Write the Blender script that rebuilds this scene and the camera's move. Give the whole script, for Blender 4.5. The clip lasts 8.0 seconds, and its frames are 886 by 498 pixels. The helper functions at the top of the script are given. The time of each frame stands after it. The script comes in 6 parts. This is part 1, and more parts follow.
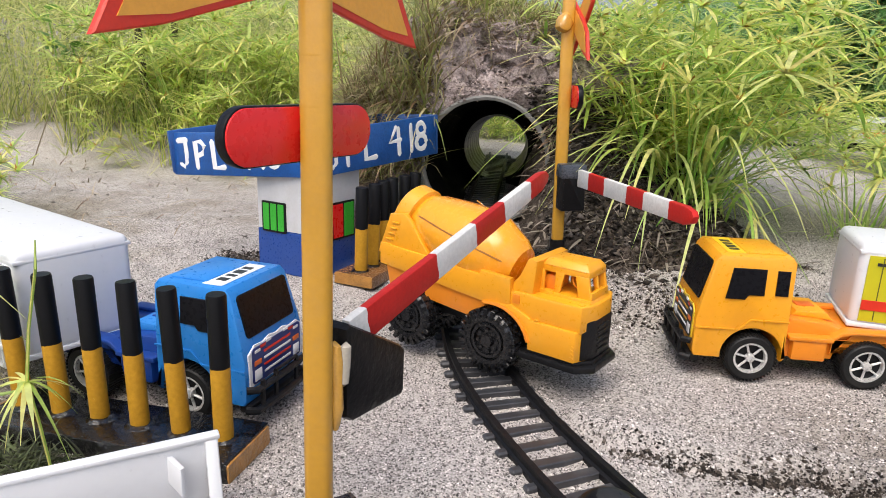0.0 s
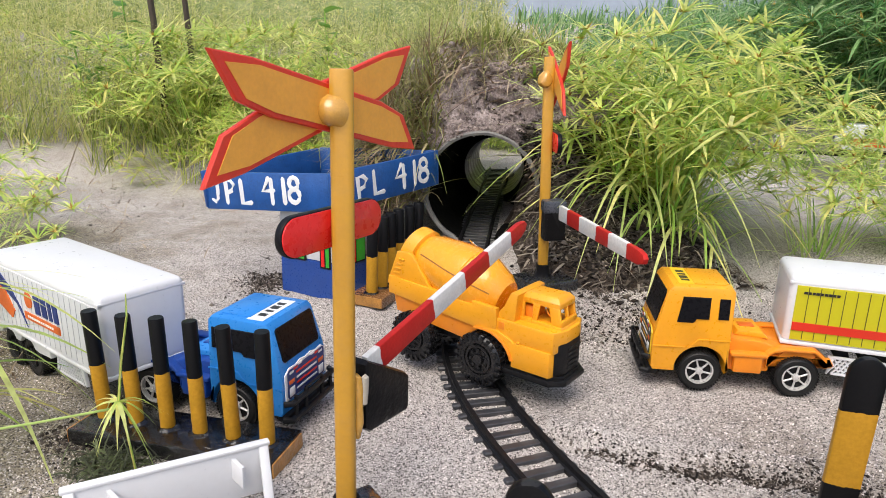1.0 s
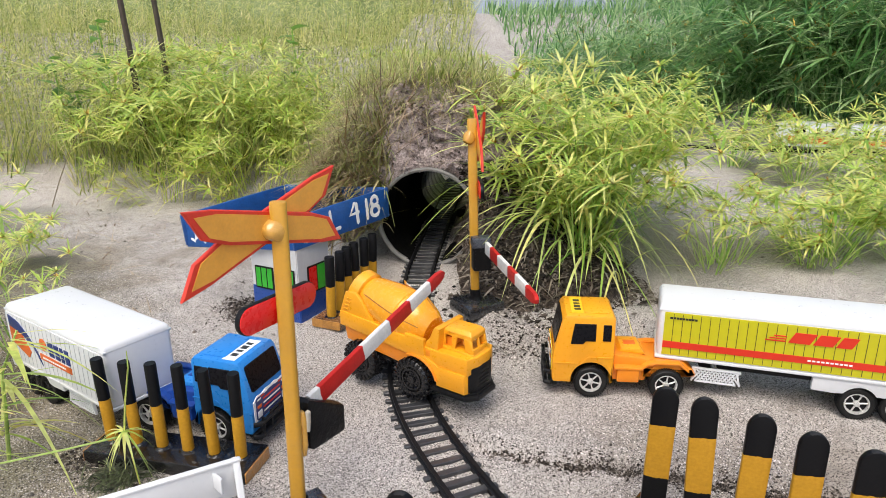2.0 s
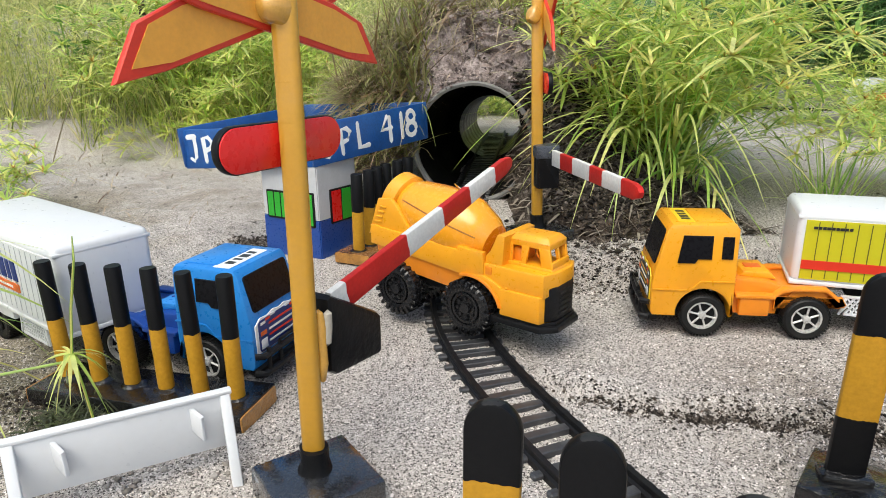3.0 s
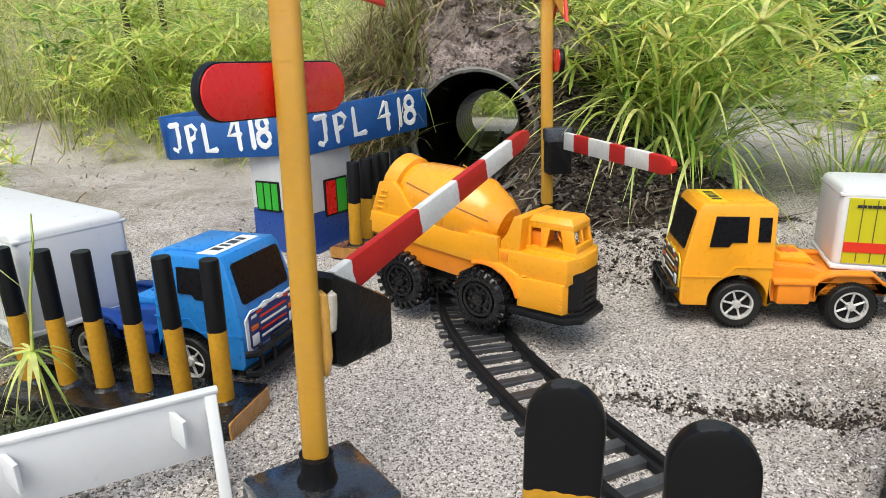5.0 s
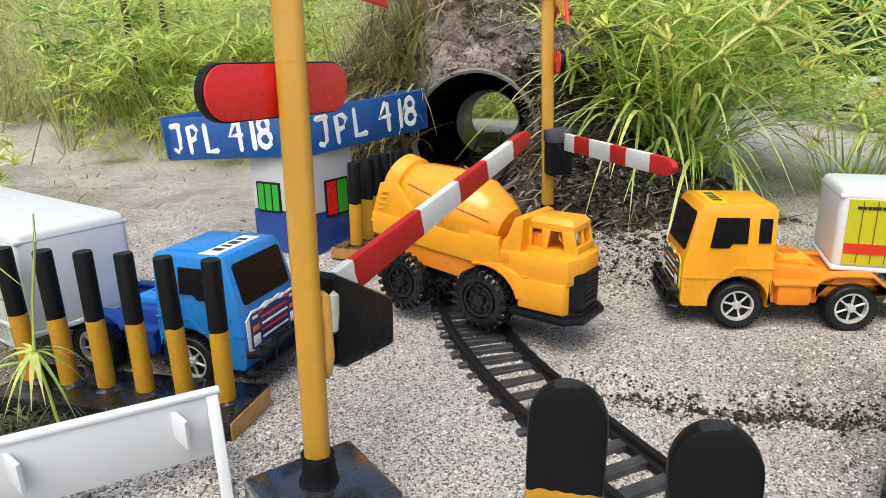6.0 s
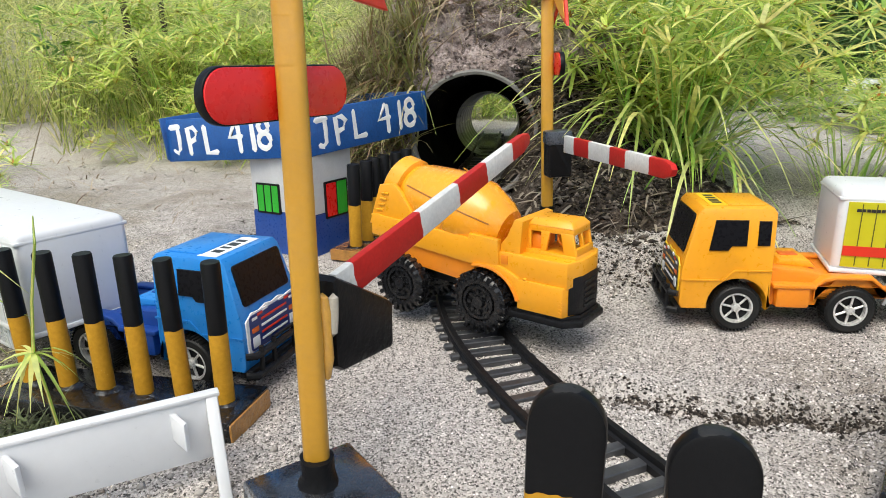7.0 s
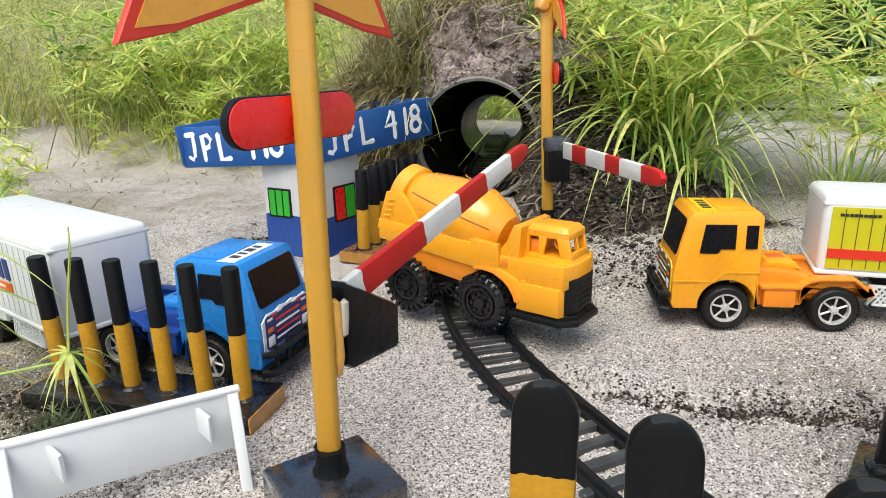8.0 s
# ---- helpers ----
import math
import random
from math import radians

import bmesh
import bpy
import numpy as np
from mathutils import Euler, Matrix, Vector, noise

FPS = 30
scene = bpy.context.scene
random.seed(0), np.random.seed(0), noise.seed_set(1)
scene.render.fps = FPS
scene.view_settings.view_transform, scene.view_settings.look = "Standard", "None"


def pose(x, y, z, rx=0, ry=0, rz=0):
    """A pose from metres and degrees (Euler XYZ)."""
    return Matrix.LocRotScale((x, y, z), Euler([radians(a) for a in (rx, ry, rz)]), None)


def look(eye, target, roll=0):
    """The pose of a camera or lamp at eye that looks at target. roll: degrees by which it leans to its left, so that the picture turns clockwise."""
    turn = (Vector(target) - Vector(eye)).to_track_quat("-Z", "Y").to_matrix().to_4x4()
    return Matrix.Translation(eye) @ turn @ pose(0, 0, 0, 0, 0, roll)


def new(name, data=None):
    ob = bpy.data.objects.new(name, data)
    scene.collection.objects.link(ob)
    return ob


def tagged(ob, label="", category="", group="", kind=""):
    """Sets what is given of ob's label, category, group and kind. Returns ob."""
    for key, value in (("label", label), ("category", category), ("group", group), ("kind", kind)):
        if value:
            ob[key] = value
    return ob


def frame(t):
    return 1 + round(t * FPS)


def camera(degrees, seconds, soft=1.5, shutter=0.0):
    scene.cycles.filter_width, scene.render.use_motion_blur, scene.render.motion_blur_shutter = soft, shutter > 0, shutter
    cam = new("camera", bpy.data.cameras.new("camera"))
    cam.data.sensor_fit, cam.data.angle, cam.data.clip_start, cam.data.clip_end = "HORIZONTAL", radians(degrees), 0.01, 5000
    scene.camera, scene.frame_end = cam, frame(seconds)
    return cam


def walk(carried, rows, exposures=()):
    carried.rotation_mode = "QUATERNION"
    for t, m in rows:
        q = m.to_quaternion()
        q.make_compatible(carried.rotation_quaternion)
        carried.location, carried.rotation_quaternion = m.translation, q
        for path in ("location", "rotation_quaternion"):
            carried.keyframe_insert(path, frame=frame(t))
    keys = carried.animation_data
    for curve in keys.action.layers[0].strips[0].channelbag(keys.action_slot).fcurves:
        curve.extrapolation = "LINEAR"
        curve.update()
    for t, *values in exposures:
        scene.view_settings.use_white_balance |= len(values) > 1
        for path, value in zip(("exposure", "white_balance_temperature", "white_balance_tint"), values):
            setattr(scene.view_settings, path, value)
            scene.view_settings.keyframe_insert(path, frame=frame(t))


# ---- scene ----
cam = camera(68.1, 8.0, soft=0.5)
PATH = [
    (0, (0.004, -0.005, 0.216), (0.037, 1.926, -0.303), 1.8),
    (0.5, (0.006, -0.032, 0.232), (0.017, 1.894, -0.308), 1.1),
    (1, (0.01, -0.089, 0.274), (0.021, 1.838, -0.26), 1.0),
    (1.5, (0.022, -0.191, 0.329), (0.062, 1.729, -0.232), -0.1),
    (1.7, (0.045, -0.203, 0.359), (0.118, 1.715, -0.203), -0.2),
    (2.2, (0.062, -0.19, 0.375), (0.104, 1.725, -0.238), -0.5),
    (2.8, (0.044, -0.101, 0.273), (0.062, 1.805, -0.33), -0.8),
    (3, (0.031, -0.063, 0.235), (0.017, 1.848, -0.356), -0.8),
    (3.5, (0.015, -0.024, 0.209), (0.041, 1.899, -0.34), -0.7),
    (4, (0.017, -0.021, 0.205), (0.043, 1.898, -0.356), -1.2),
    (4.5, (0.016, -0.02, 0.203), (0.038, 1.899, -0.359), -1.2),
    (6, (0.014, -0.021, 0.203), (0.036, 1.9, -0.355), -1.1),
    (6.5, (0.014, -0.021, 0.204), (0.036, 1.9, -0.354), -1.0),
    (7, (0.014, -0.021, 0.204), (0.038, 1.9, -0.352), -1.0),
    (7.5, (0.014, -0.022, 0.203), (0.042, 1.9, -0.35), -0.9),
    (8, (0.017, -0.046, 0.217), (0.018, 1.873, -0.348), -1.4),
]
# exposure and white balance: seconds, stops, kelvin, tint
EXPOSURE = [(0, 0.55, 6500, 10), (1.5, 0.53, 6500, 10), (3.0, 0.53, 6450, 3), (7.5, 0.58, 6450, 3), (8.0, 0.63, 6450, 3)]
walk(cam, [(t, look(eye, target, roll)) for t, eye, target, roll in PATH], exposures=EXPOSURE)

# ---- world and light ----
world = bpy.data.worlds.new("sky")
scene.world = world
world.use_nodes = True
wn = world.node_tree
sky = wn.nodes.new("ShaderNodeTexSky")
sky.sky_type = "NISHITA"
sky.sun_disc = False
sky.sun_elevation = radians(58)
sky.sun_rotation = radians(200)
sky.air_density, sky.dust_density, sky.ozone_density = 1.0, 4.0, 1.0
wn.links.new(sky.outputs["Color"], wn.nodes["Background"].inputs["Color"])
wn.nodes["Background"].inputs["Strength"].default_value = 0.15
sun_data = bpy.data.lights.new("sun", "SUN")
sun_data.energy, sun_data.angle, sun_data.color = 1.5, radians(48), (1.0, 0.95, 0.87)
sun = new("sun", sun_data)
sun.matrix_world = look((-0.9, -1.5, 4.0), (0.1, 0.5, 0.0))


# ---- materials ----
def nodes_of(name):
    m = bpy.data.materials.new(name)
    m.use_nodes = True
    return m, m.node_tree.nodes, m.node_tree.links, m.node_tree.nodes["Principled BSDF"]


def noise_node(nt, scale, detail=4.0, rough=0.6, coord=None):
    n = nt.nodes.new("ShaderNodeTexNoise")
    n.inputs["Scale"].default_value = scale
    n.inputs["Detail"].default_value = detail
    n.inputs["Roughness"].default_value = rough
    c = nt.nodes.new("ShaderNodeTexCoord")
    nt.links.new(c.outputs[coord or "Object"], n.inputs["Vector"])
    return n


def ramp_node(nt, source, stops, mode="LINEAR"):
    r = nt.nodes.new("ShaderNodeValToRGB")
    r.color_ramp.interpolation = mode
    els = r.color_ramp.elements
    while len(els) < len(stops):
        els.new(0.5)
    for e, (p, c) in zip(els, stops):
        e.position, e.color = p, (*c, 1)
    nt.links.new(source, r.inputs["Fac"])
    return r


def mix_node(nt, a, b, fac, mode="MIX"):
    m = nt.nodes.new("ShaderNodeMix")
    m.data_type, m.blend_type = "RGBA", mode
    for v, s in ((fac, m.inputs[0]), (a, m.inputs[6]), (b, m.inputs[7])):
        if isinstance(v, (int, float)):
            s.default_value = v
        elif isinstance(v, tuple):
            s.default_value = (*v, 1)
        else:
            nt.links.new(v, s)
    return m.outputs[2]


def math_node(nt, op, a, b=0.0):
    m = nt.nodes.new("ShaderNodeMath")
    m.operation = op
    for v, s in ((a, m.inputs[0]), (b, m.inputs[1])):
        if isinstance(v, (int, float)):
            s.default_value = v
        else:
            nt.links.new(v, s)
    return m.outputs[0]


def bump_to(nt, bsdf, height, strength, distance):
    b = nt.nodes.new("ShaderNodeBump")
    b.inputs["Strength"].default_value = strength
    b.inputs["Distance"].default_value = distance
    nt.links.new(height, b.inputs["Height"])
    nt.links.new(b.outputs["Normal"], bsdf.inputs["Normal"])


def scale_col(c, k):
    return tuple(min(1.0, v * k) for v in c)


def surface(name, col, rough=0.5, vary=0.18, scale=60.0, bump=0.25, depth=0.0006, bump_scale=None, coat=0.0, dirt=0.0,
            dirt_col=(0.30, 0.26, 0.22), metallic=0.0, per_object=0.0, spec=0.5):
    """A painted, plastic or wooden surface: colour that varies at two scales, dust in patches, fine relief."""
    m, nodes, links, bsdf = nodes_of(name)
    nt = m.node_tree
    big, fine = noise_node(nt, scale, 3), noise_node(nt, scale * 9, 4)
    c = ramp_node(nt, big.outputs["Fac"], [(0.3, scale_col(col, 1 - vary)), (0.7, scale_col(col, 1 + vary))]).outputs["Color"]
    c = mix_node(nt, c, ramp_node(nt, fine.outputs["Fac"], [(0.35, scale_col(col, 1 - vary)), (0.65, scale_col(col, 1 + vary))]).outputs["Color"], 0.4)
    if dirt:
        d = noise_node(nt, scale * 0.7, 6, 0.7)
        f = ramp_node(nt, d.outputs["Fac"], [(0.5, (0, 0, 0)), (0.72, (dirt, dirt, dirt))]).outputs["Color"]
        c = mix_node(nt, c, dirt_col, f)
    if per_object:
        info = nodes.new("ShaderNodeObjectInfo")
        k = ramp_node(nt, info.outputs["Random"], [(0.0, (1 - per_object,) * 3), (1.0, (1 + per_object,) * 3)]).outputs["Color"]
        c = mix_node(nt, c, k, 1.0, "MULTIPLY")
    links.new(c, bsdf.inputs["Base Color"])
    r = ramp_node(nt, fine.outputs["Fac"], [(0.3, (max(0.04, rough - 0.1),) * 3), (0.7, (min(1.0, rough + 0.1),) * 3)]).outputs["Color"]
    links.new(r, bsdf.inputs["Roughness"])
    bsdf.inputs["Metallic"].default_value = metallic
    bsdf.inputs["Specular IOR Level"].default_value = spec
    bsdf.inputs["Coat Weight"].default_value = coat
    bsdf.inputs["Coat Roughness"].default_value = 0.12
    if bump:
        b = noise_node(nt, bump_scale or scale * 5, 4)
        bump_to(nt, bsdf, b.outputs["Fac"], bump, depth)
    return m


def banded(name, axis, stops, rough=0.45, wobble=0.002, size=1.0, offset=0.0, coat=0.2, bump=0.3):
    """Hand-painted bands along one object axis; stops are places in metres and colours."""
    m, nodes, links, bsdf = nodes_of(name)
    nt = m.node_tree
    tc = nodes.new("ShaderNodeTexCoord")
    sep = nodes.new("ShaderNodeSeparateXYZ")
    links.new(tc.outputs["Object"], sep.inputs[0])
    n = noise_node(nt, 130, 2)
    shift = math_node(nt, "MULTIPLY", math_node(nt, "SUBTRACT", n.outputs["Fac"], 0.5), wobble * 2)
    v = math_node(nt, "ADD", sep.outputs["XYZ".index(axis)], shift)
    v = math_node(nt, "DIVIDE", math_node(nt, "ADD", v, offset), size)
    c = ramp_node(nt, v, [((p + offset) / size, q) for p, q in stops], "CONSTANT").outputs["Color"]
    fine = noise_node(nt, 420, 4)
    k = ramp_node(nt, fine.outputs["Fac"], [(0.3, (0.82,) * 3), (0.7, (1.0,) * 3)]).outputs["Color"]
    c = mix_node(nt, c, k, 1.0, "MULTIPLY")
    big = noise_node(nt, 55, 3)
    k2 = ramp_node(nt, big.outputs["Fac"], [(0.3, (0.86,) * 3), (0.7, (1.0,) * 3)]).outputs["Color"]
    c = mix_node(nt, c, k2, 1.0, "MULTIPLY")
    links.new(c, bsdf.inputs["Base Color"])
    bsdf.inputs["Roughness"].default_value = rough
    bsdf.inputs["Coat Weight"].default_value = coat * 0.1
    bsdf.inputs["Specular IOR Level"].default_value = 0.16
    bsdf.inputs["Coat Roughness"].default_value = 0.2
    bump_to(nt, bsdf, noise_node(nt, 260, 4).outputs["Fac"], bump, 0.0006)
    return m


def leafy(name, tones, rough=0.33, trans=0.5):
    """Plant blades: each island takes its own tone, with a little light through the blade."""
    m, nodes, links, bsdf = nodes_of(name)
    nt = m.node_tree
    geo = nodes.new("ShaderNodeNewGeometry")
    c = ramp_node(nt, geo.outputs["Random Per Island"], [(i / (len(tones) - 1), t) for i, t in enumerate(tones)]).outputs["Color"]
    n = noise_node(nt, 90, 3)
    k = ramp_node(nt, n.outputs["Fac"], [(0.3, (0.75,) * 3), (0.7, (1.15,) * 3)]).outputs["Color"]
    c = mix_node(nt, c, k, 1.0, "MULTIPLY")
    links.new(c, bsdf.inputs["Base Color"])
    bsdf.inputs["Roughness"].default_value = rough
    tr = nodes.new("ShaderNodeBsdfTranslucent")
    links.new(c, tr.inputs["Color"])
    mx = nodes.new("ShaderNodeMixShader")
    mx.inputs[0].default_value = trans
    links.new(bsdf.outputs[0], mx.inputs[1])
    links.new(tr.outputs[0], mx.inputs[2])
    links.new(mx.outputs[0], nodes["Material Output"].inputs["Surface"])
    return m


def sand_material(name, light, mid, dark, grain=860.0):
    m, nodes, links, bsdf = nodes_of(name)
    nt = m.node_tree
    tc = nodes.new("ShaderNodeTexCoord")
    vor = nodes.new("ShaderNodeTexVoronoi")
    vor.inputs["Scale"].default_value = grain
    links.new(tc.outputs["Object"], vor.inputs["Vector"])
    sepc = nodes.new("ShaderNodeSeparateColor")
    links.new(vor.outputs["Color"], sepc.inputs[0])
    grains = ramp_node(nt, sepc.outputs[0], [(0.0, dark), (0.18, mid), (0.42, light), (1.0, scale_col(light, 1.4))]).outputs["Color"]
    patch = noise_node(nt, 4.5, 6, 0.68)
    tint = ramp_node(nt, patch.outputs["Fac"], [(0.32, (0.76, 0.74, 0.71)), (0.52, (0.96, 0.955, 0.94)), (0.72, (1.05, 1.05, 1.04))]).outputs["Color"]
    c = mix_node(nt, grains, tint, 1.0, "MULTIPLY")
    mids = noise_node(nt, 55, 5, 0.7)
    tint2 = ramp_node(nt, mids.outputs["Fac"], [(0.3, (0.72, 0.70, 0.68)), (0.55, (1.0, 1.0, 1.0))]).outputs["Color"]
    c = mix_node(nt, c, tint2, 0.45, "MULTIPLY")
    # ragged patches of darker, browner sand at four set places
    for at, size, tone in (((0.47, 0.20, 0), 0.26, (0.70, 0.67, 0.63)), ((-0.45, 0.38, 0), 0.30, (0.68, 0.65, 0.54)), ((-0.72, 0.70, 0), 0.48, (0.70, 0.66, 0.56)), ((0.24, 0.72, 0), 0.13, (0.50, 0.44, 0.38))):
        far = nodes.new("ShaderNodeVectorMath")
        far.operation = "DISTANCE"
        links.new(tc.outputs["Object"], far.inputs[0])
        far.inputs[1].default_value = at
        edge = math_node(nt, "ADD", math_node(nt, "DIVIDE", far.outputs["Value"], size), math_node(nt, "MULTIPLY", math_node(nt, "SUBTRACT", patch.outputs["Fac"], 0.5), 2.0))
        patch_tone = ramp_node(nt, edge, [(0.55, tone), (1.0, (1.0, 1.0, 1.0))]).outputs["Color"]
        c = mix_node(nt, c, patch_tone, 1.0, "MULTIPLY")
    links.new(c, bsdf.inputs["Base Color"])
    bsdf.inputs["Roughness"].default_value = 0.92
    bsdf.inputs["Specular IOR Level"].default_value = 0.25
    h = math_node(nt, "ADD", math_node(nt, "MULTIPLY", vor.outputs["Distance"], -0.6), math_node(nt, "MULTIPLY", mids.outputs["Fac"], 1.4))
    bump_to(nt, bsdf, h, 0.7, 0.0016)
    return m


def soil_material(name, tones, scale=40.0):
    m, nodes, links, bsdf = nodes_of(name)
    nt = m.node_tree
    a, b = noise_node(nt, scale, 8, 0.7), noise_node(nt, scale * 8, 6, 0.7)
    f = math_node(nt, "ADD", math_node(nt, "MULTIPLY", a.outputs["Fac"], 0.6), math_node(nt, "MULTIPLY", b.outputs["Fac"], 0.4))
    c = ramp_node(nt, f, [(0.32, tones[0]), (0.5, tones[1]), (0.68, tones[2])]).outputs["Color"]
    links.new(c, bsdf.inputs["Base Color"])
    bsdf.inputs["Roughness"].default_value = 0.95
    bsdf.inputs["Specular IOR Level"].default_value = 0.2
    bump_to(nt, bsdf, f, 0.9, 0.006)
    return m


def tone_material(name, tones, rough=0.9, bump=0.4, scale=300):
    """Loose grains, clods or straw: each piece has its own tone."""
    m, nodes, links, bsdf = nodes_of(name)
    nt = m.node_tree
    geo = nodes.new("ShaderNodeNewGeometry")
    c = ramp_node(nt, geo.outputs["Random Per Island"], [(i / (len(tones) - 1), t) for i, t in enumerate(tones)]).outputs["Color"]
    n = noise_node(nt, scale, 4)
    k = ramp_node(nt, n.outputs["Fac"], [(0.3, (0.7,) * 3), (0.7, (1.1,) * 3)]).outputs["Color"]
    links.new(mix_node(nt, c, k, 1.0, "MULTIPLY"), bsdf.inputs["Base Color"])
    bsdf.inputs["Roughness"].default_value = rough
    bsdf.inputs["Specular IOR Level"].default_value = 0.3
    if bump:
        bump_to(nt, bsdf, n.outputs["Fac"], bump, 0.0006)
    return m


YEL, BLK = (0.52, 0.268, 0.023), (0.006, 0.006, 0.007)
RED, WHT = (0.52, 0.022, 0.018), (0.74, 0.73, 0.70)
# the darkest sand and grain tones also hold the shade between grains
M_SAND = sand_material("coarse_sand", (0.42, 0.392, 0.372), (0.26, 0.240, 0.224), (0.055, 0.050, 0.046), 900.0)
M_SOIL = soil_material("lumpy_soil", ((0.045, 0.034, 0.030), (0.33, 0.268, 0.252), (0.62, 0.535, 0.515)))
M_DARKSOIL = soil_material("dark_crumbled_soil", ((0.014, 0.010, 0.008), (0.085, 0.066, 0.052), (0.23, 0.19, 0.155)), 55)
M_GRAIN = tone_material("sand_grains", [(0.040, 0.036, 0.034), (0.14, 0.125, 0.117), (0.37, 0.338, 0.320), (0.52, 0.478, 0.452), (0.82, 0.765, 0.73)])
M_CLOD = tone_material("dark_clods", [(0.010, 0.008, 0.007), (0.030, 0.023, 0.018), (0.075, 0.060, 0.048), (0.19, 0.160, 0.138)])
M_SOILCLOD = tone_material("grey_soil_clods", [(0.040, 0.030, 0.027), (0.20, 0.160, 0.148), (0.36, 0.300, 0.283), (0.50, 0.430, 0.41)], 0.95, 0.6, 200)
M_PEBBLE = tone_material("pebbles", [(0.14, 0.125, 0.11), (0.30, 0.27, 0.24), (0.42, 0.39, 0.36), (0.24, 0.20, 0.17)])
M_STRAW = tone_material("dry_straw", [(0.16, 0.11, 0.07), (0.36, 0.28, 0.19), (0.48, 0.39, 0.27), (0.26, 0.14, 0.08)], 0.8, 0.2)
M_DEAD = tone_material("dead_leaf_bits", [(0.02, 0.015, 0.012), (0.07, 0.052, 0.040), (0.15, 0.12, 0.095), (0.30, 0.26, 0.21), (0.05, 0.036, 0.026)], 0.85, 0.2)
M_TWIG = surface("dark_stake", (0.06, 0.045, 0.035), 0.85, 0.3, 40, 0.6, 0.002)
M_YPAINT = surface("ochre_paint", YEL, 0.42, 0.08, 40, 0.35, 0.0008, 120, coat=0.25, dirt=0.12)
M_YPLASTIC = surface("yellow_plastic", (0.80, 0.34, 0.012), 0.34, 0.05, 30, 0.08, 0.0003, 300, coat=0.2, dirt=0.12, dirt_col=(0.42, 0.26, 0.10))
M_OPLASTIC = surface("orange_plastic", (0.78, 0.24, 0.012), 0.36, 0.05, 30, 0.08, 0.0003, 300, coat=0.15, dirt=0.15, dirt_col=(0.40, 0.22, 0.10))
M_DRUM = surface("amber_plastic", (0.82, 0.33, 0.012), 0.24, 0.05, 30, 0.05, 0.0003, 250, coat=0.4)
M_BPLASTIC = surface("blue_plastic", (0.018, 0.20, 0.58), 0.33, 0.06, 30, 0.08, 0.0003, 300, coat=0.2, dirt=0.10, dirt_col=(0.12, 0.26, 0.45))
M_BDARK = surface("deep_blue_plastic", (0.008, 0.05, 0.27), 0.36, 0.06, 30, 0.08, 0.0003, 300)
M_WPLASTIC = surface("white_plastic", (0.66, 0.67, 0.69), 0.36, 0.03, 20, 0.06, 0.0003, 250, dirt=0.08, dirt_col=(0.55, 0.52, 0.48))
M_BLACKGLOSS = surface("black_gloss_paint", BLK, 0.09, 0.4, 50, 1.0, 0.006, 75, coat=0.6, spec=0.4)
M_BASE = surface("black_base_enamel", (0.016, 0.017, 0.020), 0.26, 0.3, 50, 0.25, 0.001, 70, coat=0.8, spec=0.9)
M_GEAR = surface("black_box_paint", BLK, 0.4, 0.4, 50, 0.6, 0.002, 90, spec=0.18)
M_GREYBOX = surface("grey_sheen_paint", (0.050, 0.056, 0.070), 0.30, 0.6, 120, 0.5, 0.001, 150, dirt=0.9, dirt_col=(0.02, 0.02, 0.02))
M_SEAM = surface("dark_seam", (0.30, 0.10, 0.008), 0.5, 0.1, 60, 0)
M_FLOWER = tone_material("sedge_flowers", [(0.30, 0.15, 0.03), (0.55, 0.36, 0.07), (0.66, 0.50, 0.14)], 0.7, 0.2)
M_YPRINT = surface("yellow_print", (0.74, 0.50, 0.02), 0.4, 0.05, 60, 0)
M_BLACK = surface("black_matt_paint", (0.008, 0.008, 0.009), 0.42, 0.4, 70, 0.6, 0.001, 130, spec=0.22, dirt=0.05, dirt_col=(0.10, 0.10, 0.10))
M_TYRE = surface("black_tyre", (0.010, 0.010, 0.010), 0.5, 0.3, 60, 0.3, 0.0005, 400, spec=0.3, dirt=0.08, dirt_col=(0.13, 0.12, 0.11))
M_GLOSSTYRE = surface("shiny_black_tyre_plastic", (0.009, 0.009, 0.010), 0.24, 0.3, 60, 0.25, 0.0005, 300, spec=0.4, coat=0.2)
M_RAIL = surface("black_rail_plastic", (0.008, 0.008, 0.009), 0.5, 0.3, 60, 0.2, 0.0004, 400, spec=0.2)
# greyer base than the rails, with paler grey patches
M_SLEEPER = surface("grey_sleeper_plastic", (0.036, 0.037, 0.041), 0.38, 0.35, 60, 0.2, 0.0004, 400, spec=0.6, dirt=0.25, dirt_col=(0.20, 0.19, 0.18))
M_GLASS = surface("dark_window_sticker", (0.008, 0.008, 0.010), 0.3, 0.3, 40, 0.05, 0.0003, spec=0.10)
M_RIM = surface("silver_rim", (0.66, 0.65, 0.63), 0.32, 0.08, 80, 0.1, 0.0003, metallic=0.4)
M_PIPE = surface("black_pipe_plastic", (0.005, 0.005, 0.005), 0.75, 0.3, 18, 0.35, 0.003, 25, spec=0.04, dirt=0.02, dirt_col=(0.16, 0.15, 0.13))
M_SLEEVE = surface("glossy_sleeve_plastic", (0.006, 0.006, 0.007), 0.34, 0.3, 18, 0.2, 0.002, 25, spec=0.22)
M_PIPERIM = surface("dusty_pipe_rim", (0.20, 0.195, 0.185), 0.7, 0.3, 40, 0.5, 0.002, dirt=0.4, dirt_col=(0.30, 0.28, 0.25))
M_RED = surface("red_gloss_paint", (0.70, 0.014, 0.014), 0.3, 0.03, 25, 0, coat=0.1)
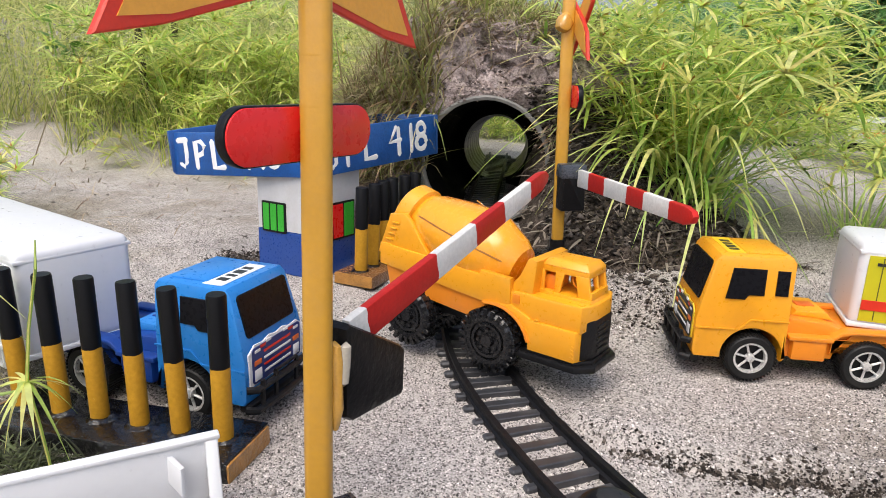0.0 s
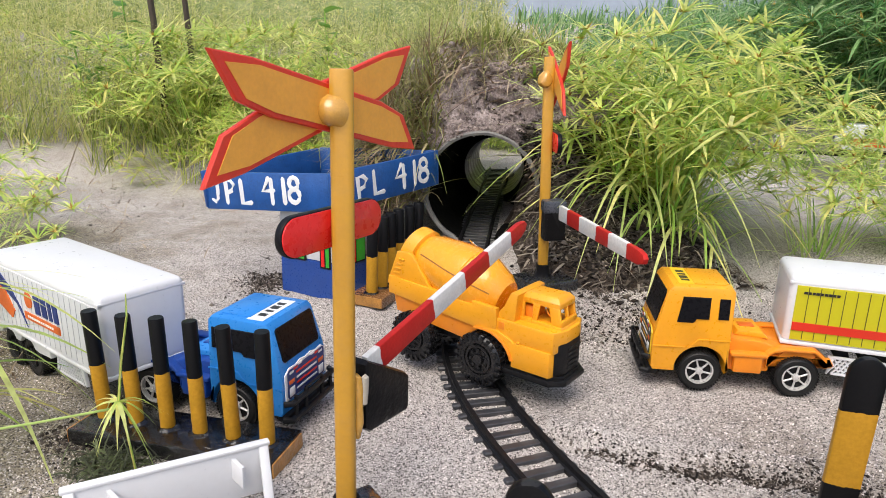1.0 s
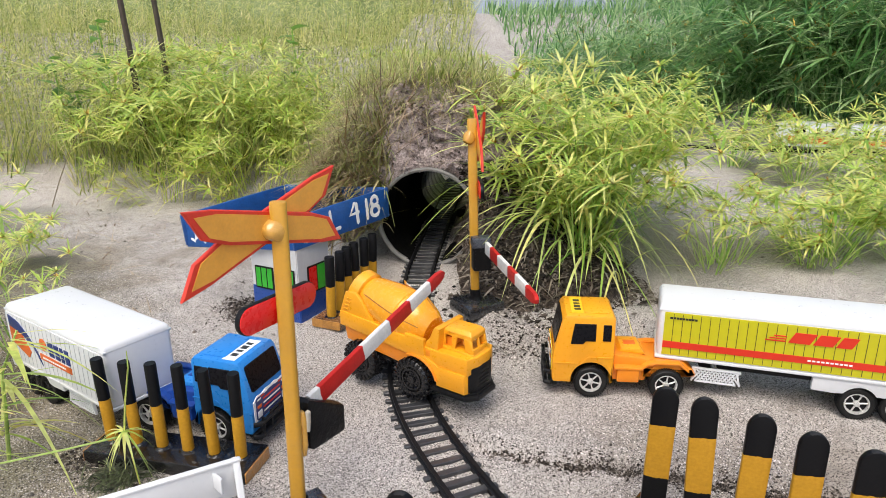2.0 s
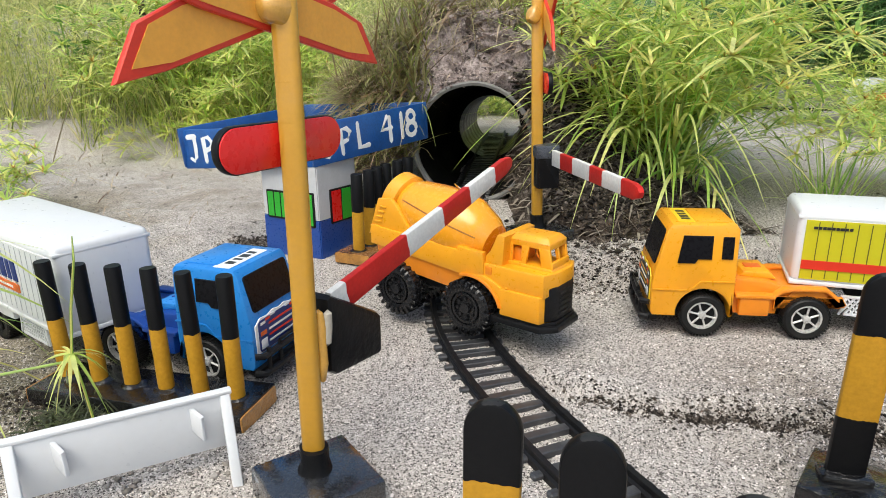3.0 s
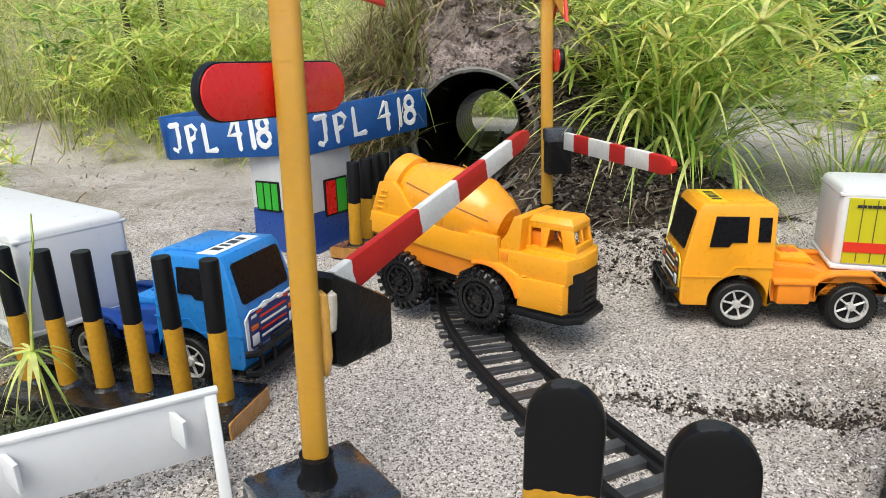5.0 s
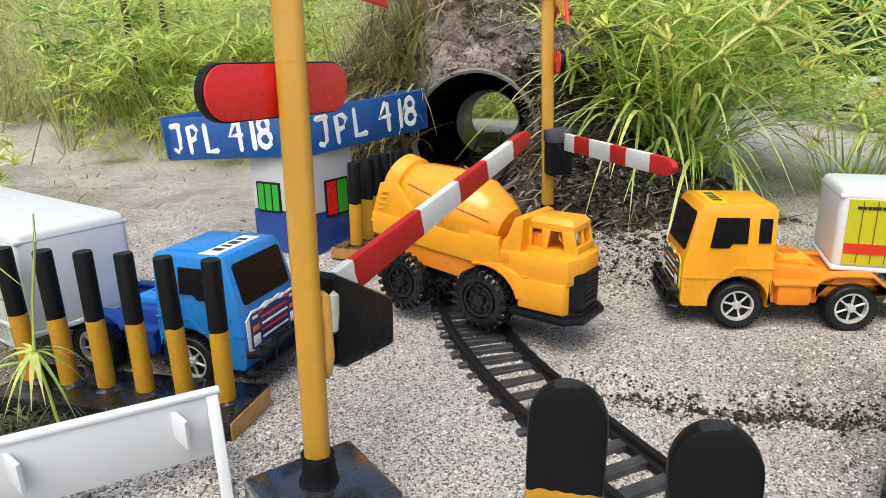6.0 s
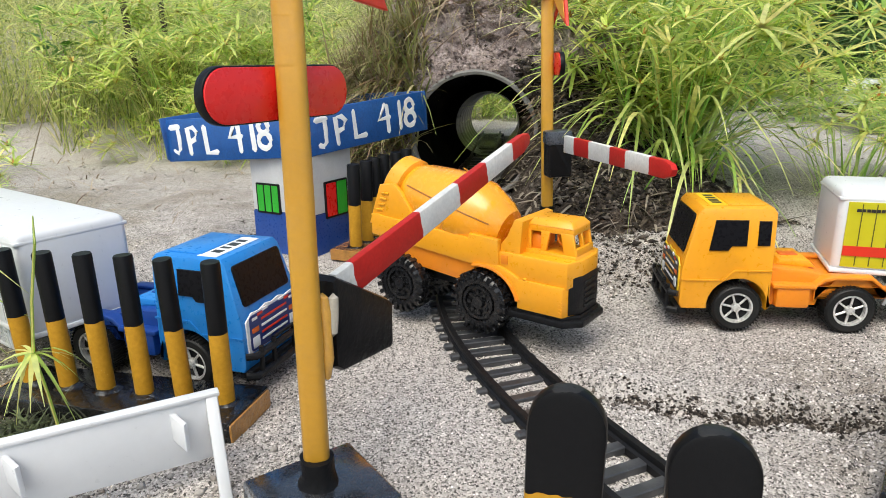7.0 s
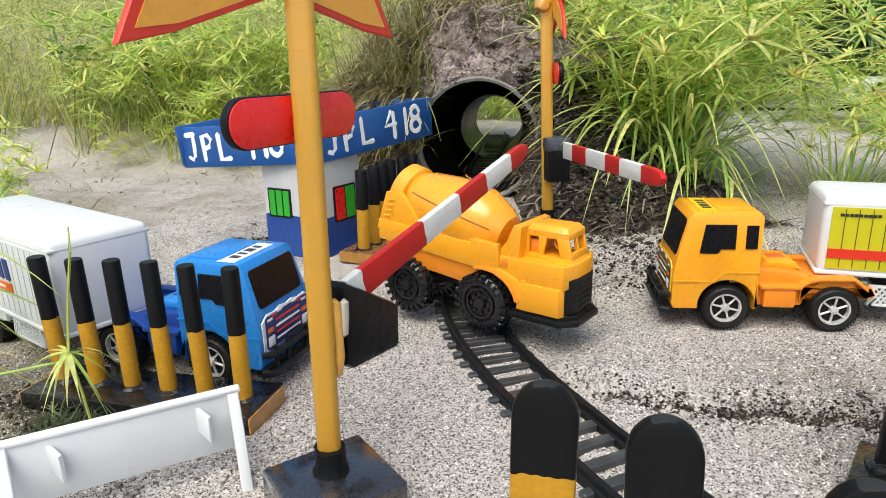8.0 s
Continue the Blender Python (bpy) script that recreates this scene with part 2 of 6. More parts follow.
M_ORED = surface("red_border_paint", (0.62, 0.035, 0.015), 0.42, 0.12, 70, 0.4, 0.001, 200)
M_BUCK = surface("amber_board_paint", (0.74, 0.34, 0.045), 0.45, 0.10, 50, 0.35, 0.001, 120)
M_GLUE = surface("clear_glue", (0.52, 0.28, 0.05), 0.12, 0.15, 80, 0.3, 0.002, 100, coat=0.6)
M_GLUEC = surface("milky_glue", (0.42, 0.38, 0.31), 0.15, 0.15, 80, 0.3, 0.002, 100, coat=0.6)
M_BLUEBOARD = surface("blue_sign_paint", (0.011, 0.078, 0.29), 0.36, 0.30, 55, 0.55, 0.0015, 110, coat=0.3)
M_HUTBLUE = surface("blue_wall_paint", (0.010, 0.055, 0.27), 0.33, 0.15, 50, 0.4, 0.001, 100, coat=0.3)
M_HUTWHITE = surface("white_wall_paint", (0.52, 0.52, 0.53), 0.5, 0.07, 50, 0.35, 0.001, 120, dirt=0.16)
M_GREEN = surface("green_pane_paint", (0.035, 0.36, 0.03), 0.35, 0.12, 60, 0.3, 0.001)
M_LETTER = surface("white_lettering", (0.78, 0.78, 0.78), 0.5, 0.06, 80, 0.4, 0.0006)
M_WOODEND = surface("varnished_wood", (0.36, 0.17, 0.035), 0.35, 0.5, 90, 0.6, 0.002, 180, coat=0.4)
M_BROWNBASE = surface("brown_gloss_base", (0.16, 0.075, 0.03), 0.25, 0.6, 70, 0.6, 0.002, 130, coat=0.5)
M_LIME = surface("lime_side_print", (0.50, 0.46, 0.012), 0.38, 0.04, 30, 0.06, 0.0003, 250)
M_LINE = surface("dark_groove_print", (0.10, 0.10, 0.012), 0.5, 0.1, 60, 0)
M_GREYLINE = surface("grey_groove_print", (0.42, 0.43, 0.46), 0.5, 0.1, 60, 0)
M_REDPRINT = surface("red_print", (0.60, 0.03, 0.012), 0.4, 0.05, 60, 0)
M_ORPRINT = surface("orange_print", (0.66, 0.13, 0.02), 0.4, 0.08, 60, 0)
M_NAVYPRINT = surface("navy_print", (0.012, 0.03, 0.16), 0.4, 0.1, 60, 0)
M_WPRINT = surface("white_print", (0.80, 0.80, 0.80), 0.45, 0.04, 60, 0)
M_BPRINT = surface("black_print", (0.02, 0.02, 0.02), 0.45, 0.1, 60, 0)
M_GREYPRINT = surface("grey_print", (0.30, 0.31, 0.33), 0.45, 0.1, 60, 0)
# distance haze is painted into the hedge and wall colours
M_HEDGE = soil_material("hazy_hedge", ((0.10, 0.14, 0.05), (0.24, 0.30, 0.13), (0.38, 0.42, 0.22)), 3.0)
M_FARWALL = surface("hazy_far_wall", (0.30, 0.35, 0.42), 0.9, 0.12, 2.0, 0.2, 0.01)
M_SEDGE = leafy("sedge_leaves", [(0.20, 0.40, 0.06), (0.62, 0.72, 0.16), (0.86, 0.88, 0.36), (0.44, 0.64, 0.11), (0.86, 0.78, 0.28), (0.82, 0.86, 0.30), (0.30, 0.50, 0.08)])
M_SEDGESTEM = leafy("sedge_stems", [(0.16, 0.36, 0.05), (0.42, 0.64, 0.14), (0.66, 0.74, 0.28), (0.30, 0.55, 0.09), (0.60, 0.60, 0.30)], 0.35, 0.45)
M_DARKSEDGE = leafy("dark_sedge", [(0.07, 0.19, 0.06), (0.17, 0.36, 0.11), (0.32, 0.50, 0.20), (0.54, 0.66, 0.36)])
M_MEADOW = leafy("meadow_leaves", [(0.30, 0.47, 0.07), (0.54, 0.66, 0.12), (0.72, 0.74, 0.20), (0.74, 0.68, 0.30), (0.46, 0.61, 0.09)])
M_PALE = leafy("pale_weeds", [(0.18, 0.24, 0.05), (0.54, 0.58, 0.17), (0.74, 0.70, 0.28), (0.26, 0.33, 0.07), (0.84, 0.75, 0.42), (0.44, 0.52, 0.12), (0.13, 0.17, 0.04)])
M_LITTER = leafy("dark_leaf_litter", [(0.015, 0.018, 0.010), (0.05, 0.06, 0.025), (0.12, 0.15, 0.06), (0.03, 0.03, 0.02)], 0.6, 0.15)
M_DRYGRASS = leafy("half_dry_grass", [(0.30, 0.30, 0.10), (0.22, 0.13, 0.06), (0.52, 0.46, 0.24), (0.18, 0.24, 0.06), (0.44, 0.46, 0.14), (0.12, 0.08, 0.05)], 0.6, 0.3)
M_BROAD = leafy("broad_leaves", [(0.10, 0.24, 0.03), (0.16, 0.32, 0.05)])


# ---- mesh helpers ----
def as_mesh(name, bm, material, smooth=35):
    me = bpy.data.meshes.new(name)
    bm.to_mesh(me)
    bm.free()
    me.materials.append(material)
    if smooth:
        me.polygons.foreach_set("use_smooth", [True] * len(me.polygons))
        me.set_sharp_from_angle(angle=radians(smooth))
    return me


def part(name, bm, material, parent, label="", smooth=35, m=None):
    """Link a bmesh (or a mesh that exists already) as one mesh object under a thing or a part."""
    me = bm if isinstance(bm, bpy.types.Mesh) else as_mesh(name, bm, material, smooth)
    ob = new(name, me)
    ob.parent = parent
    if m is not None:
        ob.matrix_local = m
    if label:
        tagged(ob, label)
    return ob


def thing(name, m, label, category, group="", kind=""):
    ob = new(name)
    ob.empty_display_size = 0.02
    ob.matrix_world = m
    return tagged(ob, label, category, group, kind)


def raw_mesh(name, verts, faces, material, smooth=False):
    me = bpy.data.meshes.new(name)
    me.from_pydata(verts, [], faces)
    me.materials.append(material)
    if smooth:
        me.polygons.foreach_set("use_smooth", [True] * len(me.polygons))
    return me


def quads_mesh(name, verts, faces, material, smooth=False):
    """A mesh from numpy arrays of places and of four-cornered faces."""
    me = bpy.data.meshes.new(name)
    me.vertices.add(len(verts))
    me.vertices.foreach_set("co", np.asarray(verts, dtype=np.float32).ravel())
    k = faces.shape[1]
    me.loops.add(faces.size)
    me.loops.foreach_set("vertex_index", faces.astype(np.int32).ravel())
    me.polygons.add(len(faces))
    me.polygons.foreach_set("loop_start", np.arange(0, faces.size, k, dtype=np.int32))
    me.update(calc_edges=True)
    me.materials.append(material)
    if smooth:
        me.polygons.foreach_set("use_smooth", [True] * len(me.polygons))
    return me


def box(size, at=(0, 0, 0), bevel=0.0, bm=None, turn=(0, 0, 0), segs=2, taper=None):
    """A bevelled box, centred at a place; taper narrows its top in x and y."""
    own = bmesh.new()
    bmesh.ops.create_cube(own, size=1.0)
    for v in own.verts:
        k = (1, 1) if taper is None or v.co.z < 0 else taper
        v.co = Vector((v.co.x * size[0] * k[0], v.co.y * size[1] * k[1], v.co.z * size[2]))
    if bevel:
        bmesh.ops.bevel(own, geom=own.edges[:], offset=bevel, segments=segs, profile=0.5, affect="EDGES")
    own.transform(pose(*at, *turn))
    return join(bm, own)


def join(bm, own):
    if bm is None:
        return own
    me = bpy.data.meshes.new("scratch")
    own.to_mesh(me)
    own.free()
    bm.from_mesh(me)
    bpy.data.meshes.remove(me)
    return bm


def prism(outline, thick, m=None, bevel=0.0, bm=None, segs=2):
    """An outline in x and z, made thick along y, centred on y = 0."""
    own = bmesh.new()
    vs = [own.verts.new((x, -thick / 2, z)) for x, z in outline]
    f = own.faces.new(vs)
    ext = bmesh.ops.extrude_face_region(own, geom=[f])
    for v in ext["geom"]:
        if isinstance(v, bmesh.types.BMVert):
            v.co.y += thick
    bmesh.ops.recalc_face_normals(own, faces=own.faces[:])
    if bevel:
        rim = [e for e in own.edges if len({round(v.co.y, 6) for v in e.verts}) == 1]
        bmesh.ops.bevel(own, geom=rim, offset=bevel, segments=segs, profile=0.5, affect="EDGES")
    if m is not None:
        own.transform(m)
    return join(bm, own)


def lathe(profile, m=None, segs=24, bm=None, close=False):
    """A profile of (radius, x) turned round the x axis."""
    own = bmesh.new()
    rings = []
    for r, x in profile:
        if r < 1e-6:
            rings.append([own.verts.new((x, 0, 0))])
        else:
            rings.append([own.verts.new((x, r * math.cos(2 * math.pi * i / segs), r * math.sin(2 * math.pi * i / segs))) for i in range(segs)])
    pairs = list(zip(rings, rings[1:])) + ([(rings[-1], rings[0])] if close else [])
    for a, b in pairs:
        for i in range(segs):
            j = (i + 1) % segs
            if len(a) == 1 and len(b) == 1:
                continue
            if len(a) == 1:
                own.faces.new((a[0], b[j], b[i]))
            elif len(b) == 1:
                own.faces.new((a[i], a[j], b[0]))
            else:
                own.faces.new((a[i], a[j], b[j], b[i]))
    bmesh.ops.recalc_face_normals(own, faces=own.faces[:])
    if m is not None:
        own.transform(m)
    return join(bm, own)


def tube(points, r, segs=8, bm=None):
    """A round rod along a line of places."""
    own = bmesh.new()
    rings = []
    pts = [Vector(p) for p in points]
    for i, p in enumerate(pts):
        d = (pts[min(i + 1, len(pts) - 1)] - pts[max(i - 1, 0)]).normalized()
        s = d.cross(Vector((0.31, 0.17, 0.93))).normalized()
        t = d.cross(s)
        rr = r[i] if isinstance(r, (list, tuple)) else r
        rings.append([own.verts.new(p + rr * (math.cos(2 * math.pi * k / segs) * s + math.sin(2 * math.pi * k / segs) * t)) for k in range(segs)])
    for a, b in zip(rings, rings[1:]):
        for k in range(segs):
            own.faces.new((a[k], a[(k + 1) % segs], b[(k + 1) % segs], b[k]))
    own.faces.new(rings[0])
    own.faces.new(rings[-1][::-1])
    bmesh.ops.recalc_face_normals(own, faces=own.faces[:])
    return join(bm, own)


def rough_up(bm, amount, scale):
    """Uneven, hand-made surfaces."""
    for v in bm.verts:
        v.co += amount * noise.noise_vector(v.co * scale)
    return bm


def rounded(w, h, r, n=6, cx=0.0, cz=0.0):
    """A rounded rectangle in x and z."""
    out = []
    for sx, sz, a in ((1, 1, 0), (-1, 1, 90), (-1, -1, 180), (1, -1, 270)):
        for i in range(n + 1):
            t = radians(a + 90 * i / n)
            out.append((cx + sx * (w / 2 - r) + r * math.cos(t), cz + sz * (h / 2 - r) + r * math.sin(t)))
    return out


def facing(x, y, z, dx, dy):
    """A pose on the ground plan whose x axis points along (dx, dy)."""
    return pose(x, y, z, 0, 0, math.degrees(math.atan2(dy, dx)))


# ---- ground ----
def smooth_step(v, a, b):
    t = np.clip((v - a) / (b - a), 0, 1)
    return t * t * (3 - 2 * t)


PHASES = np.random.RandomState(5).uniform(0, 6.283, (40, 2))


def ripples(x, y, size, amount, seed):
    """A smooth uneven field made of crossing waves."""
    z = 0
    for k in range(6):
        a, p = PHASES[(seed * 6 + k) % 40]
        f = 6.283 / (size * (0.7 + 0.17 * k))
        z = z + np.sin(f * (x * math.cos(a) + y * math.sin(a)) + p + 0.8 * np.sin(0.6 * f * (y * math.cos(a) - x * math.sin(a)) + a))
    return z * amount / 3.0


def rise(x, y):
    """The sand climbs a little towards the mound."""
    return 0.034 * np.maximum(smooth_step(x, 0.08, 0.15) * (0.25 * smooth_step(y, 0.49, 0.56) + 0.75 * smooth_step(y + 0.010 * np.sin(41 * x) + 0.005 * np.sin(97 * x), 0.555, 0.592)), smooth_step(y, 0.60, 0.79) * smooth_step(x, -0.16, 0.0))


def height(x, y):
    z = ripples(x, y, 0.22, 0.0030, 0) + ripples(x, y, 0.07, 0.0014, 1) + ripples(x, y, 0.025, 0.0007, 2)
    flat = np.exp(-((x - 0.04) / 0.10) ** 2) * 0.6
    z = z * (1 - flat)
    z = z * (1 - 0.75 * np.exp(-((x - 0.28) / 0.10) ** 2 - ((y - 0.45) / 0.06) ** 2))
    # the furrow of broken crust, and the low toe of the mound round the far signal post
    line = 0.347 - 0.32 * (x - 0.12) + 0.005 * np.sin(31 * x) + 0.003 * np.sin(83 * x + 1)
    z = z + np.where((x > 0.10) & (x < 0.62), 0.007 * np.exp(-((y - line - 0.018) / 0.018) ** 2) - 0.008 * np.exp(-((y - line) / 0.008) ** 2), 0)
    z = z + rise(x, y)
    # trodden, crumbly patches beside the track and behind the lorry
    rough_patch = np.exp(-((x - 0.33) / 0.20) ** 2 - ((y - 0.30) / 0.09) ** 2) + np.exp(-((x - 0.20) / 0.09) ** 2 - ((y - 0.56) / 0.05) ** 2) + 0.7 * np.exp(-((x + 0.32) / 0.15) ** 2 - ((y - 0.72) / 0.10) ** 2)
    z = z + rough_patch * (ripples(x, y, 0.055, 0.0032, 3) + ripples(x, y, 0.024, 0.0024, 4) + ripples(x, y, 0.013, 0.0016, 5))
    z = z - 0.012 * smooth_step(-x, 0.16, 0.34) * smooth_step(-y, -0.32, -0.12)
    # banks behind
    left = smooth_step(-x, -0.10, 0.25)
    z = z + left * (0.07 * smooth_step(y, 1.42, 1.62) + 0.30 * smooth_step(y, 1.7, 4.5))
    right = 1 - left
    z = z + right * (0.12 * smooth_step(y, 2.02, 2.25) + 0.45 * smooth_step(y, 2.3, 5.0))
    z = z + 0.10 * smooth_step(-x, 1.0, 1.9) * smooth_step(y, 0.3, 1.5)
    return z


def axis_steps(lo, hi, a, b, fine):
    mid = np.arange(a, b + 1e-9, fine)
    k = np.geomspace(1, 2000, 46) * fine
    low = a - np.cumsum(k)
    high = b + np.cumsum(k)
    return np.concatenate([[lo], low[low > lo][::-1], mid, high[high < hi], [hi]])


gx, gy = axis_steps(-60, 60, -0.75, 1.1, 0.005), axis_steps(-40, 90, 0.02, 1.5, 0.005)
XX, YY = np.meshgrid(gx, gy)
ZZ = height(XX, YY)
gv = np.stack([XX, YY, ZZ], -1).reshape(-1, 3)
nx, ny = len(gx), len(gy)
idx = np.arange(nx * ny).reshape(ny, nx)
gf = np.stack([idx[:-1, :-1], idx[:-1, 1:], idx[1:, 1:], idx[1:, :-1]], -1).reshape(-1, 4)
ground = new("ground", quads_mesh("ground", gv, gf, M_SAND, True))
tagged(ground, "pale coarse sand with a broken crust, rising to weedy banks", "ground", kind="structure")


def ground_z(x, y):
    return float(height(np.array([x]), np.array([y]))[0])


# ---- tunnel pipe and the mound over it ----
PIPE_A, PIPE_B = Vector((0.066, 0.815, 0.110)), Vector((0.157, 1.50, 0.075))
R_OUT, R_FAR = 0.080, 0.060


def pipe_frame(s):
    """Centre and radius along the pipe, s from 0 at the near mouth to 1."""
    return PIPE_A.lerp(PIPE_B, s), R_OUT + (R_FAR - R_OUT) * smooth_step(np.array([s]), 0.35, 0.55)[0]


def make_pipe():
    ob = thing("tunnel_pipe", Matrix.Identity(4), "black plastic drain pipe forming a tunnel through the mound", "pipe")
    axis = (PIPE_B - PIPE_A).to_track_quat("X", "Z").to_matrix().to_4x4()
    m = Matrix.Translation(PIPE_A) @ axis
    length = (PIPE_B - PIPE_A).length
    prof = []
    for i in range(41):
        s = i / 40
        r = pipe_frame(s)[1]
        if 3 < i < 38:
            r += 0.0018 * (1 if (i // 2) % 4 == 0 else 0)
        prof.append((r, s * length))
    inner = [(r - 0.0045, x) for r, x in prof][::-1]
    bm = lathe(prof + inner, m, 56, close=True)
    part("pipe_wall", bm, M_PIPE, ob)
    rim = lathe([(R_OUT + 0.0012, -0.001), (R_OUT + 0.0012, 0.006), (R_OUT - 0.0046, 0.006), (R_OUT - 0.0046, -0.001), (R_OUT - 0.0015, -0.0025)], m, 56, close=True)
    sleeve = []
    for i in range(49):
        s = 0.50 + 0.48 * i / 48
        r = pipe_frame(s)[1] - 0.0052 - (0.0016 if i % 8 in (0, 1) else 0.0)
        sleeve.append((r, s * length))
    part("ribbed_sleeve", lathe(sleeve + [(r + 0.0010, x) for r, x in sleeve[::-1]], m, 48, close=True), M_SLEEVE, ob, "glossy black ribbed inner sleeve")
    part("rim", rough_up(rim, 0.0008, 60), M_PIPERIM, ob, "dusty grey worn rim of the pipe")
    return ob


make_pipe()


def make_mound():
    """Soil heaped round and over the pipe: rings that start at the pipe, run up the front face and then back over the top."""
    nt, nf, nb = 240, 80, 60
    verts = []
    for j in range(nf + nb + 1):
        for i in range(nt + 1):
            th = math.radians(-14 + 208 * i / nt)
            c, s = math.cos(th), math.sin(th)
            wide = 0.265 if c > 0 else 0.165
            ex = 1 / math.sqrt((c / wide) ** 2 + (s / 0.180) ** 2)
            if j <= nf:
                u = j / nf
                r = R_OUT - 0.001 + (ex - R_OUT) * u ** 0.9
                right = max(0.0, c)
                y = 0.824 + 0.09 * u ** 1.5 * s - 0.065 * right * math.sin(math.pi * min(1, u * 1.05)) ** 0.8 + 0.02 * max(0.0, -c) * u
                base = PIPE_A
            else:
                u = (j - nf) / nb
                r = ex * (1 + 0.22 * u * max(0, s))
                y0 = 0.824 + 0.09 * max(0.0, s)
                y = y0 + (1.46 - y0) * u
                base = PIPE_A
            p = Vector((base.x + r * c, y, base.z + r * s))
            k = min(1.0, max(0.0, (r - R_OUT) / 0.03))
            n1 = noise.noise_vector(p * 9) * 0.024 + noise.noise_vector(p * 26) * 0.020 + noise.noise_vector(p * 62) * 0.013 + noise.noise_vector(p * 140) * 0.006
            p += n1 * k
            verts.append(p)
    w = nt + 1
    faces = np.array([(j * w + i, j * w + i + 1, (j + 1) * w + i + 1, (j + 1) * w + i) for j in range(nf + nb) for i in range(nt)])
    ob = new("dirt_mound", quads_mesh("dirt_mound", np.array([v[:] for v in verts]), faces, M_SOIL, True))
    return tagged(ob, "heaped grey-brown soil mound with dry roots over the pipe", "mound", kind="structure"), verts


mound, MOUND_VERTS = make_mound()


def bank_z(x, y):
    """A bank of dark crumbled soil that runs out to one side of the tunnel mouth."""
    toe = 0.612 + 0.015 * np.sin(19 * x) + 0.008 * np.sin(47 * x + 2) + 0.10 * smooth_step(x, 0.29, 0.40)
    up = 0.092 * smooth_step(y, toe, toe + 0.21) * smooth_step(x, 0.100, 0.165) * (1 - smooth_step(x, 0.28, 0.39)) + 0.012 * smooth_step(y, toe, toe + 0.03)
    lumps = ripples(x, y, 0.075, 0.007, 1) + ripples(x, y, 0.030, 0.0045, 3) + ripples(x, y, 0.013, 0.0028, 5)
    edge = smooth_step(y, toe - 0.01, toe + 0.035) * smooth_step(x, 0.095, 0.14) * (1 - smooth_step(x, 0.34, 0.41)) * (1 - smooth_step(y, 0.93, 1.0))
    return height(x, y) - 0.012 * (1 - edge) + (up + lumps) * edge


def make_bank():
    bx, by = np.arange(0.09, 0.50, 0.004), np.arange(0.58, 1.01, 0.004)
    X, Y = np.meshgrid(bx, by)
    v = np.stack([X, Y, bank_z(X, Y)], -1).reshape(-1, 3)
    k = np.arange(len(bx) * len(by)).reshape(len(by), len(bx))
    f = np.stack([k[:-1, :-1], k[:-1, 1:], k[1:, 1:], k[1:, :-1]], -1).reshape(-1, 4)
    return tagged(new("dirt_bank", quads_mesh("dirt_bank", v, f, M_DARKSOIL, True)), "bank of dark crumbled soil below the sedges", "soil bank", kind="structure")


make_bank()


# ---- loose grains, clods and pebbles ----
def chunk_field(name, spots, sizes, material, seed, label, category, lift=0.25):
    """Many small irregular lumps in one mesh."""
    rng = np.random.RandomState(seed)
    n = len(spots)
    base = np.array([(1, 0, 0), (-1, 0, 0), (0, 1, 0), (0, -1, 0), (0, 0, 1), (0, 0, -1)], float)
    tri = np.array([(0, 2, 4), (2, 1, 4), (1, 3, 4), (3, 0, 4), (2, 0, 5), (1, 2, 5), (3, 1, 5), (0, 3, 5)])
    jitter = 1 + rng.uniform(-0.35, 0.35, (n, 6, 3))
    a = rng.uniform(0, 6.283, n)
    pts = base[None] * jitter * np.array([1, 1, 0.72]) + rng.uniform(-0.25, 0.25, (n, 6, 3))
    c, s = np.cos(a)[:, None], np.sin(a)[:, None]
    x = pts[..., 0] * c - pts[..., 1] * s
    y = pts[..., 0] * s + pts[..., 1] * c
    v = np.stack([x, y, pts[..., 2]], -1) * sizes[:, None, None]
    v += spots[:, None, :]
    v[..., 2] += (sizes * lift)[:, None]
    f = (tri[None] + 6 * np.arange(n)[:, None, None]).reshape(-1, 3)
    ob = new(name, quads_mesh(name, v.reshape(-1, 3), f, material))
    return tagged(ob, label, category, kind="stuff")


def grain_field(name, spots, sizes, material, seed, label, category):
    """A very dense field of small angular grains: four-sided peaks half sunk in the sand."""
    rng = np.random.RandomState(seed)
    n = len(spots)
    base = np.array([(1, 0, -0.35), (0, 1, -0.35), (-1, 0, -0.35), (0, -1, -0.35), (0, 0, 0.75)], float)
    pts = base[None] + rng.uniform(-0.4, 0.4, (n, 5, 3))
    a = rng.uniform(0, 6.283, n)
    c, s = np.cos(a)[:, None], np.sin(a)[:, None]
    v = np.stack([pts[..., 0] * c - pts[..., 1] * s, pts[..., 0] * s + pts[..., 1] * c, pts[..., 2]], -1) * sizes[:, None, None] + spots[:, None, :]
    tri = np.array([(0, 1, 4), (1, 2, 4), (2, 3, 4), (3, 0, 4)])
    f = (tri[None] + 5 * np.arange(n)[:, None, None]).reshape(-1, 3)
    return tagged(new(name, quads_mesh(name, v.reshape(-1, 3), f, material)), label, category, kind="stuff")


def on_ground(xs, ys):
    return np.stack([xs, ys, height(xs, ys)], -1)


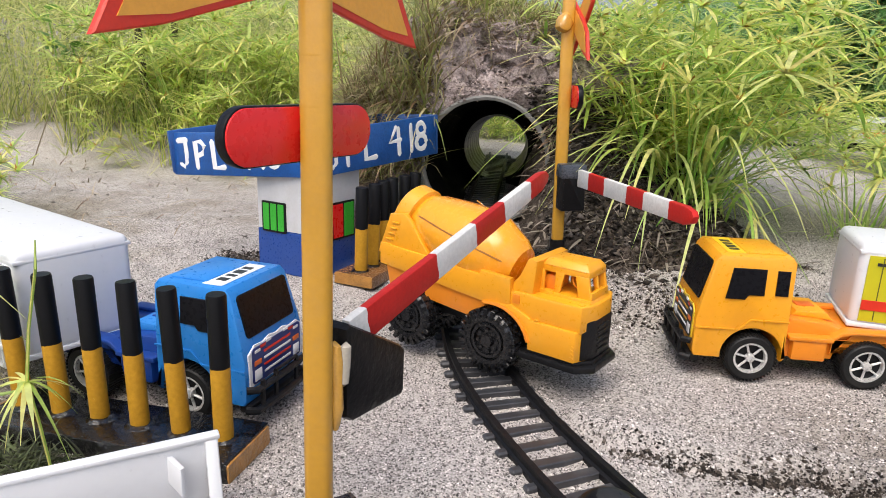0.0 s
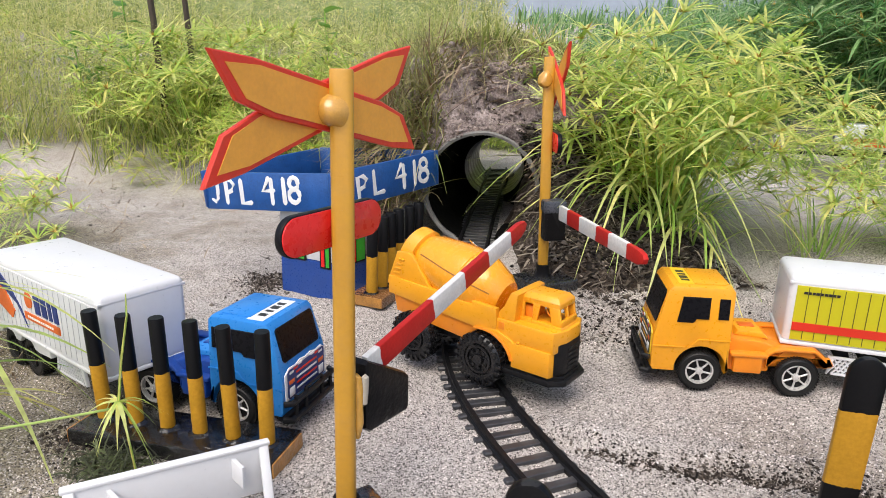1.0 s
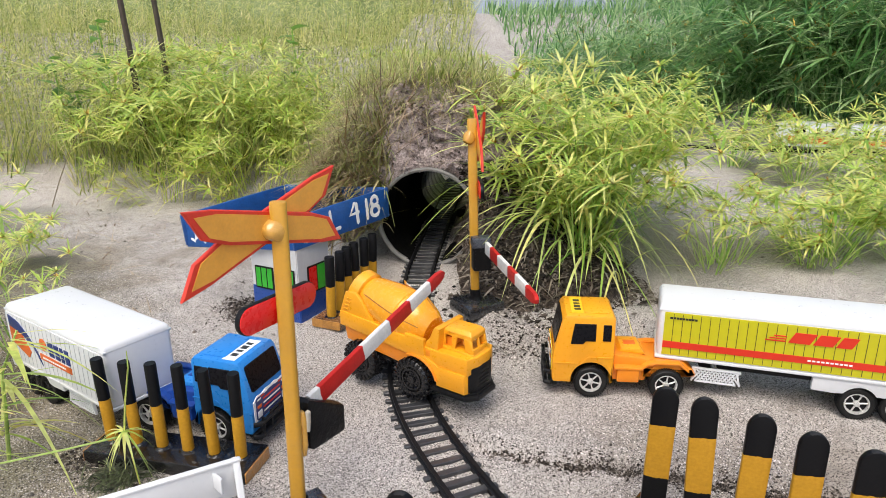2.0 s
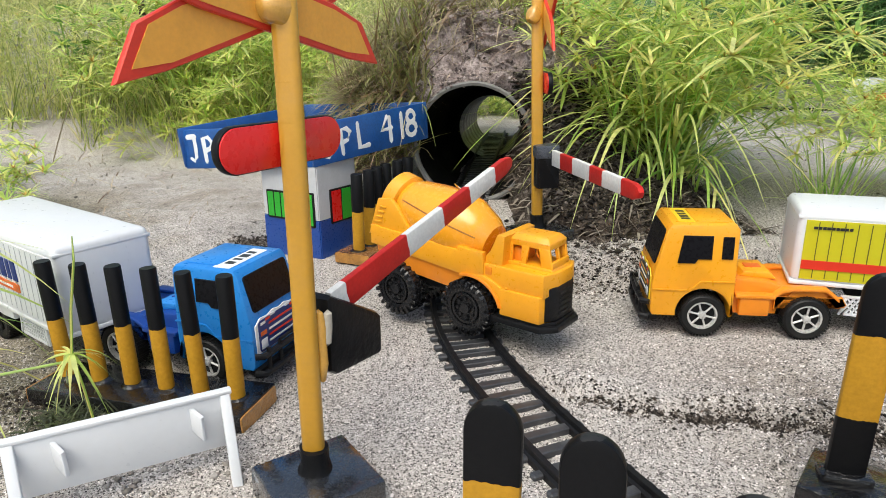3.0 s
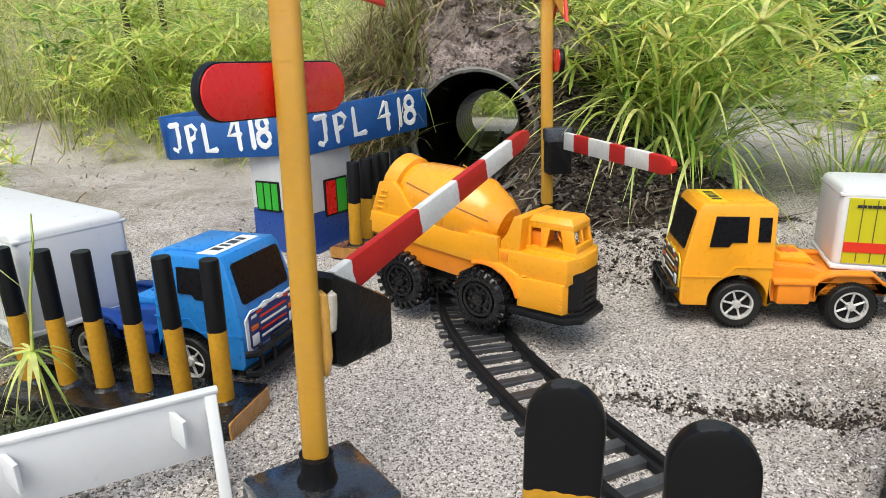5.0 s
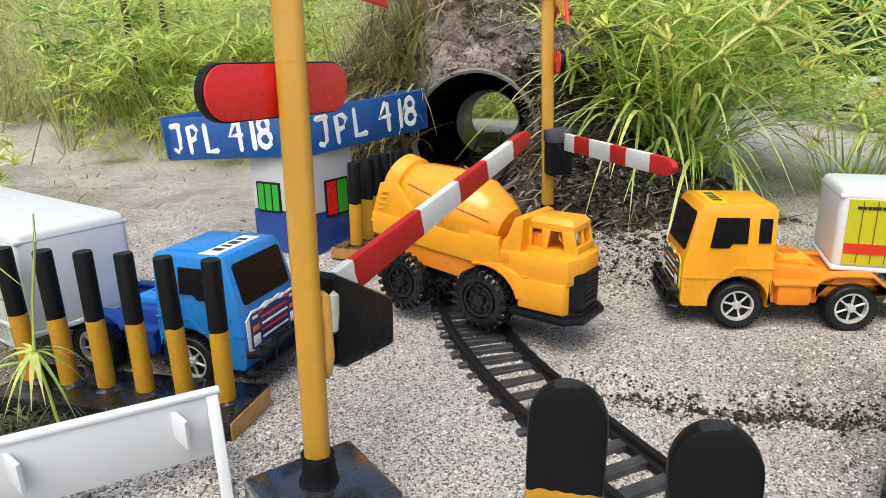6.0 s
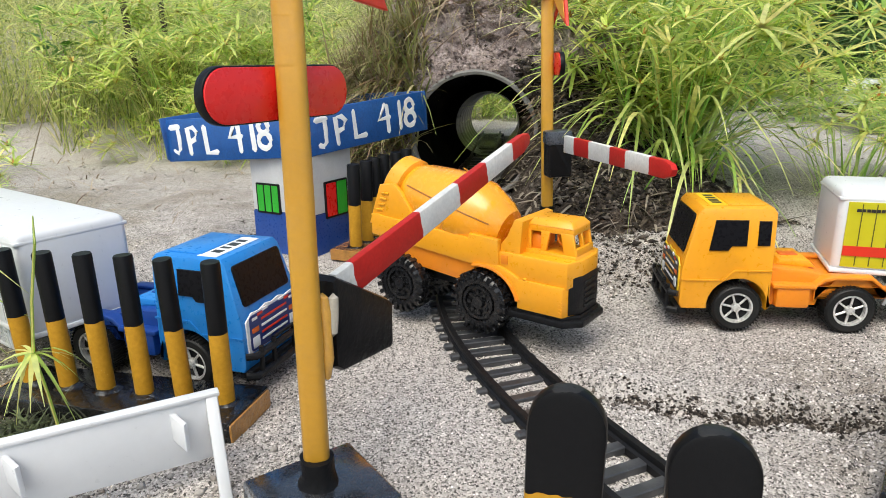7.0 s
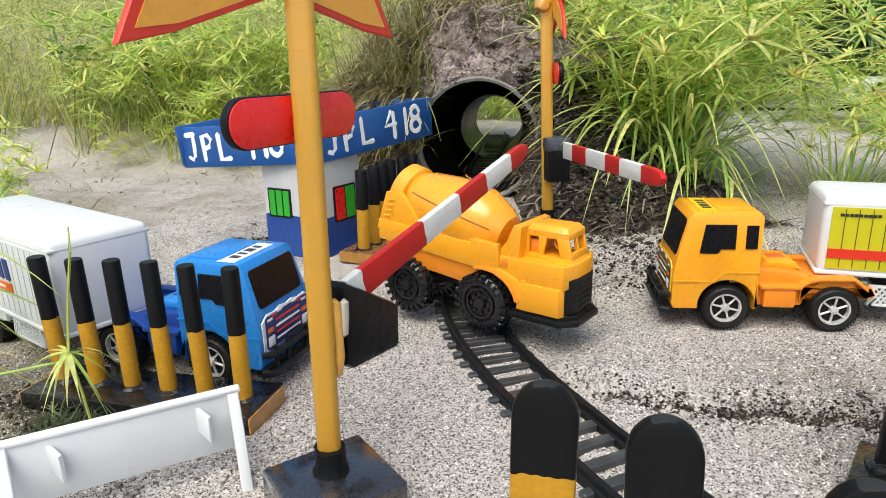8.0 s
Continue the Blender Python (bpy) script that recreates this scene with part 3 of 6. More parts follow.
rng = np.random.RandomState(11)
n = 230000
d = rng.uniform(0.14, 1, n) ** 1.5 * 0.85
xs = rng.uniform(-0.62, 0.72, n) * (0.35 + d)
ys = 0.06 + d
grain_field("sand_grains", on_ground(xs, ys), rng.uniform(0.0005, 0.00112, n), M_GRAIN, 1, "coarse pale and dark grains of sand", "sand")
# the dark tone of these furrow crumbs also holds the crack's shade
n = 13000
t = rng.uniform(0, 1, n) ** 0.55
xs = 0.10 + 0.42 * t + rng.normal(0, 0.006, n)
ys = 0.349 - 0.32 * (xs - 0.12) + 0.005 * np.sin(31 * xs) + 0.003 * np.sin(83 * xs + 1) + rng.normal(0, 0.0028, n) * (0.4 + 3.2 * rng.uniform(0, 1, n) ** 3)
chunk_field("dark_clods", on_ground(xs, ys), 0.0004 + 0.0014 * rng.uniform(0, 1, n) ** 2, M_CLOD, 2, "dark crumbs of broken crust with the furrow's shade in their tone", "soil crumbs")
n = 5200
xs = np.concatenate([rng.normal(0.225, 0.055, n), rng.uniform(0.13, 0.37, n)])
ys = np.concatenate([rng.normal(0.665, 0.035, n), rng.normal(0.735, 0.05, n)])
chunk_field("mound_crumbs", np.stack([xs, ys, np.maximum(bank_z(xs, ys), height(xs, ys))], -1), 0.0006 + 0.0050 * rng.uniform(0, 1, 2 * n) ** 6, M_CLOD, 3, "crumbled soil lying at the foot of the mound", "soil crumbs")
n = 1100
xs, ys = rng.uniform(-0.30, -0.05, n), rng.uniform(0.13, 0.30, n)
chunk_field("pebbles", on_ground(xs, ys), 0.0005 + 0.0022 * rng.uniform(0, 1, n) ** 3, M_PEBBLE, 4, "small grey pebbles scattered on the sand", "pebbles")
n = 900
xs, ys = rng.normal(0.18, 0.05, n), rng.normal(0.56, 0.035, n)
chunk_field("sand_lumps", on_ground(xs, ys), 0.0005 + 0.0016 * rng.uniform(0, 1, n) ** 2, M_PEBBLE, 6, "small grey lumps of crusted sand", "pebbles")
n = 1800
xs, ys = rng.uniform(-0.95, 1.1, n), rng.uniform(0.55, 1.5, n)
chunk_field("far_crumbs", on_ground(xs, ys), 0.0005 + 0.0030 * rng.uniform(0, 1, n) ** 4, M_PEBBLE, 5, "small crumbs and twig bits on the far sand", "pebbles")


top = np.array([v[:] for v in MOUND_VERTS])
top = top[(top[:, 1] < 1.0) & (top[:, 2] > 0.0) & (top[:, 0] > 0.12) & (top[:, 2] < 0.20)]
n = 9000
spots = top[rng.randint(0, len(top), n)] + rng.normal(0, 0.004, (n, 3))
chunk_field("mound_lumps", spots, 0.0008 + 0.0042 * rng.uniform(0, 1, n) ** 4, M_CLOD, 7, "loose brown crumbs of soil on the mound", "soil crumbs")


face = np.array([v[:] for v in MOUND_VERTS])
face = face[(face[:, 1] < 1.02) & (face[:, 2] > 0.13) & (face[:, 0] > -0.10) & (face[:, 0] < 0.26)]
n = 5200
spots = face[rng.randint(0, len(face), n)] + rng.normal(0, 0.003, (n, 3))
chunk_field("soil_clods", spots, 0.0007 + 0.0032 * rng.uniform(0, 1, n) ** 5, M_SOILCLOD, 9, "grey-brown clods of soil on the face of the mound", "soil clods")
# dark crumbs beside the hut and round the end of the black strip; under the ledge, shade put into their tone
n = 5200
xs = np.concatenate([rng.normal(-0.212, 0.018, n // 2), rng.normal(0.19, 0.05, n // 4), rng.normal(-0.245, 0.020, n // 4)])
ys = np.concatenate([rng.normal(0.722, 0.022, n // 2), rng.normal(0.560, 0.016, n // 4), rng.normal(0.345, 0.012, n // 4)])
chunk_field("damp_crumbs", on_ground(xs, ys), 0.0004 + 0.0019 * rng.uniform(0, 1, len(xs)) ** 3, M_CLOD, 8, "dark crumbs of soil on the sand, with the ledge's shade", "soil crumbs")


# ---- railway track ----
def track_point(s):
    """The middle line of the track: s metres from the near end, with its direction."""
    # near piece: a gentle right-hand bend; then nearly straight into the tunnel
    if s < 0.42:
        k = s / 0.42
        a, b, c, d2 = Vector((0.192, 0.075, 0)), Vector((0.119, 0.230, 0)), Vector((0.048, 0.36, 0)), Vector((0.038, 0.485, 0))
    else:
        k = (s - 0.42) / 1.3
        a, b, c, d2 = Vector((0.038, 0.485, 0)), Vector((0.028, 0.62, 0)), Vector((0.05, 0.74, 0)), Vector((0.15, 1.50, 0))
        k = min(1.0, k * 1.15)
    p = a * (1 - k) ** 3 + b * 3 * k * (1 - k) ** 2 + c * 3 * k * k * (1 - k) + d2 * k ** 3
    t = ((b - a) * (1 - k) ** 2 + (c - b) * 2 * k * (1 - k) + (d2 - c) * k * k).normalized()
    p.z = float(rise(np.array([p.x]), np.array([p.y]))[0])
    return p, t


def make_track():
    ob = thing("toy_track", Matrix.Identity(4), "black plastic toy railway track curving into the tunnel", "railway track")
    step = 0.0163
    fine = [track_point(i * 0.002) for i in range(0, 860)]
    acc, last = 0.0, fine[0][0]
    spots = [fine[0]]
    for p, t in fine[1:]:
        acc += (p - last).length
        last = p
        if acc >= step:
            spots.append((p, t))
            acc = 0.0
    for side in (-1, 1):
        bm = bmesh.new()
        rings = []
        for p, t in spots:
            nrm = Vector((t.y, -t.x, 0))
            c = p + nrm * side * 0.0195
            z = 0.004
            rings.append([bm.verts.new(c + nrm * dx + Vector((0, 0, z + dz))) for dx, dz in
                          ((-0.0030, -0.004), (-0.0030, 0.0), (-0.0012, 0.0012), (-0.0012, 0.0034), (-0.0019, 0.0040), (-0.0019, 0.0056),
                           (0.0019, 0.0056), (0.0019, 0.0040), (0.0012, 0.0034), (0.0012, 0.0012), (0.0030, 0.0), (0.0030, -0.004))])
        for a, b in zip(rings, rings[1:]):
            for k in range(len(a) - 1):
                bm.faces.new((a[k], a[k + 1], b[k + 1], b[k]))
        bm.faces.new(rings[0])
        bm.faces.new(rings[-1][::-1])
        bmesh.ops.recalc_face_normals(bm, faces=bm.faces[:])
        part("rail", bm, M_RAIL, ob)
    tie = box((0.0070, 0.044, 0.0048), (0, 0, 0), 0.0005, segs=1)
    for end in (-1, 1):
        box((0.0058, 0.0075, 0.0044), (0, end * 0.0250, 0), 0.0012, tie, segs=1)
    sleeper = as_mesh("sleeper", tie, M_SLEEPER)
    for p, t in spots:
        part("sleeper", sleeper, M_SLEEPER, ob, m=facing(p.x, p.y, p.z + 0.0018, t.x, t.y))
    return ob


make_track()


# ---- wheels ----
def wheel_meshes(r, width, spokes, rim_r):
    """Tyre with tread blocks and a spoked rim, turned round the y axis."""
    to_y = pose(0, 0, 0, 0, 0, 90)
    w = width / 2
    bm = lathe([(rim_r, -w), (r - 0.0022, -w), (r - 0.0008, -w + 0.0010), (r - 0.0004, -w + 0.002), (r - 0.0004, w - 0.002), (r - 0.0008, w - 0.0010),
                (r - 0.0022, w), (rim_r, w), (rim_r - 0.0006, w - 0.002), (rim_r - 0.0006, -w + 0.002)], to_y, 40, close=True)
    for i in range(44):
        a = 360 * i / 44
        for side in (-1, 1):
            box((0.0013, width * 0.46, 0.0009), ((r - 0.0002) * math.sin(radians(a)), side * width * 0.25, (r - 0.0002) * math.cos(radians(a))), 0, bm, (0, a, 0))
    tyre = as_mesh("tyre", bm, M_TYRE)
    rim = lathe([(rim_r, -w + 0.0006), (rim_r, w - 0.0006), (rim_r - 0.0016, w - 0.0004), (rim_r - 0.0020, w - 0.0024), (rim_r - 0.0020, -w + 0.0024), (rim_r - 0.0016, -w + 0.0004)], to_y, 36, close=True)
    for i in range(spokes):
        a = 2 * math.pi * i / spokes
        for side in (-1, 1):
            box((0.0015, 0.0018, rim_r - 0.0028), (math.sin(a) * rim_r * 0.52, side * (w - 0.0022), math.cos(a) * rim_r * 0.52), 0.0004, rim, (0, math.degrees(a), 0), 1)
    lathe([(0.0, -w - 0.0002), (0.0028, -w - 0.0002), (0.0032, -w + 0.001), (0.0032, w - 0.001), (0.0028, w + 0.0002), (0.0, w + 0.0002)], to_y, 16, rim)
    for side in (-1, 1):
        lathe([(0.0011, side * (w + 0.0001)), (0.0014, side * (w + 0.0007)), (0.0009, side * (w + 0.0008))], to_y, 10, rim)
    hub = lathe([(0.0, -w + 0.0040), (rim_r - 0.001, -w + 0.0040), (rim_r - 0.001, w - 0.0040), (0.0, w - 0.0040)], to_y, 24)
    return tyre, as_mesh("rim", rim, M_RIM), as_mesh("hub_well", hub, M_BLACK)


TYRE, RIM, WELL = wheel_meshes(0.0182, 0.013, 6, 0.0122)
RIM_DARK = RIM.copy()
RIM_DARK.materials[0] = M_TYRE


def wheel_thing(parent, x, y, z, spin=0.0, rim=None):
    """A wheel whose own mesh is the tyre, with rim and well under it."""
    w = part("wheel", TYRE, M_TYRE, parent, m=pose(x, y, z, 0, spin, 0))
    part("rim", rim or RIM, M_RIM, w, "black six-spoke rim" if rim else "silver six-spoke rim")
    part("hub_well", WELL, M_TYRE, w)
    return w


# ---- tractor units of the two lorries ----
def window_panel(outline, m, thick=0.0012):
    return prism(outline, thick, m, 0.0003, segs=1)


def tractor(name, m, body_mat, low_mat, label, accent, tall):
    """A toy lorry tractor unit: x forward from the front axle, y to its left, z up."""
    ob = thing(name, m, label, "toy truck")
    W = 0.066
    # cab shell as one side outline, wheel arch cut in
    arch = [(0.0215 * math.cos(radians(a)), 0.0195 + 0.0215 * math.sin(radians(a))) for a in range(188, -9, -14)]
    side = [(-0.0235, 0.0175)] + arch + [(0.040, 0.0165), (0.0425, 0.020), (0.0425, 0.046), (0.0403, 0.057), (0.0325, 0.0900), (0.0290, 0.0940), (-0.0205, 0.0940), (-0.0235, 0.0905), (-0.0235, 0.040)]
    shell = prism(side, W, None, 0.0022)
    for v in shell.verts:
        if v.co.z > 0.05:
            v.co.y *= 1 - 0.10 * (v.co.z - 0.05) / 0.044
    cab = part("cab", shell, body_mat, ob)
    # roof hatch ridge and belt line
    part("roof_panel", box((0.026, 0.044, 0.0014), (-0.003, 0, 0.0944), 0.0005), body_mat, cab)
    for s in (-1, 1):
        y = s * (W / 2)
        part("door_step_line", prism([(-0.0232, 0.0484), (0.0040, 0.0484), (0.0120, 0.0405), (0.0420, 0.0405), (0.0420, 0.0395), (0.0112, 0.0395), (0.0034, 0.0474), (-0.0232, 0.0474)], 0.0012, pose(0, y, 0)), body_mat, cab)
        lean = pose(0, s * 0.0369, 0, s * 4.29, 0, 0)
        wa = [(0.0235, 0.0630), (0.0200, 0.0855), (-0.0030, 0.0855), (-0.0030, 0.0665), (0.0075, 0.0665), (0.0100, 0.0630)]
        wb = [(-0.0105, 0.0670), (-0.0105, 0.0850), (-0.0192, 0.0850), (-0.0192, 0.0670)]
        off = pose(0, s * 0.0002, 0)
        part("side_window", prism(wa, 0.0016, off @ lean, 0.0004, segs=1), M_GLASS, cab, "black side window sticker")
        part("side_window", prism(wb, 0.0016, off @ lean, 0.0004, segs=1), M_GLASS, cab, "black side window sticker")
    # windscreen lies on the sloped front
    slope = math.degrees(math.atan2(0.0078, 0.0330))
    scr = prism(rounded(0.052, 0.0300, 0.003), 0.0014, pose(0.0367, 0, 0.0738, 0, -slope, 0) @ pose(0, 0, 0, 0, 0, 90), 0.0004, segs=1)
    part("windscreen", scr, M_GLASS, cab, "black windscreen sticker")
    # printed grille with lamps
    fx = 0.0432
    crown = [(-0.0295, 0.0285), (0.0295, 0.0285), (0.0300, 0.0500), (0.0235, 0.0550), (0.0150, 0.0540), (0.0075, 0.0562), (0.0, 0.0548), (-0.0075, 0.0562), (-0.0150, 0.0540), (-0.0235, 0.0550), (-0.0300, 0.0500)]
    part("print_border", prism(crown, 0.0010, pose(fx - 0.0003, 0, 0.0) @ pose(0, 0, 0, 0, 0, 90)), accent[4], cab, "pale border round the printed grille")
    part("grille_print", prism(rounded(0.054, 0.024, 0.003, cz=0.041), 0.0012, pose(fx, 0, 0.0) @ pose(0, 0, 0, 0, 0, 90)), accent[0], cab, "printed front grille sticker")
    for k in range(4):
        part("grille_bar", box((0.0014, 0.030, 0.0016), (fx + 0.0004, 0, 0.034 + 0.0045 * k), 0.0003), accent[1] if k % 2 else M_WPRINT, cab)
    for s in (-1, 1):
        part("lamp_print", box((0.0014, 0.0075, 0.0075), (fx + 0.0004, s * 0.0215, 0.0345), 0.0006), M_WPRINT, cab, "white headlamp print")
        part("lamp_print", box((0.0014, 0.0075, 0.0035), (fx + 0.0004, s * 0.0215, 0.0425), 0.0006), M_ORPRINT, cab, "orange indicator print")
        for k in range(3):
            part("flash_print", box((0.0012, 0.0060, 0.0022), (fx + 0.0002, s * (0.0215 - 0.006 * k), 0.0500 + 0.0016 * k), 0.0003), M_REDPRINT if k % 2 else M_WPRINT, cab)
    # roof sticker with unreadable writing
    st = part("roof_sticker", box((0.014, 0.046, 0.0006), (0.0160, -0.002, 0.0941), 0), accent[2], cab, "printed roof sticker")
    for k, w in enumerate((0.006, 0.004, 0.0075, 0.005)):
        part("writing", box((0.007, w * 0.9, 0.0005), (0.0160, -0.014 + 0.0085 * k, 0.0944), 0), accent[3], st)
    # bull bar
    bar = tube([(0.0440, -0.034, 0.029), (0.0490, -0.031, 0.029), (0.0500, 0.0, 0.029), (0.0490, 0.031, 0.029), (0.0440, 0.034, 0.029)], 0.0024, 8)
    tube([(0.0430, -0.034, 0.0155), (0.0490, -0.031, 0.0155), (0.0500, 0.0, 0.0155), (0.0490, 0.031, 0.0155), (0.0430, 0.034, 0.0155)], 0.0026, 8, bar)
    for y in (-0.026, -0.012, 0.012, 0.026):
        tube([(0.0494, y, 0.013), (0.0498, y, 0.034)], 0.0017, 6, bar)
    tube([(0.0496, -0.012, 0.034), (0.0496, 0.012, 0.034)], 0.0013, 6, bar)
    part("bull_bar", bar, M_BLACK, ob, "black plastic bull bar")
    part("bumper", box((0.010, 0.062, 0.0065), (0.0405, 0, 0.0150), 0.0015), M_BLACK, ob)
    # chassis deck behind the cab with a raised hitch
    deck = [(-0.0235, 0.0185), (-0.0235, 0.0490), (-0.0520, 0.0470), (-0.0600, 0.0440), (-0.0680, 0.0415), (-0.0980, 0.0415), (-0.1040, 0.0370), (-0.1120, 0.0300), (-0.1120, 0.0260), (-0.1010, 0.0250)]
    rear_arch = [(-0.081 + 0.0215 * math.cos(radians(a)), 0.0185 + 0.0215 * math.sin(radians(a))) for a in range(20, 161, 14)]
    deck = deck[:-1] + [(-0.1020, 0.0255)] + rear_arch[::-1] + [(-0.0590, 0.0190)]
    part("chassis", prism(deck, 0.052, None, 0.0016), low_mat, ob)
    for s in (-1, 1):
        flare = [(-0.0520, 0.0360), (-0.0600, 0.0430), (-0.0680, 0.0445), (-0.0940, 0.0445), (-0.1040, 0.0360), (-0.1040, 0.0330), (-0.0930, 0.0415), (-0.0690, 0.0415), (-0.0610, 0.0395), (-0.0520, 0.0330)]
        part("fender", prism(flare, 0.010, pose(0, s * 0.0280, 0), 0.0012), low_mat, ob)
        part("side_skirt", prism([(-0.0560, 0.0230), (-0.0560, 0.0360), (-0.1080, 0.0360), (-0.1120, 0.0290), (-0.1040, 0.0260), (-0.1000, 0.0300), (-0.0920, 0.0395), (-0.0700, 0.0395), (-0.0620, 0.0300)], 0.004, pose(0, s * 0.0262, 0), 0.0008), low_mat, ob)
        part("step_box", box((0.024, 0.013, 0.016), (-0.0400, s * 0.0262, 0.0270), 0.0018), low_mat, ob)
        part("step_lid", box((0.031, 0.016, 0.0034), (-0.0400, s * 0.0262, 0.0362), 0.0010), low_mat, ob)
    part("hitch_plate", prism([(-0.030, 0.0485), (-0.033, 0.0525), (-0.054, 0.0525), (-0.060, 0.0460)], 0.034, None, 0.0012), body_mat, ob)
    part("hitch_slot", box((0.0130, 0.0100, 0.0012), (-0.0440, 0, 0.0527), 0.0004), M_ORPRINT if body_mat is M_YPLASTIC else M_BDARK, ob)
    part("underside", box((0.125, 0.030, 0.008), (-0.035, 0, 0.0190), 0.001), M_BLACK, ob)
    for x in (0.0, -0.081):
        part("axle", tube([(x, -0.026, 0.0182), (x, 0.026, 0.0182)], 0.0016, 8), M_BLACK, ob)
        for s in (-1, 1):
            wheel_thing(ob, x, s * 0.0275, 0.0182, 17 * s + 300 * x)
    # the upper cab's height is scaled to fit the camera's view
    for o in (cab, *cab.children_recursive):
        for v in o.data.vertices:
            if v.co.z > 0.05:
                v.co.z = 0.05 + (v.co.z - 0.05) * tall
    return ob


YA = Vector((-0.99, 0.135))
YA.normalize()


def beside(px, py, d, side):
    """The axle middle for a wheel face seen at (px, py); side is the lateral offset to the truck's middle."""
    left = Vector((-d.y, d.x))
    return Vector((px, py)) + left * side


c = beside(0.241, 0.439, YA, -0.034)
yellow = tractor("toy_truck", facing(c.x, c.y, ground_z(0.28, 0.45) + 0.0004, YA.x, YA.y), M_YPLASTIC, M_OPLASTIC,
                 "bright yellow plastic toy tractor truck with black window stickers", (M_BPRINT, M_YPAINT, M_YPRINT, M_BPRINT, M_YPRINT), 1.02)
BA = Vector((0.945, -0.335))
BA.normalize()
c = beside(-0.146, 0.368, BA, 0.034)
blue = tractor("toy_truck", facing(c.x, c.y, ground_z(-0.15, 0.38), BA.x, BA.y), M_BPLASTIC, M_BDARK,
               "bright blue plastic toy tractor truck behind the striped posts", (M_NAVYPRINT, M_REDPRINT, M_WPRINT, M_BPRINT, M_WPRINT), 0.90)


# ---- box trailers ----
def trailer(name, m, length, side_mat, groove_mat, label, decor, bot=0.044, rear=(0.083, 0.045), W=0.070, top=0.1045):
    """x runs back from the front face, y is the width towards the far side of the box, z up; the near side is y = 0."""
    ob = thing(name, m, label, "toy trailer")
    bm = box((length, W, top - bot), (length / 2, W / 2, (top + bot) / 2), 0.0055, segs=4)
    part("box_body", bm, M_WPLASTIC, ob)
    part("roof_rim", box((length + 0.0004, W + 0.0004, 0.0024), (length / 2, W / 2, top - 0.0066), 0.0006), M_WPLASTIC, ob)
    part("floor_lip", box((length + 0.002, W + 0.003, 0.0034), (length / 2, W / 2, bot + 0.0005), 0.001), M_WPLASTIC, ob)
    for y, s in ((0.0, -1), (W, 1)):
        panel = part("side_panel", prism([(0.006, bot + 0.004), (0.006, top - 0.0085), (length - 0.004, top - 0.0085), (length - 0.004, bot + 0.004)], 0.0012, pose(0, y + s * 0.0003, 0)), side_mat, ob)
        n = int(length / 0.0092)
        rib = as_mesh("groove", box((0.0007, 0.0006, top - bot - 0.0150), (0, 0, 0), 0), groove_mat)
        for i in range(1, n):
            part("groove", rib, groove_mat, panel, m=pose(0.006 + i * 0.0092, y + s * 0.0009, (top + bot) / 2 - 0.0022))
        decor(panel, y + s * 0.0013, s, top, bot, length)
    # undercarriage
    part("side_guard", grid_panel(0.050, 0.0150), M_WPLASTIC, ob, "white plastic side guard with diamond holes", m=pose(0.064, 0.003, 0.030))
    part("side_guard", grid_panel(0.050, 0.0150), M_WPLASTIC, ob, "white plastic side guard with diamond holes", m=pose(0.064, W - 0.003, 0.030))
    part("frame", box((length - 0.075, 0.044, 0.012), (0.065 + (length - 0.075) / 2, W / 2, 0.040), 0.002), M_BLACK, ob)
    part("front_leg", prism([(0.040, 0.044), (0.056, 0.044), (0.064, 0.022), (0.054, 0.022)], 0.030, pose(0, W / 2, 0), 0.001), M_BLACK, ob)
    wx = (length - rear[0], length - rear[1])
    for s, y in ((-1, 0.004), (1, W - 0.004)):
        guard = [(wx[0] - 0.045, 0.046), (wx[0] - 0.045, 0.030), (wx[0] - 0.024, 0.029)]
        for x in wx:
            guard += [(x - 0.0185 * math.cos(radians(a)), 0.0185 + 0.0200 * math.sin(radians(a))) for a in range(35, 146, 11)]
        guard += [(wx[1] + 0.030, 0.029), (wx[1] + 0.034, 0.046)]
        part("wheel_guard", prism(guard, 0.006, pose(0, y, 0), 0.0008), M_WPLASTIC, ob)
    for x in wx:
        part("axle", tube([(x, 0.012, 0.0182), (x, W - 0.012, 0.0182)], 0.0016, 8), M_BLACK, ob)
        for y in (0.0105, W - 0.0105):
            wheel_thing(ob, x, y, 0.0182, 400 * x, RIM_DARK if side_mat is M_WPLASTIC else None)
    return ob


def grid_panel(w, h):
    bm = box((w, 0.003, 0.0022), (0, 0, h / 2), 0.0004)
    box((w - 0.008, 0.003, 0.0022), (0, 0, -h / 2), 0.0004, bm)
    for s in (-1, 1):
        box((0.0022, 0.003, h + 0.002), (s * (w / 2 - 0.0025), 0, 0), 0.0004, bm, (0, -s * 14, 0))
    for i in range(11):
        for a in (35, -35):
            box((0.0013, 0.0022, h * 1.15), (-w / 2 + 0.006 + i * (w - 0.012) / 10, 0, 0), 0, bm, (0, a, 0))
    return bm


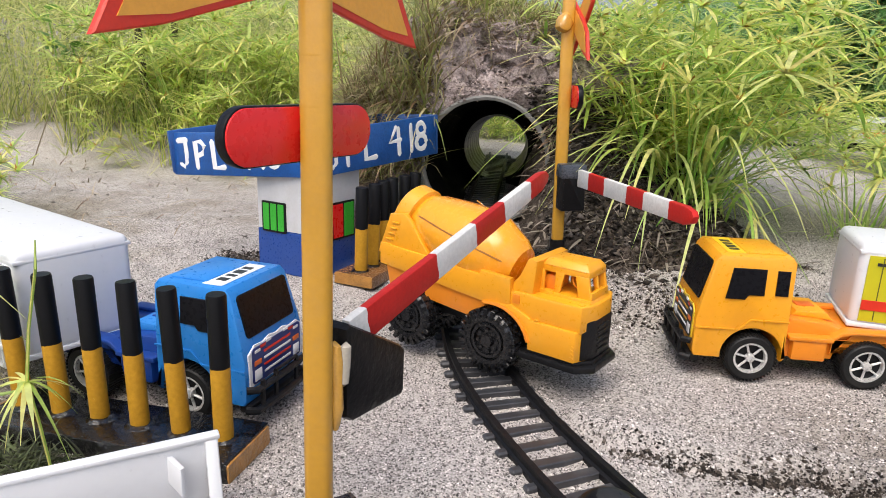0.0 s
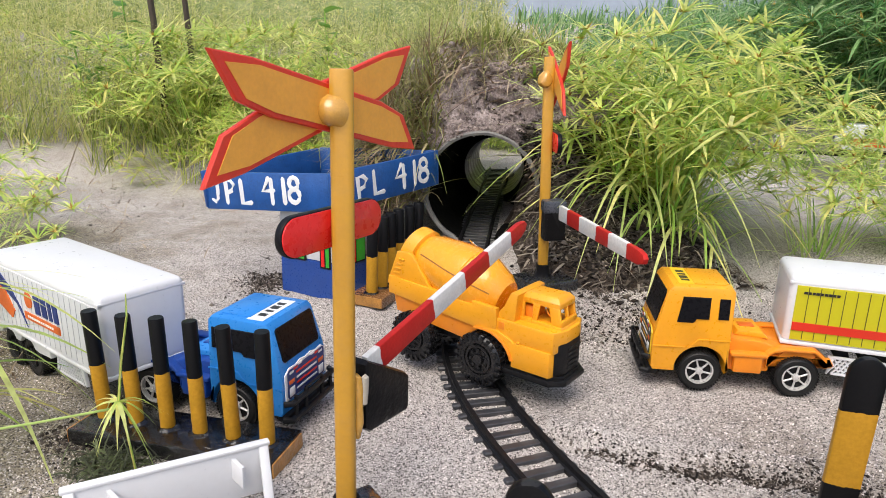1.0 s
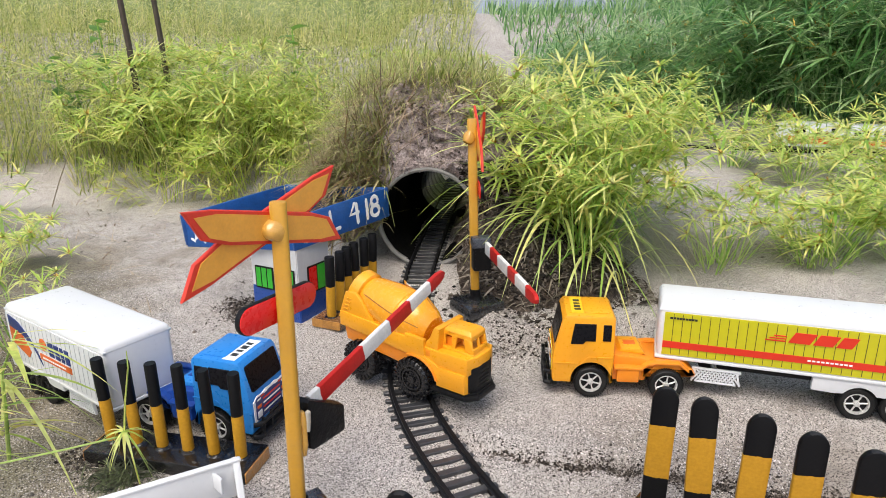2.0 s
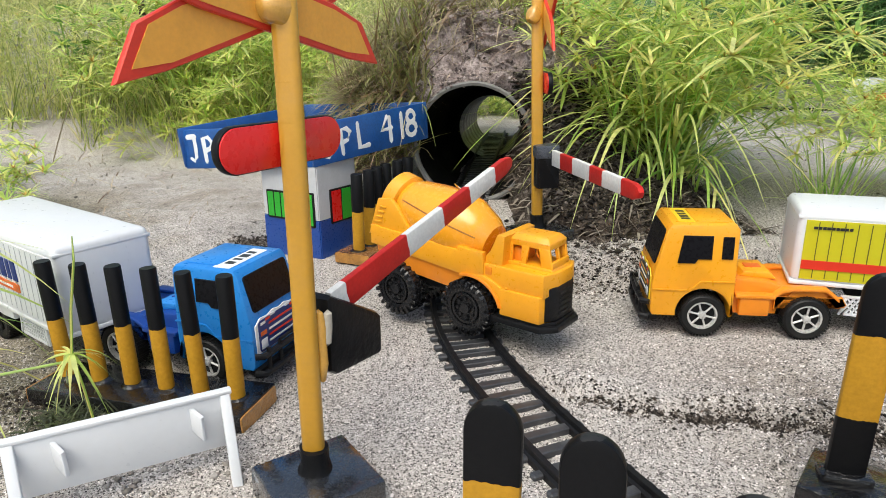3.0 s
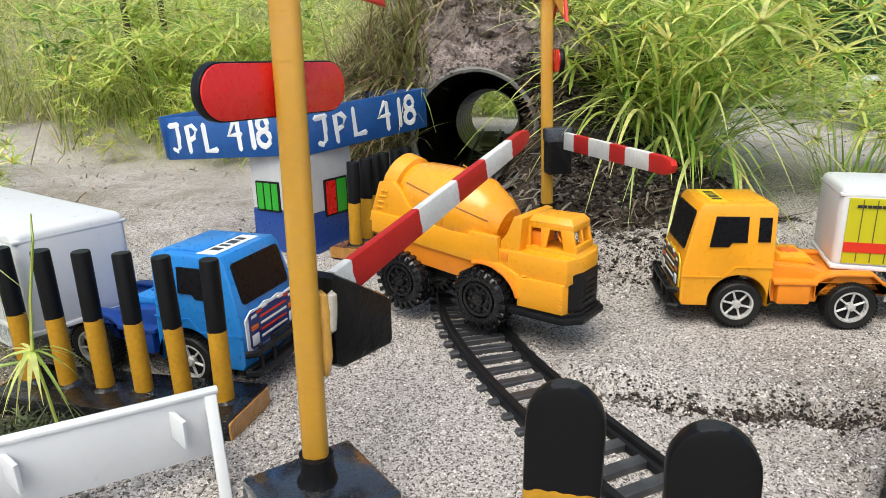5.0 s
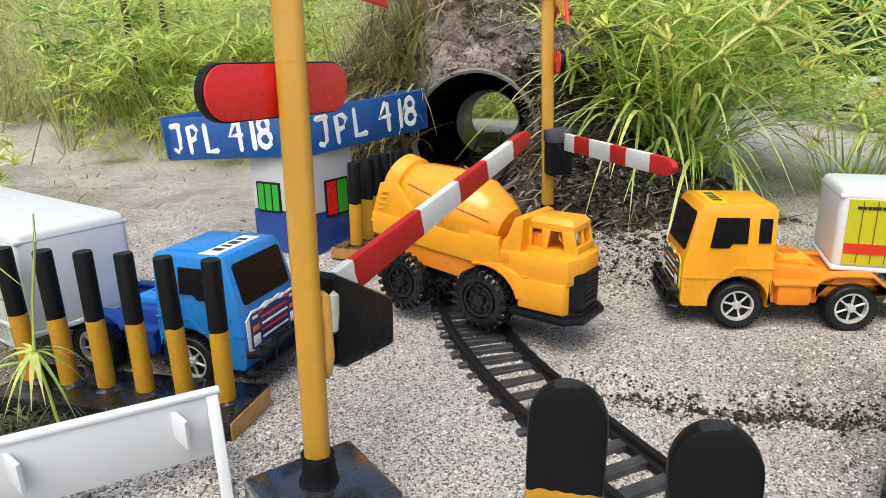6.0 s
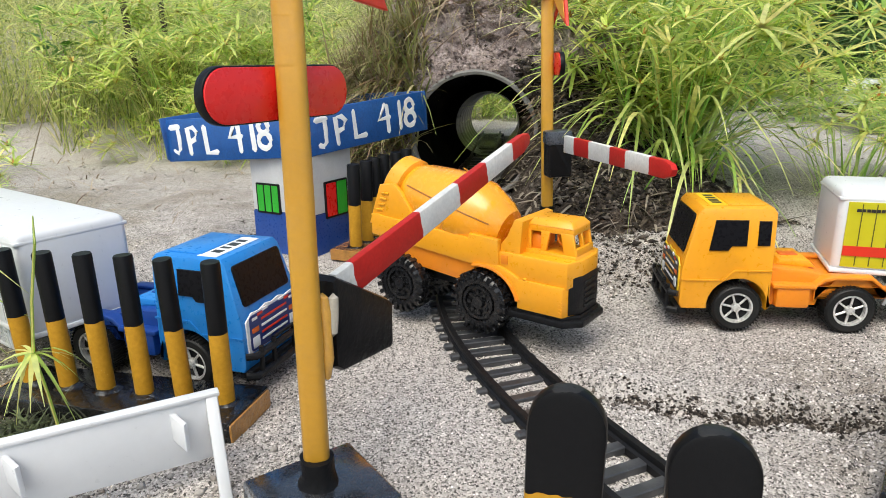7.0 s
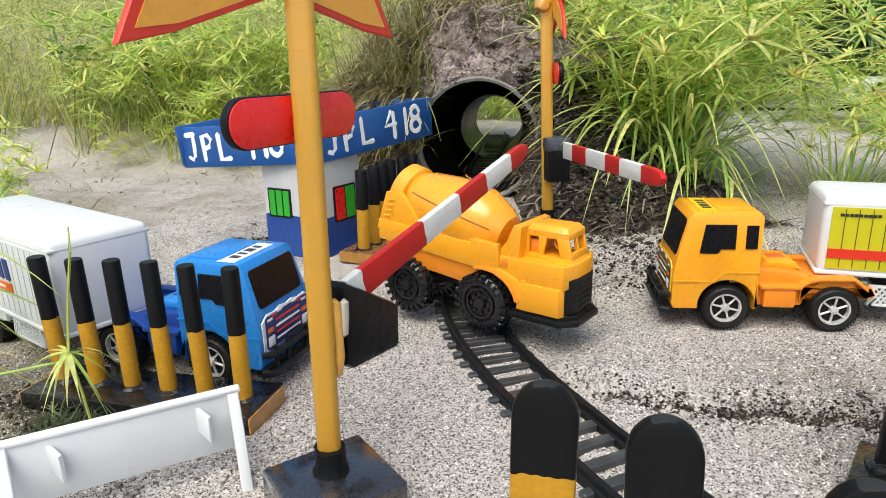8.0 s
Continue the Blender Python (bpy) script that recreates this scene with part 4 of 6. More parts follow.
def lime_decor(panel, y, s, top, bot, length):
    part("stripe", box((length - 0.012, 0.0008, 0.0075), (length / 2, y, bot + 0.0165), 0), M_REDPRINT, panel, "red printed stripe")
    for i in range(9):
        part("writing", box((0.0024 if i % 3 else 0.0030, 0.0006, 0.0022), (0.0130 + 0.0031 * i, y, top - 0.0145), 0), M_BPRINT, panel)
    # slanted red emblem shapes
    z = top - 0.022
    for k, (x0, w) in enumerate(((0.128, 0.020), (0.151, 0.018), (0.172, 0.014))):
        a = prism([(x0, z - 0.0058), (x0 + w, z - 0.0058), (x0 + w + 0.006, z + 0.0058), (x0 + 0.006, z + 0.0058)], 0.0010, pose(0, y, 0))
        part("emblem", a, M_REDPRINT, panel, "red slanted emblem shape")
    for k in range(3):
        part("emblem_line", box((0.020 - 0.004 * k, 0.0008, 0.0012), (0.116 + 0.002 * k, y, z - 0.0050 + 0.0028 * k), 0), M_REDPRINT, panel)
    for i in range(10):
        part("writing", box((0.0030, 0.0006, 0.0018), (0.150 + 0.0042 * i, y + s * 0.0004, bot + 0.0165), 0), M_WPRINT, panel)


def navy_decor(panel, y, s, top, bot, length):
    # blue and orange swoosh at the rear, dark emblem bars and an orange tag line
    mid = (top + bot) / 2
    swoosh = [(length - 0.010, top - 0.011)] + [(length - 0.012 - 0.055 * t, top - 0.011 - 0.030 * t * t) for t in (0.35, 0.7, 1.0)] + [(length - 0.075, bot + 0.012), (length - 0.060, bot + 0.030), (length - 0.036, bot + 0.040), (length - 0.010, bot + 0.044)]
    part("swoosh", prism(swoosh, 0.0008, pose(0, y, 0)), M_NAVYPRINT, panel, "navy printed swoosh")
    part("swoosh", prism([(length - 0.010, bot + 0.044), (length - 0.036, bot + 0.040), (length - 0.052, bot + 0.022), (length - 0.045, bot + 0.014), (length - 0.010, bot + 0.026)], 0.0009, pose(0, y, 0)), M_ORPRINT, panel, "orange printed swoosh")
    for k, (x, w) in enumerate(((0.066, 0.0075), (0.077, 0.0055), (0.086, 0.0085), (0.098, 0.0095))):
        part("emblem", prism([(x, mid - 0.004), (x + w, mid - 0.004), (x + w + 0.0015, mid + 0.0115), (x + 0.0015, mid + 0.0115)], 0.0008, pose(0, y, 0)), M_NAVYPRINT, panel, "navy emblem bar")
    part("emblem", prism(rounded(0.013, 0.014, 0.006, 5, 0.120, mid + 0.005), 0.0008, pose(0, y, 0)), M_ORPRINT, panel, "round orange emblem")
    part("tag_line", box((0.064, 0.0008, 0.0066), (0.098, y, mid - 0.010), 0), M_ORPRINT, panel, "orange printed tag line")
    for i in range(12):
        part("writing", box((0.0028, 0.0006, 0.0020), (0.078 + 0.004 * i, y + s * 0.0004, mid - 0.010), 0), M_WPRINT, panel)


d = Vector((0.945, -0.327)).normalized()
lime_trailer = trailer("toy_trailer", facing(0.314, 0.449, ground_z(0.5, 0.42), d.x, d.y), 0.285, M_LIME, M_LINE,
                       "white toy box trailer with yellow-green ribbed sides and red stripe", lime_decor, bot=0.047, top=0.1090)
d = Vector((-0.803, 0.596))
white_trailer = trailer("toy_trailer", facing(-0.199, 0.424, ground_z(-0.3, 0.45), d.x, d.y), 0.203, M_WPLASTIC, M_GREYLINE,
                        "white toy box trailer with ribbed sides and navy and orange print", navy_decor, 0.040, (0.060, 0.022), 0.072, 0.1075)


# ---- cement mixer ----
def mixer_truck(m):
    """x forward from the rear axle, y to its left, z up."""
    ob = thing("toy_mixer_truck", m, "yellow plastic toy cement mixer truck standing across the track", "toy truck")
    # lower body: fenders over the front wheels, then a blunt hood with chamfered front corners
    def plan(outline, z0, z1, bevel):
        both = outline + [(x, -y) for x, y in reversed(outline)]
        return prism(both, z1 - z0, pose(0, 0, (z0 + z1) / 2, 90, 0, 0), bevel)

    AX = 0.0755
    arch = [(AX + 0.002 + 0.0290 * math.cos(radians(a)), 0.0255 + 0.0255 * math.sin(radians(a))) for a in range(108, 2, -12)]
    body = part("hood", plan([(0.1064, 0.0260), (0.1415, 0.0260), (0.1470, 0.0130)], 0.0252, 0.0470, 0.0012), M_YPLASTIC, ob)
    part("upper_hood", plan([(0.0880, 0.0240), (0.1435, 0.0240), (0.1485, 0.0110)], 0.0455, 0.0645, 0.0016), M_YPLASTIC, ob)
    part("front_body", prism(arch + [(0.1066, 0.0270), (0.1070, 0.0475), (0.1010, 0.0505), (0.0900, 0.0545), (0.0685, 0.0525)], 0.052, None, 0.0008), M_YPLASTIC, ob)
    for s in (-1, 1):
        lip = [(AX + 0.002 + r * math.cos(radians(a)), 0.0255 + (r - 0.0030) * math.sin(radians(a))) for r, rg in ((0.0310, range(108, 0, -12)), (0.0288, range(12, 109, 12))) for a in rg]
        part("fender", prism(lip, 0.0060, pose(0, s * 0.0250, 0), 0.0006), M_OPLASTIC, ob)
        part("vent", box((0.0055, 0.0012, 0.0065), (0.0945, s * 0.0242, 0.0590), 0.0004), M_OPLASTIC, body)
        part("peg", box((0.0030, 0.0022, 0.0016), (0.1115, s * 0.0246, 0.0478), 0.0006), M_YPLASTIC, body)
        for n in range(4):
            part("louvre", box((0.0026, 0.0010, 0.0010), (0.1400, s * 0.0259, 0.0290 + 0.0026 * n), 0.0003, None, (0, 25, 0)), M_YPLASTIC, body)
    # small cab: hipped roof on pillars, open window holes, orange seat inside
    part("cab_base", prism([(0.1035, 0.0630), (0.1040, 0.0672), (0.1445, 0.0665), (0.1465, 0.0630)], 0.029, None, 0.0008), M_YPLASTIC, ob)
    roof = box((0.0345, 0.0262, 0.0050), (0.1245, 0, 0.0827), 0.0008)
    box((0.0358, 0.0276, 0.0046), (0.1242, 0, 0.0871), 0.0010, roof, taper=(0.80, 0.72))
    part("cab_roof", roof, M_YPLASTIC, ob)
    for s in (-1, 1):
        for quad in (((0.1040, 0.1090), (0.1072, 0.1094)), ((0.1170, 0.1208), (0.1172, 0.1243)), ((0.1352, 0.1445), (0.1320, 0.1415))):
            (a0, a1), (b0, b1) = quad
            pil = prism([(a0, 0.0655), (a1, 0.0655), (b1, 0.0815), (b0, 0.0815)], 0.0026, pose(0, s * 0.0120, 0), 0.0004)
            part("pillar", pil, M_YPLASTIC, ob)
    part("front_sill", box((0.0030, 0.0255, 0.0060), (0.1432, 0, 0.0685), 0.0008), M_YPLASTIC, ob)
    part("windscreen_post", prism([(0.1415, 0.0670), (0.1445, 0.0670), (0.1415, 0.0815), (0.1385, 0.0815)], 0.0024, None, 0.0004), M_YPLASTIC, ob)
    part("rear_panel", box((0.0024, 0.0235, 0.0160), (0.1062, 0, 0.0740), 0.0006), M_YPLASTIC, ob)
    part("seat", box((0.0100, 0.0200, 0.0110), (0.1120, 0, 0.0720), 0.002), M_OPLASTIC, ob, "orange seat inside the cab")
    part("steering_wheel", lathe([(0.0042, -0.0007), (0.0050, 0), (0.0042, 0.0007), (0.0034, 0)], pose(0.1300, -0.006, 0.0745, 0, -35, 0), 16, close=True), M_OPLASTIC, ob)
    # black grille round the nose, with a paler pressed badge, and a bumper below
    grille = part("grille", plan([(0.1420, 0.0200), (0.1440, 0.0215), (0.1490, 0.0125)], 0.0262, 0.0535, 0.0008), M_BLACK, ob, "black plastic grille")
    for n in range(5):
        part("grille_bar", box((0.0016, 0.0170, 0.0020), (0.1492, 0, 0.0310 + 0.0042 * n), 0.0004), M_TYRE, grille)
    part("bumper", plan([(0.0960, 0.0265), (0.1425, 0.0265), (0.1530, 0.0160)], 0.0180, 0.0232, 0.0012), M_BLACK, ob, "black plastic bumper and skirt")
    part("bumper_lip", plan([(0.1040, 0.0245), (0.1410, 0.0245), (0.1500, 0.0140)], 0.0225, 0.0258, 0.0006), M_BLACK, ob)
    # rear body: skirt, rails, hopper frame
    skirt = [(-0.0240, 0.0430), (0.0250, 0.0388), (0.0520, 0.0362), (0.0595, 0.0375), (0.0680, 0.0450), (0.0690, 0.0600), (-0.0300, 0.0680)]
    part("side_skirt", prism(skirt, 0.046, None, 0.0012), M_OPLASTIC, ob)
    part("shoulder", prism([(0.0885, 0.0540), (0.0900, 0.0700), (0.0945, 0.0750), (0.1005, 0.0880), (0.1030, 0.0892), (0.1080, 0.0880), (0.1060, 0.0640), (0.0990, 0.0540)], 0.045, None, 0.0016), M_YPLASTIC, ob)
    for s in (-1, 1):
        part("upper_rail", prism([(-0.0320, 0.0600), (-0.0320, 0.0770), (0.0300, 0.0738), (0.0638, 0.0706), (0.0645, 0.0742), (0.0895, 0.0726), (0.0905, 0.0545), (0.0690, 0.0512), (0.0240, 0.0553)], 0.0060, pose(0, s * 0.0228, 0), 0.0010), M_YPLASTIC, ob)
        cheek = [(-0.0360, 0.0680), (-0.0160, 0.0700), (0.0200, 0.0700), (-0.0020, 0.1000), (-0.0080, 0.1060), (-0.0230, 0.1040)]
        side = part("hopper_cheek", prism(cheek, 0.0060, pose(0, s * 0.0280, 0), 0.0014), M_YPLASTIC, ob)
        for k in range(5):
            part("ladder_rung", box((0.0070, 0.0020, 0.0016), (-0.0255 + 0.0022 * k, s * 0.0316, 0.0770 + 0.0050 * k), 0.0004), M_YPLASTIC, side)
    part("hopper_back", prism([(-0.0360, 0.0680), (-0.0230, 0.1040), (-0.0190, 0.1030), (-0.0310, 0.0680)], 0.054, None, 0.001), M_YPLASTIC, ob)
    # tilted drum
    dm = pose(-0.0100, 0, 0.1060, 0, 19, 0)
    drum = [(0.0, -0.0100), (0.0215, -0.0100), (0.0245, -0.0080), (0.0245, 0.0020), (0.0225, 0.0030), (0.0260, 0.0100), (0.0325, 0.0350), (0.0350, 0.0500), (0.0350, 0.0560), (0.0342, 0.0570), (0.0350, 0.0580),
            (0.0345, 0.0700), (0.0260, 0.0900), (0.0205, 0.1000), (0.0, 0.1000)]
    dr = part("drum", lathe(drum, dm, 12 * 4), M_DRUM, ob, "shiny amber-yellow mixing drum")
    part("drum_mouth", lathe([(0.0245, -0.0130), (0.0265, -0.0115), (0.0265, 0.0010), (0.0245, 0.0020)], dm, 40, close=True), M_YPLASTIC, dr)
    for k in range(4):
        line = [(x, 0, r) for r, x in drum if 0.0060 < x < 0.0960 and r > 0.0200 and r != 0.0342]
        bmr = tube(line, 0.0007, 6)
        bmr.transform(dm @ pose(0, 0, 0, 72 + 90 * k, 0, 0))
        part("drum_seam", bmr, M_SEAM, dr)
    tri = prism([(-0.010, -0.008), (0.010, -0.008), (0.0, 0.008)], 0.0010, dm @ pose(0, 0, 0, -28, 0, 0) @ pose(0.040, 0, 0.0348, 90, 15, 0))
    st = part("sticker", tri, M_YPLASTIC, dr, "triangular pale sticker")
    part("sticker_print", prism([(-0.005, -0.0055), (0.005, -0.0055), (0.0, 0.003)], 0.0010, dm @ pose(0, 0, 0, -28, 0, 0) @ pose(0.040, 0, 0.0352, 90, 15, 0)), M_WPRINT, st)
    # chassis and chunky black wheels
    part("chassis", box((0.165, 0.030, 0.012), (0.070, 0, 0.0330), 0.002), M_BLACK, ob)
    for x in (0.0, AX):
        part("axle", tube([(x, -0.022, 0.0245), (x, 0.022, 0.0245)], 0.002, 8), M_BLACK, ob)
        for s in (-1, 1):
            w = part("wheel", BIG_TYRE, M_TYRE, ob, m=pose(x, s * 0.0225, 0.0245, 0, 20 * s + 200 * x, 0), label="chunky black plastic wheel with tread lugs")
            part("hub", BIG_HUB, M_RAIL, w)
    # the drum, hopper and chassis are squeezed to fit the camera's view
    for o in ob.children_recursive:
        kind_name = o.name.split(".")[0]
        if kind_name.startswith(("drum", "sticker", "hopper", "ladder", "chassis")):
            kz = 0.92 if kind_name.startswith(("hopper", "ladder")) else 0.80
            for v in o.data.vertices:
                x, y, z = v.co
                v.co = (x if x < 0.08 else 0.08 + (x - 0.08) * 0.68, y * 0.78, z if z < 0.07 else 0.07 + (z - 0.07) * kz)
    return ob


def big_wheel():
    r, width, to_y = 0.0232, 0.0165, pose(0, 0, 0, 0, 0, 90)
    w = width / 2
    bm = lathe([(0.0145, -w + 0.0008), (r - 0.004, -w), (r - 0.0018, -w + 0.0015), (r - 0.0008, -w + 0.003), (r - 0.0008, w - 0.003), (r - 0.0018, w - 0.0015), (r - 0.004, w), (0.0145, w - 0.0008), (0.0140, w - 0.0030), (0.0140, -w + 0.0030)], to_y, 44, close=True)
    for i in range(22):
        for s in (-1, 1):
            a = 360 * (i + (0.5 if s > 0 else 0)) / 22
            box((0.0034, width * 0.52, 0.0024), ((r - 0.0004) * math.sin(radians(a)), s * width * 0.26, (r - 0.0004) * math.cos(radians(a))), 0.0004, bm, (0, a, 0), 1)
            box((0.0028, 0.0014, 0.0046), ((r - 0.0036) * math.sin(radians(a)), s * w, (r - 0.0036) * math.cos(radians(a))), 0, bm, (0, a, 0))
    hub = lathe([(0.0, -w + 0.003), (0.0142, -w + 0.003), (0.0142, w - 0.003), (0.0, w - 0.003)], to_y, 32)
    for s in (-1, 1):
        lathe([(0.0128, s * (w - 0.0030)), (0.0128, s * (w - 0.0004)), (0.0108, s * (w - 0.0004)), (0.0108, s * (w - 0.0030))], to_y, 32, hub, True)
        lathe([(0.0050, s * (w - 0.0030)), (0.0044, s * (w + 0.0002)), (0.0, s * (w + 0.0002))], to_y, 20, hub)
        for k in range(8):
            a = 2 * math.pi * k / 8
            lathe([(0.0016, s * (w - 0.0032)), (0.0016, s * (w - 0.0010)), (0.0, s * (w - 0.0008))], pose(0.0080 * math.sin(a), 0, 0.0080 * math.cos(a)) @ to_y, 8, hub)
    return as_mesh("tyre", bm, M_TYRE), as_mesh("hub", hub, M_RAIL)


BIG_TYRE, BIG_HUB = big_wheel()
for black_mesh in (BIG_TYRE, BIG_HUB):
    black_mesh.materials[0] = M_GLOSSTYRE
MA = Vector((0.785, -0.620))
MA.normalize()
c = beside(0.048, 0.428, MA, 0.0285) - 0.079 * MA
mixer = mixer_truck(facing(c.x, c.y, 0.0080, MA.x, MA.y))


# ---- striped posts in rows ----
def round_posts(name, m, count, spacing, label, base_mats, post_h=0.088, thick=1.0):
    """A row of round black-and-yellow posts on a painted wooden strip: x along the strip."""
    ob = thing(name, m, label, "post row", "rows of striped posts")
    L = spacing * (count - 1) + 0.030
    base = rough_up(box((L, 0.046, 0.0125), ((L - 0.030) / 2, 0, 0.0058), 0.0012), 0.0020, 60)
    b = part("base_strip", base, base_mats[0], ob, "glossy painted wooden strip")
    part("cut_end", prism(rounded(0.044, 0.0115, 0.0015), 0.0012, pose(L - 0.0146, 0, 0.0060) @ pose(0, 0, 0, 0, 0, 90)), base_mats[1], b, "bare varnished wood end")
    part("cut_end", prism(rounded(0.044, 0.0115, 0.0015), 0.0012, pose(-0.0154, 0, 0.0060) @ pose(0, 0, 0, 0, 0, 90)), base_mats[1], b, "bare varnished wood end")
    rngp = random.Random(len(name) + count)
    stick = lathe([(0.0, 0.0), (0.0060, 0.0), (0.0062, 0.002), (0.0061, post_h - 0.001), (0.0056, post_h), (0.0, post_h)], pose(0, 0, 0, 0, -90, 0), 20)
    for v in stick.verts:
        v.co.x *= thick
        v.co.y *= thick
    rough_up(stick, 0.0004, 90)
    stick = as_mesh("post", stick, M_POST)
    collar = as_mesh("paint_collar", rough_up(lathe([(0.0050, 0.0), (0.0105, 0.0), (0.0086, 0.0009), (0.0068, 0.0024), (0.0050, 0.0028)], pose(0, 0, 0, 0, -90, 0), 20, close=True), 0.0008, 140), M_BLACKGLOSS)
    for i in range(count):
        tilt = pose(i * spacing, 0, 0.0115, rngp.uniform(-1.5, 1.5), rngp.uniform(-1.5, 1.5), rngp.uniform(0, 360))
        p = part("post", stick, M_POST, ob, "round wooden post painted black over ochre", m=tilt)
        part("paint_collar", collar, M_BLACKGLOSS, p, "thick black paint round the foot")
    return ob


M_POST = banded("striped_post_paint", "Z", [(0.0, YEL), (0.046, BLK)], 0.4, 0.0012, 0.1)
fd = Vector((0.132, -0.034)).normalized()
round_posts("striped_post_row", facing(-0.242, 0.359, ground_z(-0.2, 0.34), fd.x, fd.y), 6, 0.0272,
            "row of round black and ochre posts on a black wooden strip", (M_BLACKGLOSS, M_WOODEND), thick=0.88)
fd = Vector((0.42, 0.91)).normalized()
round_posts("striped_post_row", facing(-0.069, 0.645, ground_z(-0.06, 0.65), fd.x, fd.y), 6, 0.0235,
            "row of round black and ochre posts beside the guard hut", (M_BROWNBASE, M_WOODEND), thick=1.08)


def flat_posts(m, count, spacing, label, paint):
    """A row of flat round-topped sticks painted black, ochre, black."""
    ob = thing("striped_stick_row", m, label, "post row", "rows of striped posts")
    L = spacing * (count - 1) + 0.036
    base = rough_up(box((L, 0.044, 0.016), ((L - 0.036) / 2, 0, 0.0075), 0.0014), 0.0012, 70)
    part("base_strip", base, M_BLACKGLOSS, ob, "glossy black painted strip")
    rngp = random.Random(count)
    H, w = 0.118, 0.0192
    outline = [(-w / 2, 0.0), (w / 2, 0.0)] + [(w / 2 * math.cos(radians(a)), H - 0.011 + 0.011 * math.sin(radians(a))) for a in range(0, 181, 15)]
    stick = as_mesh("stick", rough_up(prism(outline, 0.0052, None, 0.0012), 0.0004, 60), paint)
    for i in range(count):
        p = part("stick", stick, paint, ob, "flat round-topped stick painted black and ochre", m=pose(i * spacing, 0, 0.0125, rngp.uniform(-2, 2), rngp.uniform(-1.5, 1.5), FLAT_TURN + rngp.uniform(-5, 5)))
        part("paint_collar", rough_up(box((0.026, 0.014, 0.006), (0, 0, 0.004), 0.002), 0.0014, 120), M_BLACKGLOSS, p)
    return ob


# the last, greyer stop paints light onto each stick's top edge
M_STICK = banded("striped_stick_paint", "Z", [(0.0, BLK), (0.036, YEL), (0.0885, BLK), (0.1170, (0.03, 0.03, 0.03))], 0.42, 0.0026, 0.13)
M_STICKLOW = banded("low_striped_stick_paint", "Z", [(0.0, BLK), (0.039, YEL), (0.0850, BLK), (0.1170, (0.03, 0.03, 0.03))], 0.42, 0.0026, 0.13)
FLAT_TURN = 24.0
fd = Vector((0.0290, -0.0238)).normalized()
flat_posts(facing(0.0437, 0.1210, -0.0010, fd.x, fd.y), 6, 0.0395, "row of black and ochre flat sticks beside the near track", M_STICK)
fd = Vector((0.0262, -0.0214)).normalized()
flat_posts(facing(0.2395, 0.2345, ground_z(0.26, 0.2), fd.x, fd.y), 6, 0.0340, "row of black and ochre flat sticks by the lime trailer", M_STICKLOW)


# ---- crossing signals with barrier arms ----
def blade_board(length, width, tip):
    """A crossbuck arm: a long board with slanted ends, in x and z."""
    a, b = length / 2, width / 2
    return [(-a, tip * b), (-a + width * 0.75, -b * 0.72), (-a + width * 1.7, -b), (a - width * 1.0, -b), (a, -tip * b), (a - width * 0.75, b * 0.72), (a - width * 1.7, b), (-a + width * 1.0, b)]


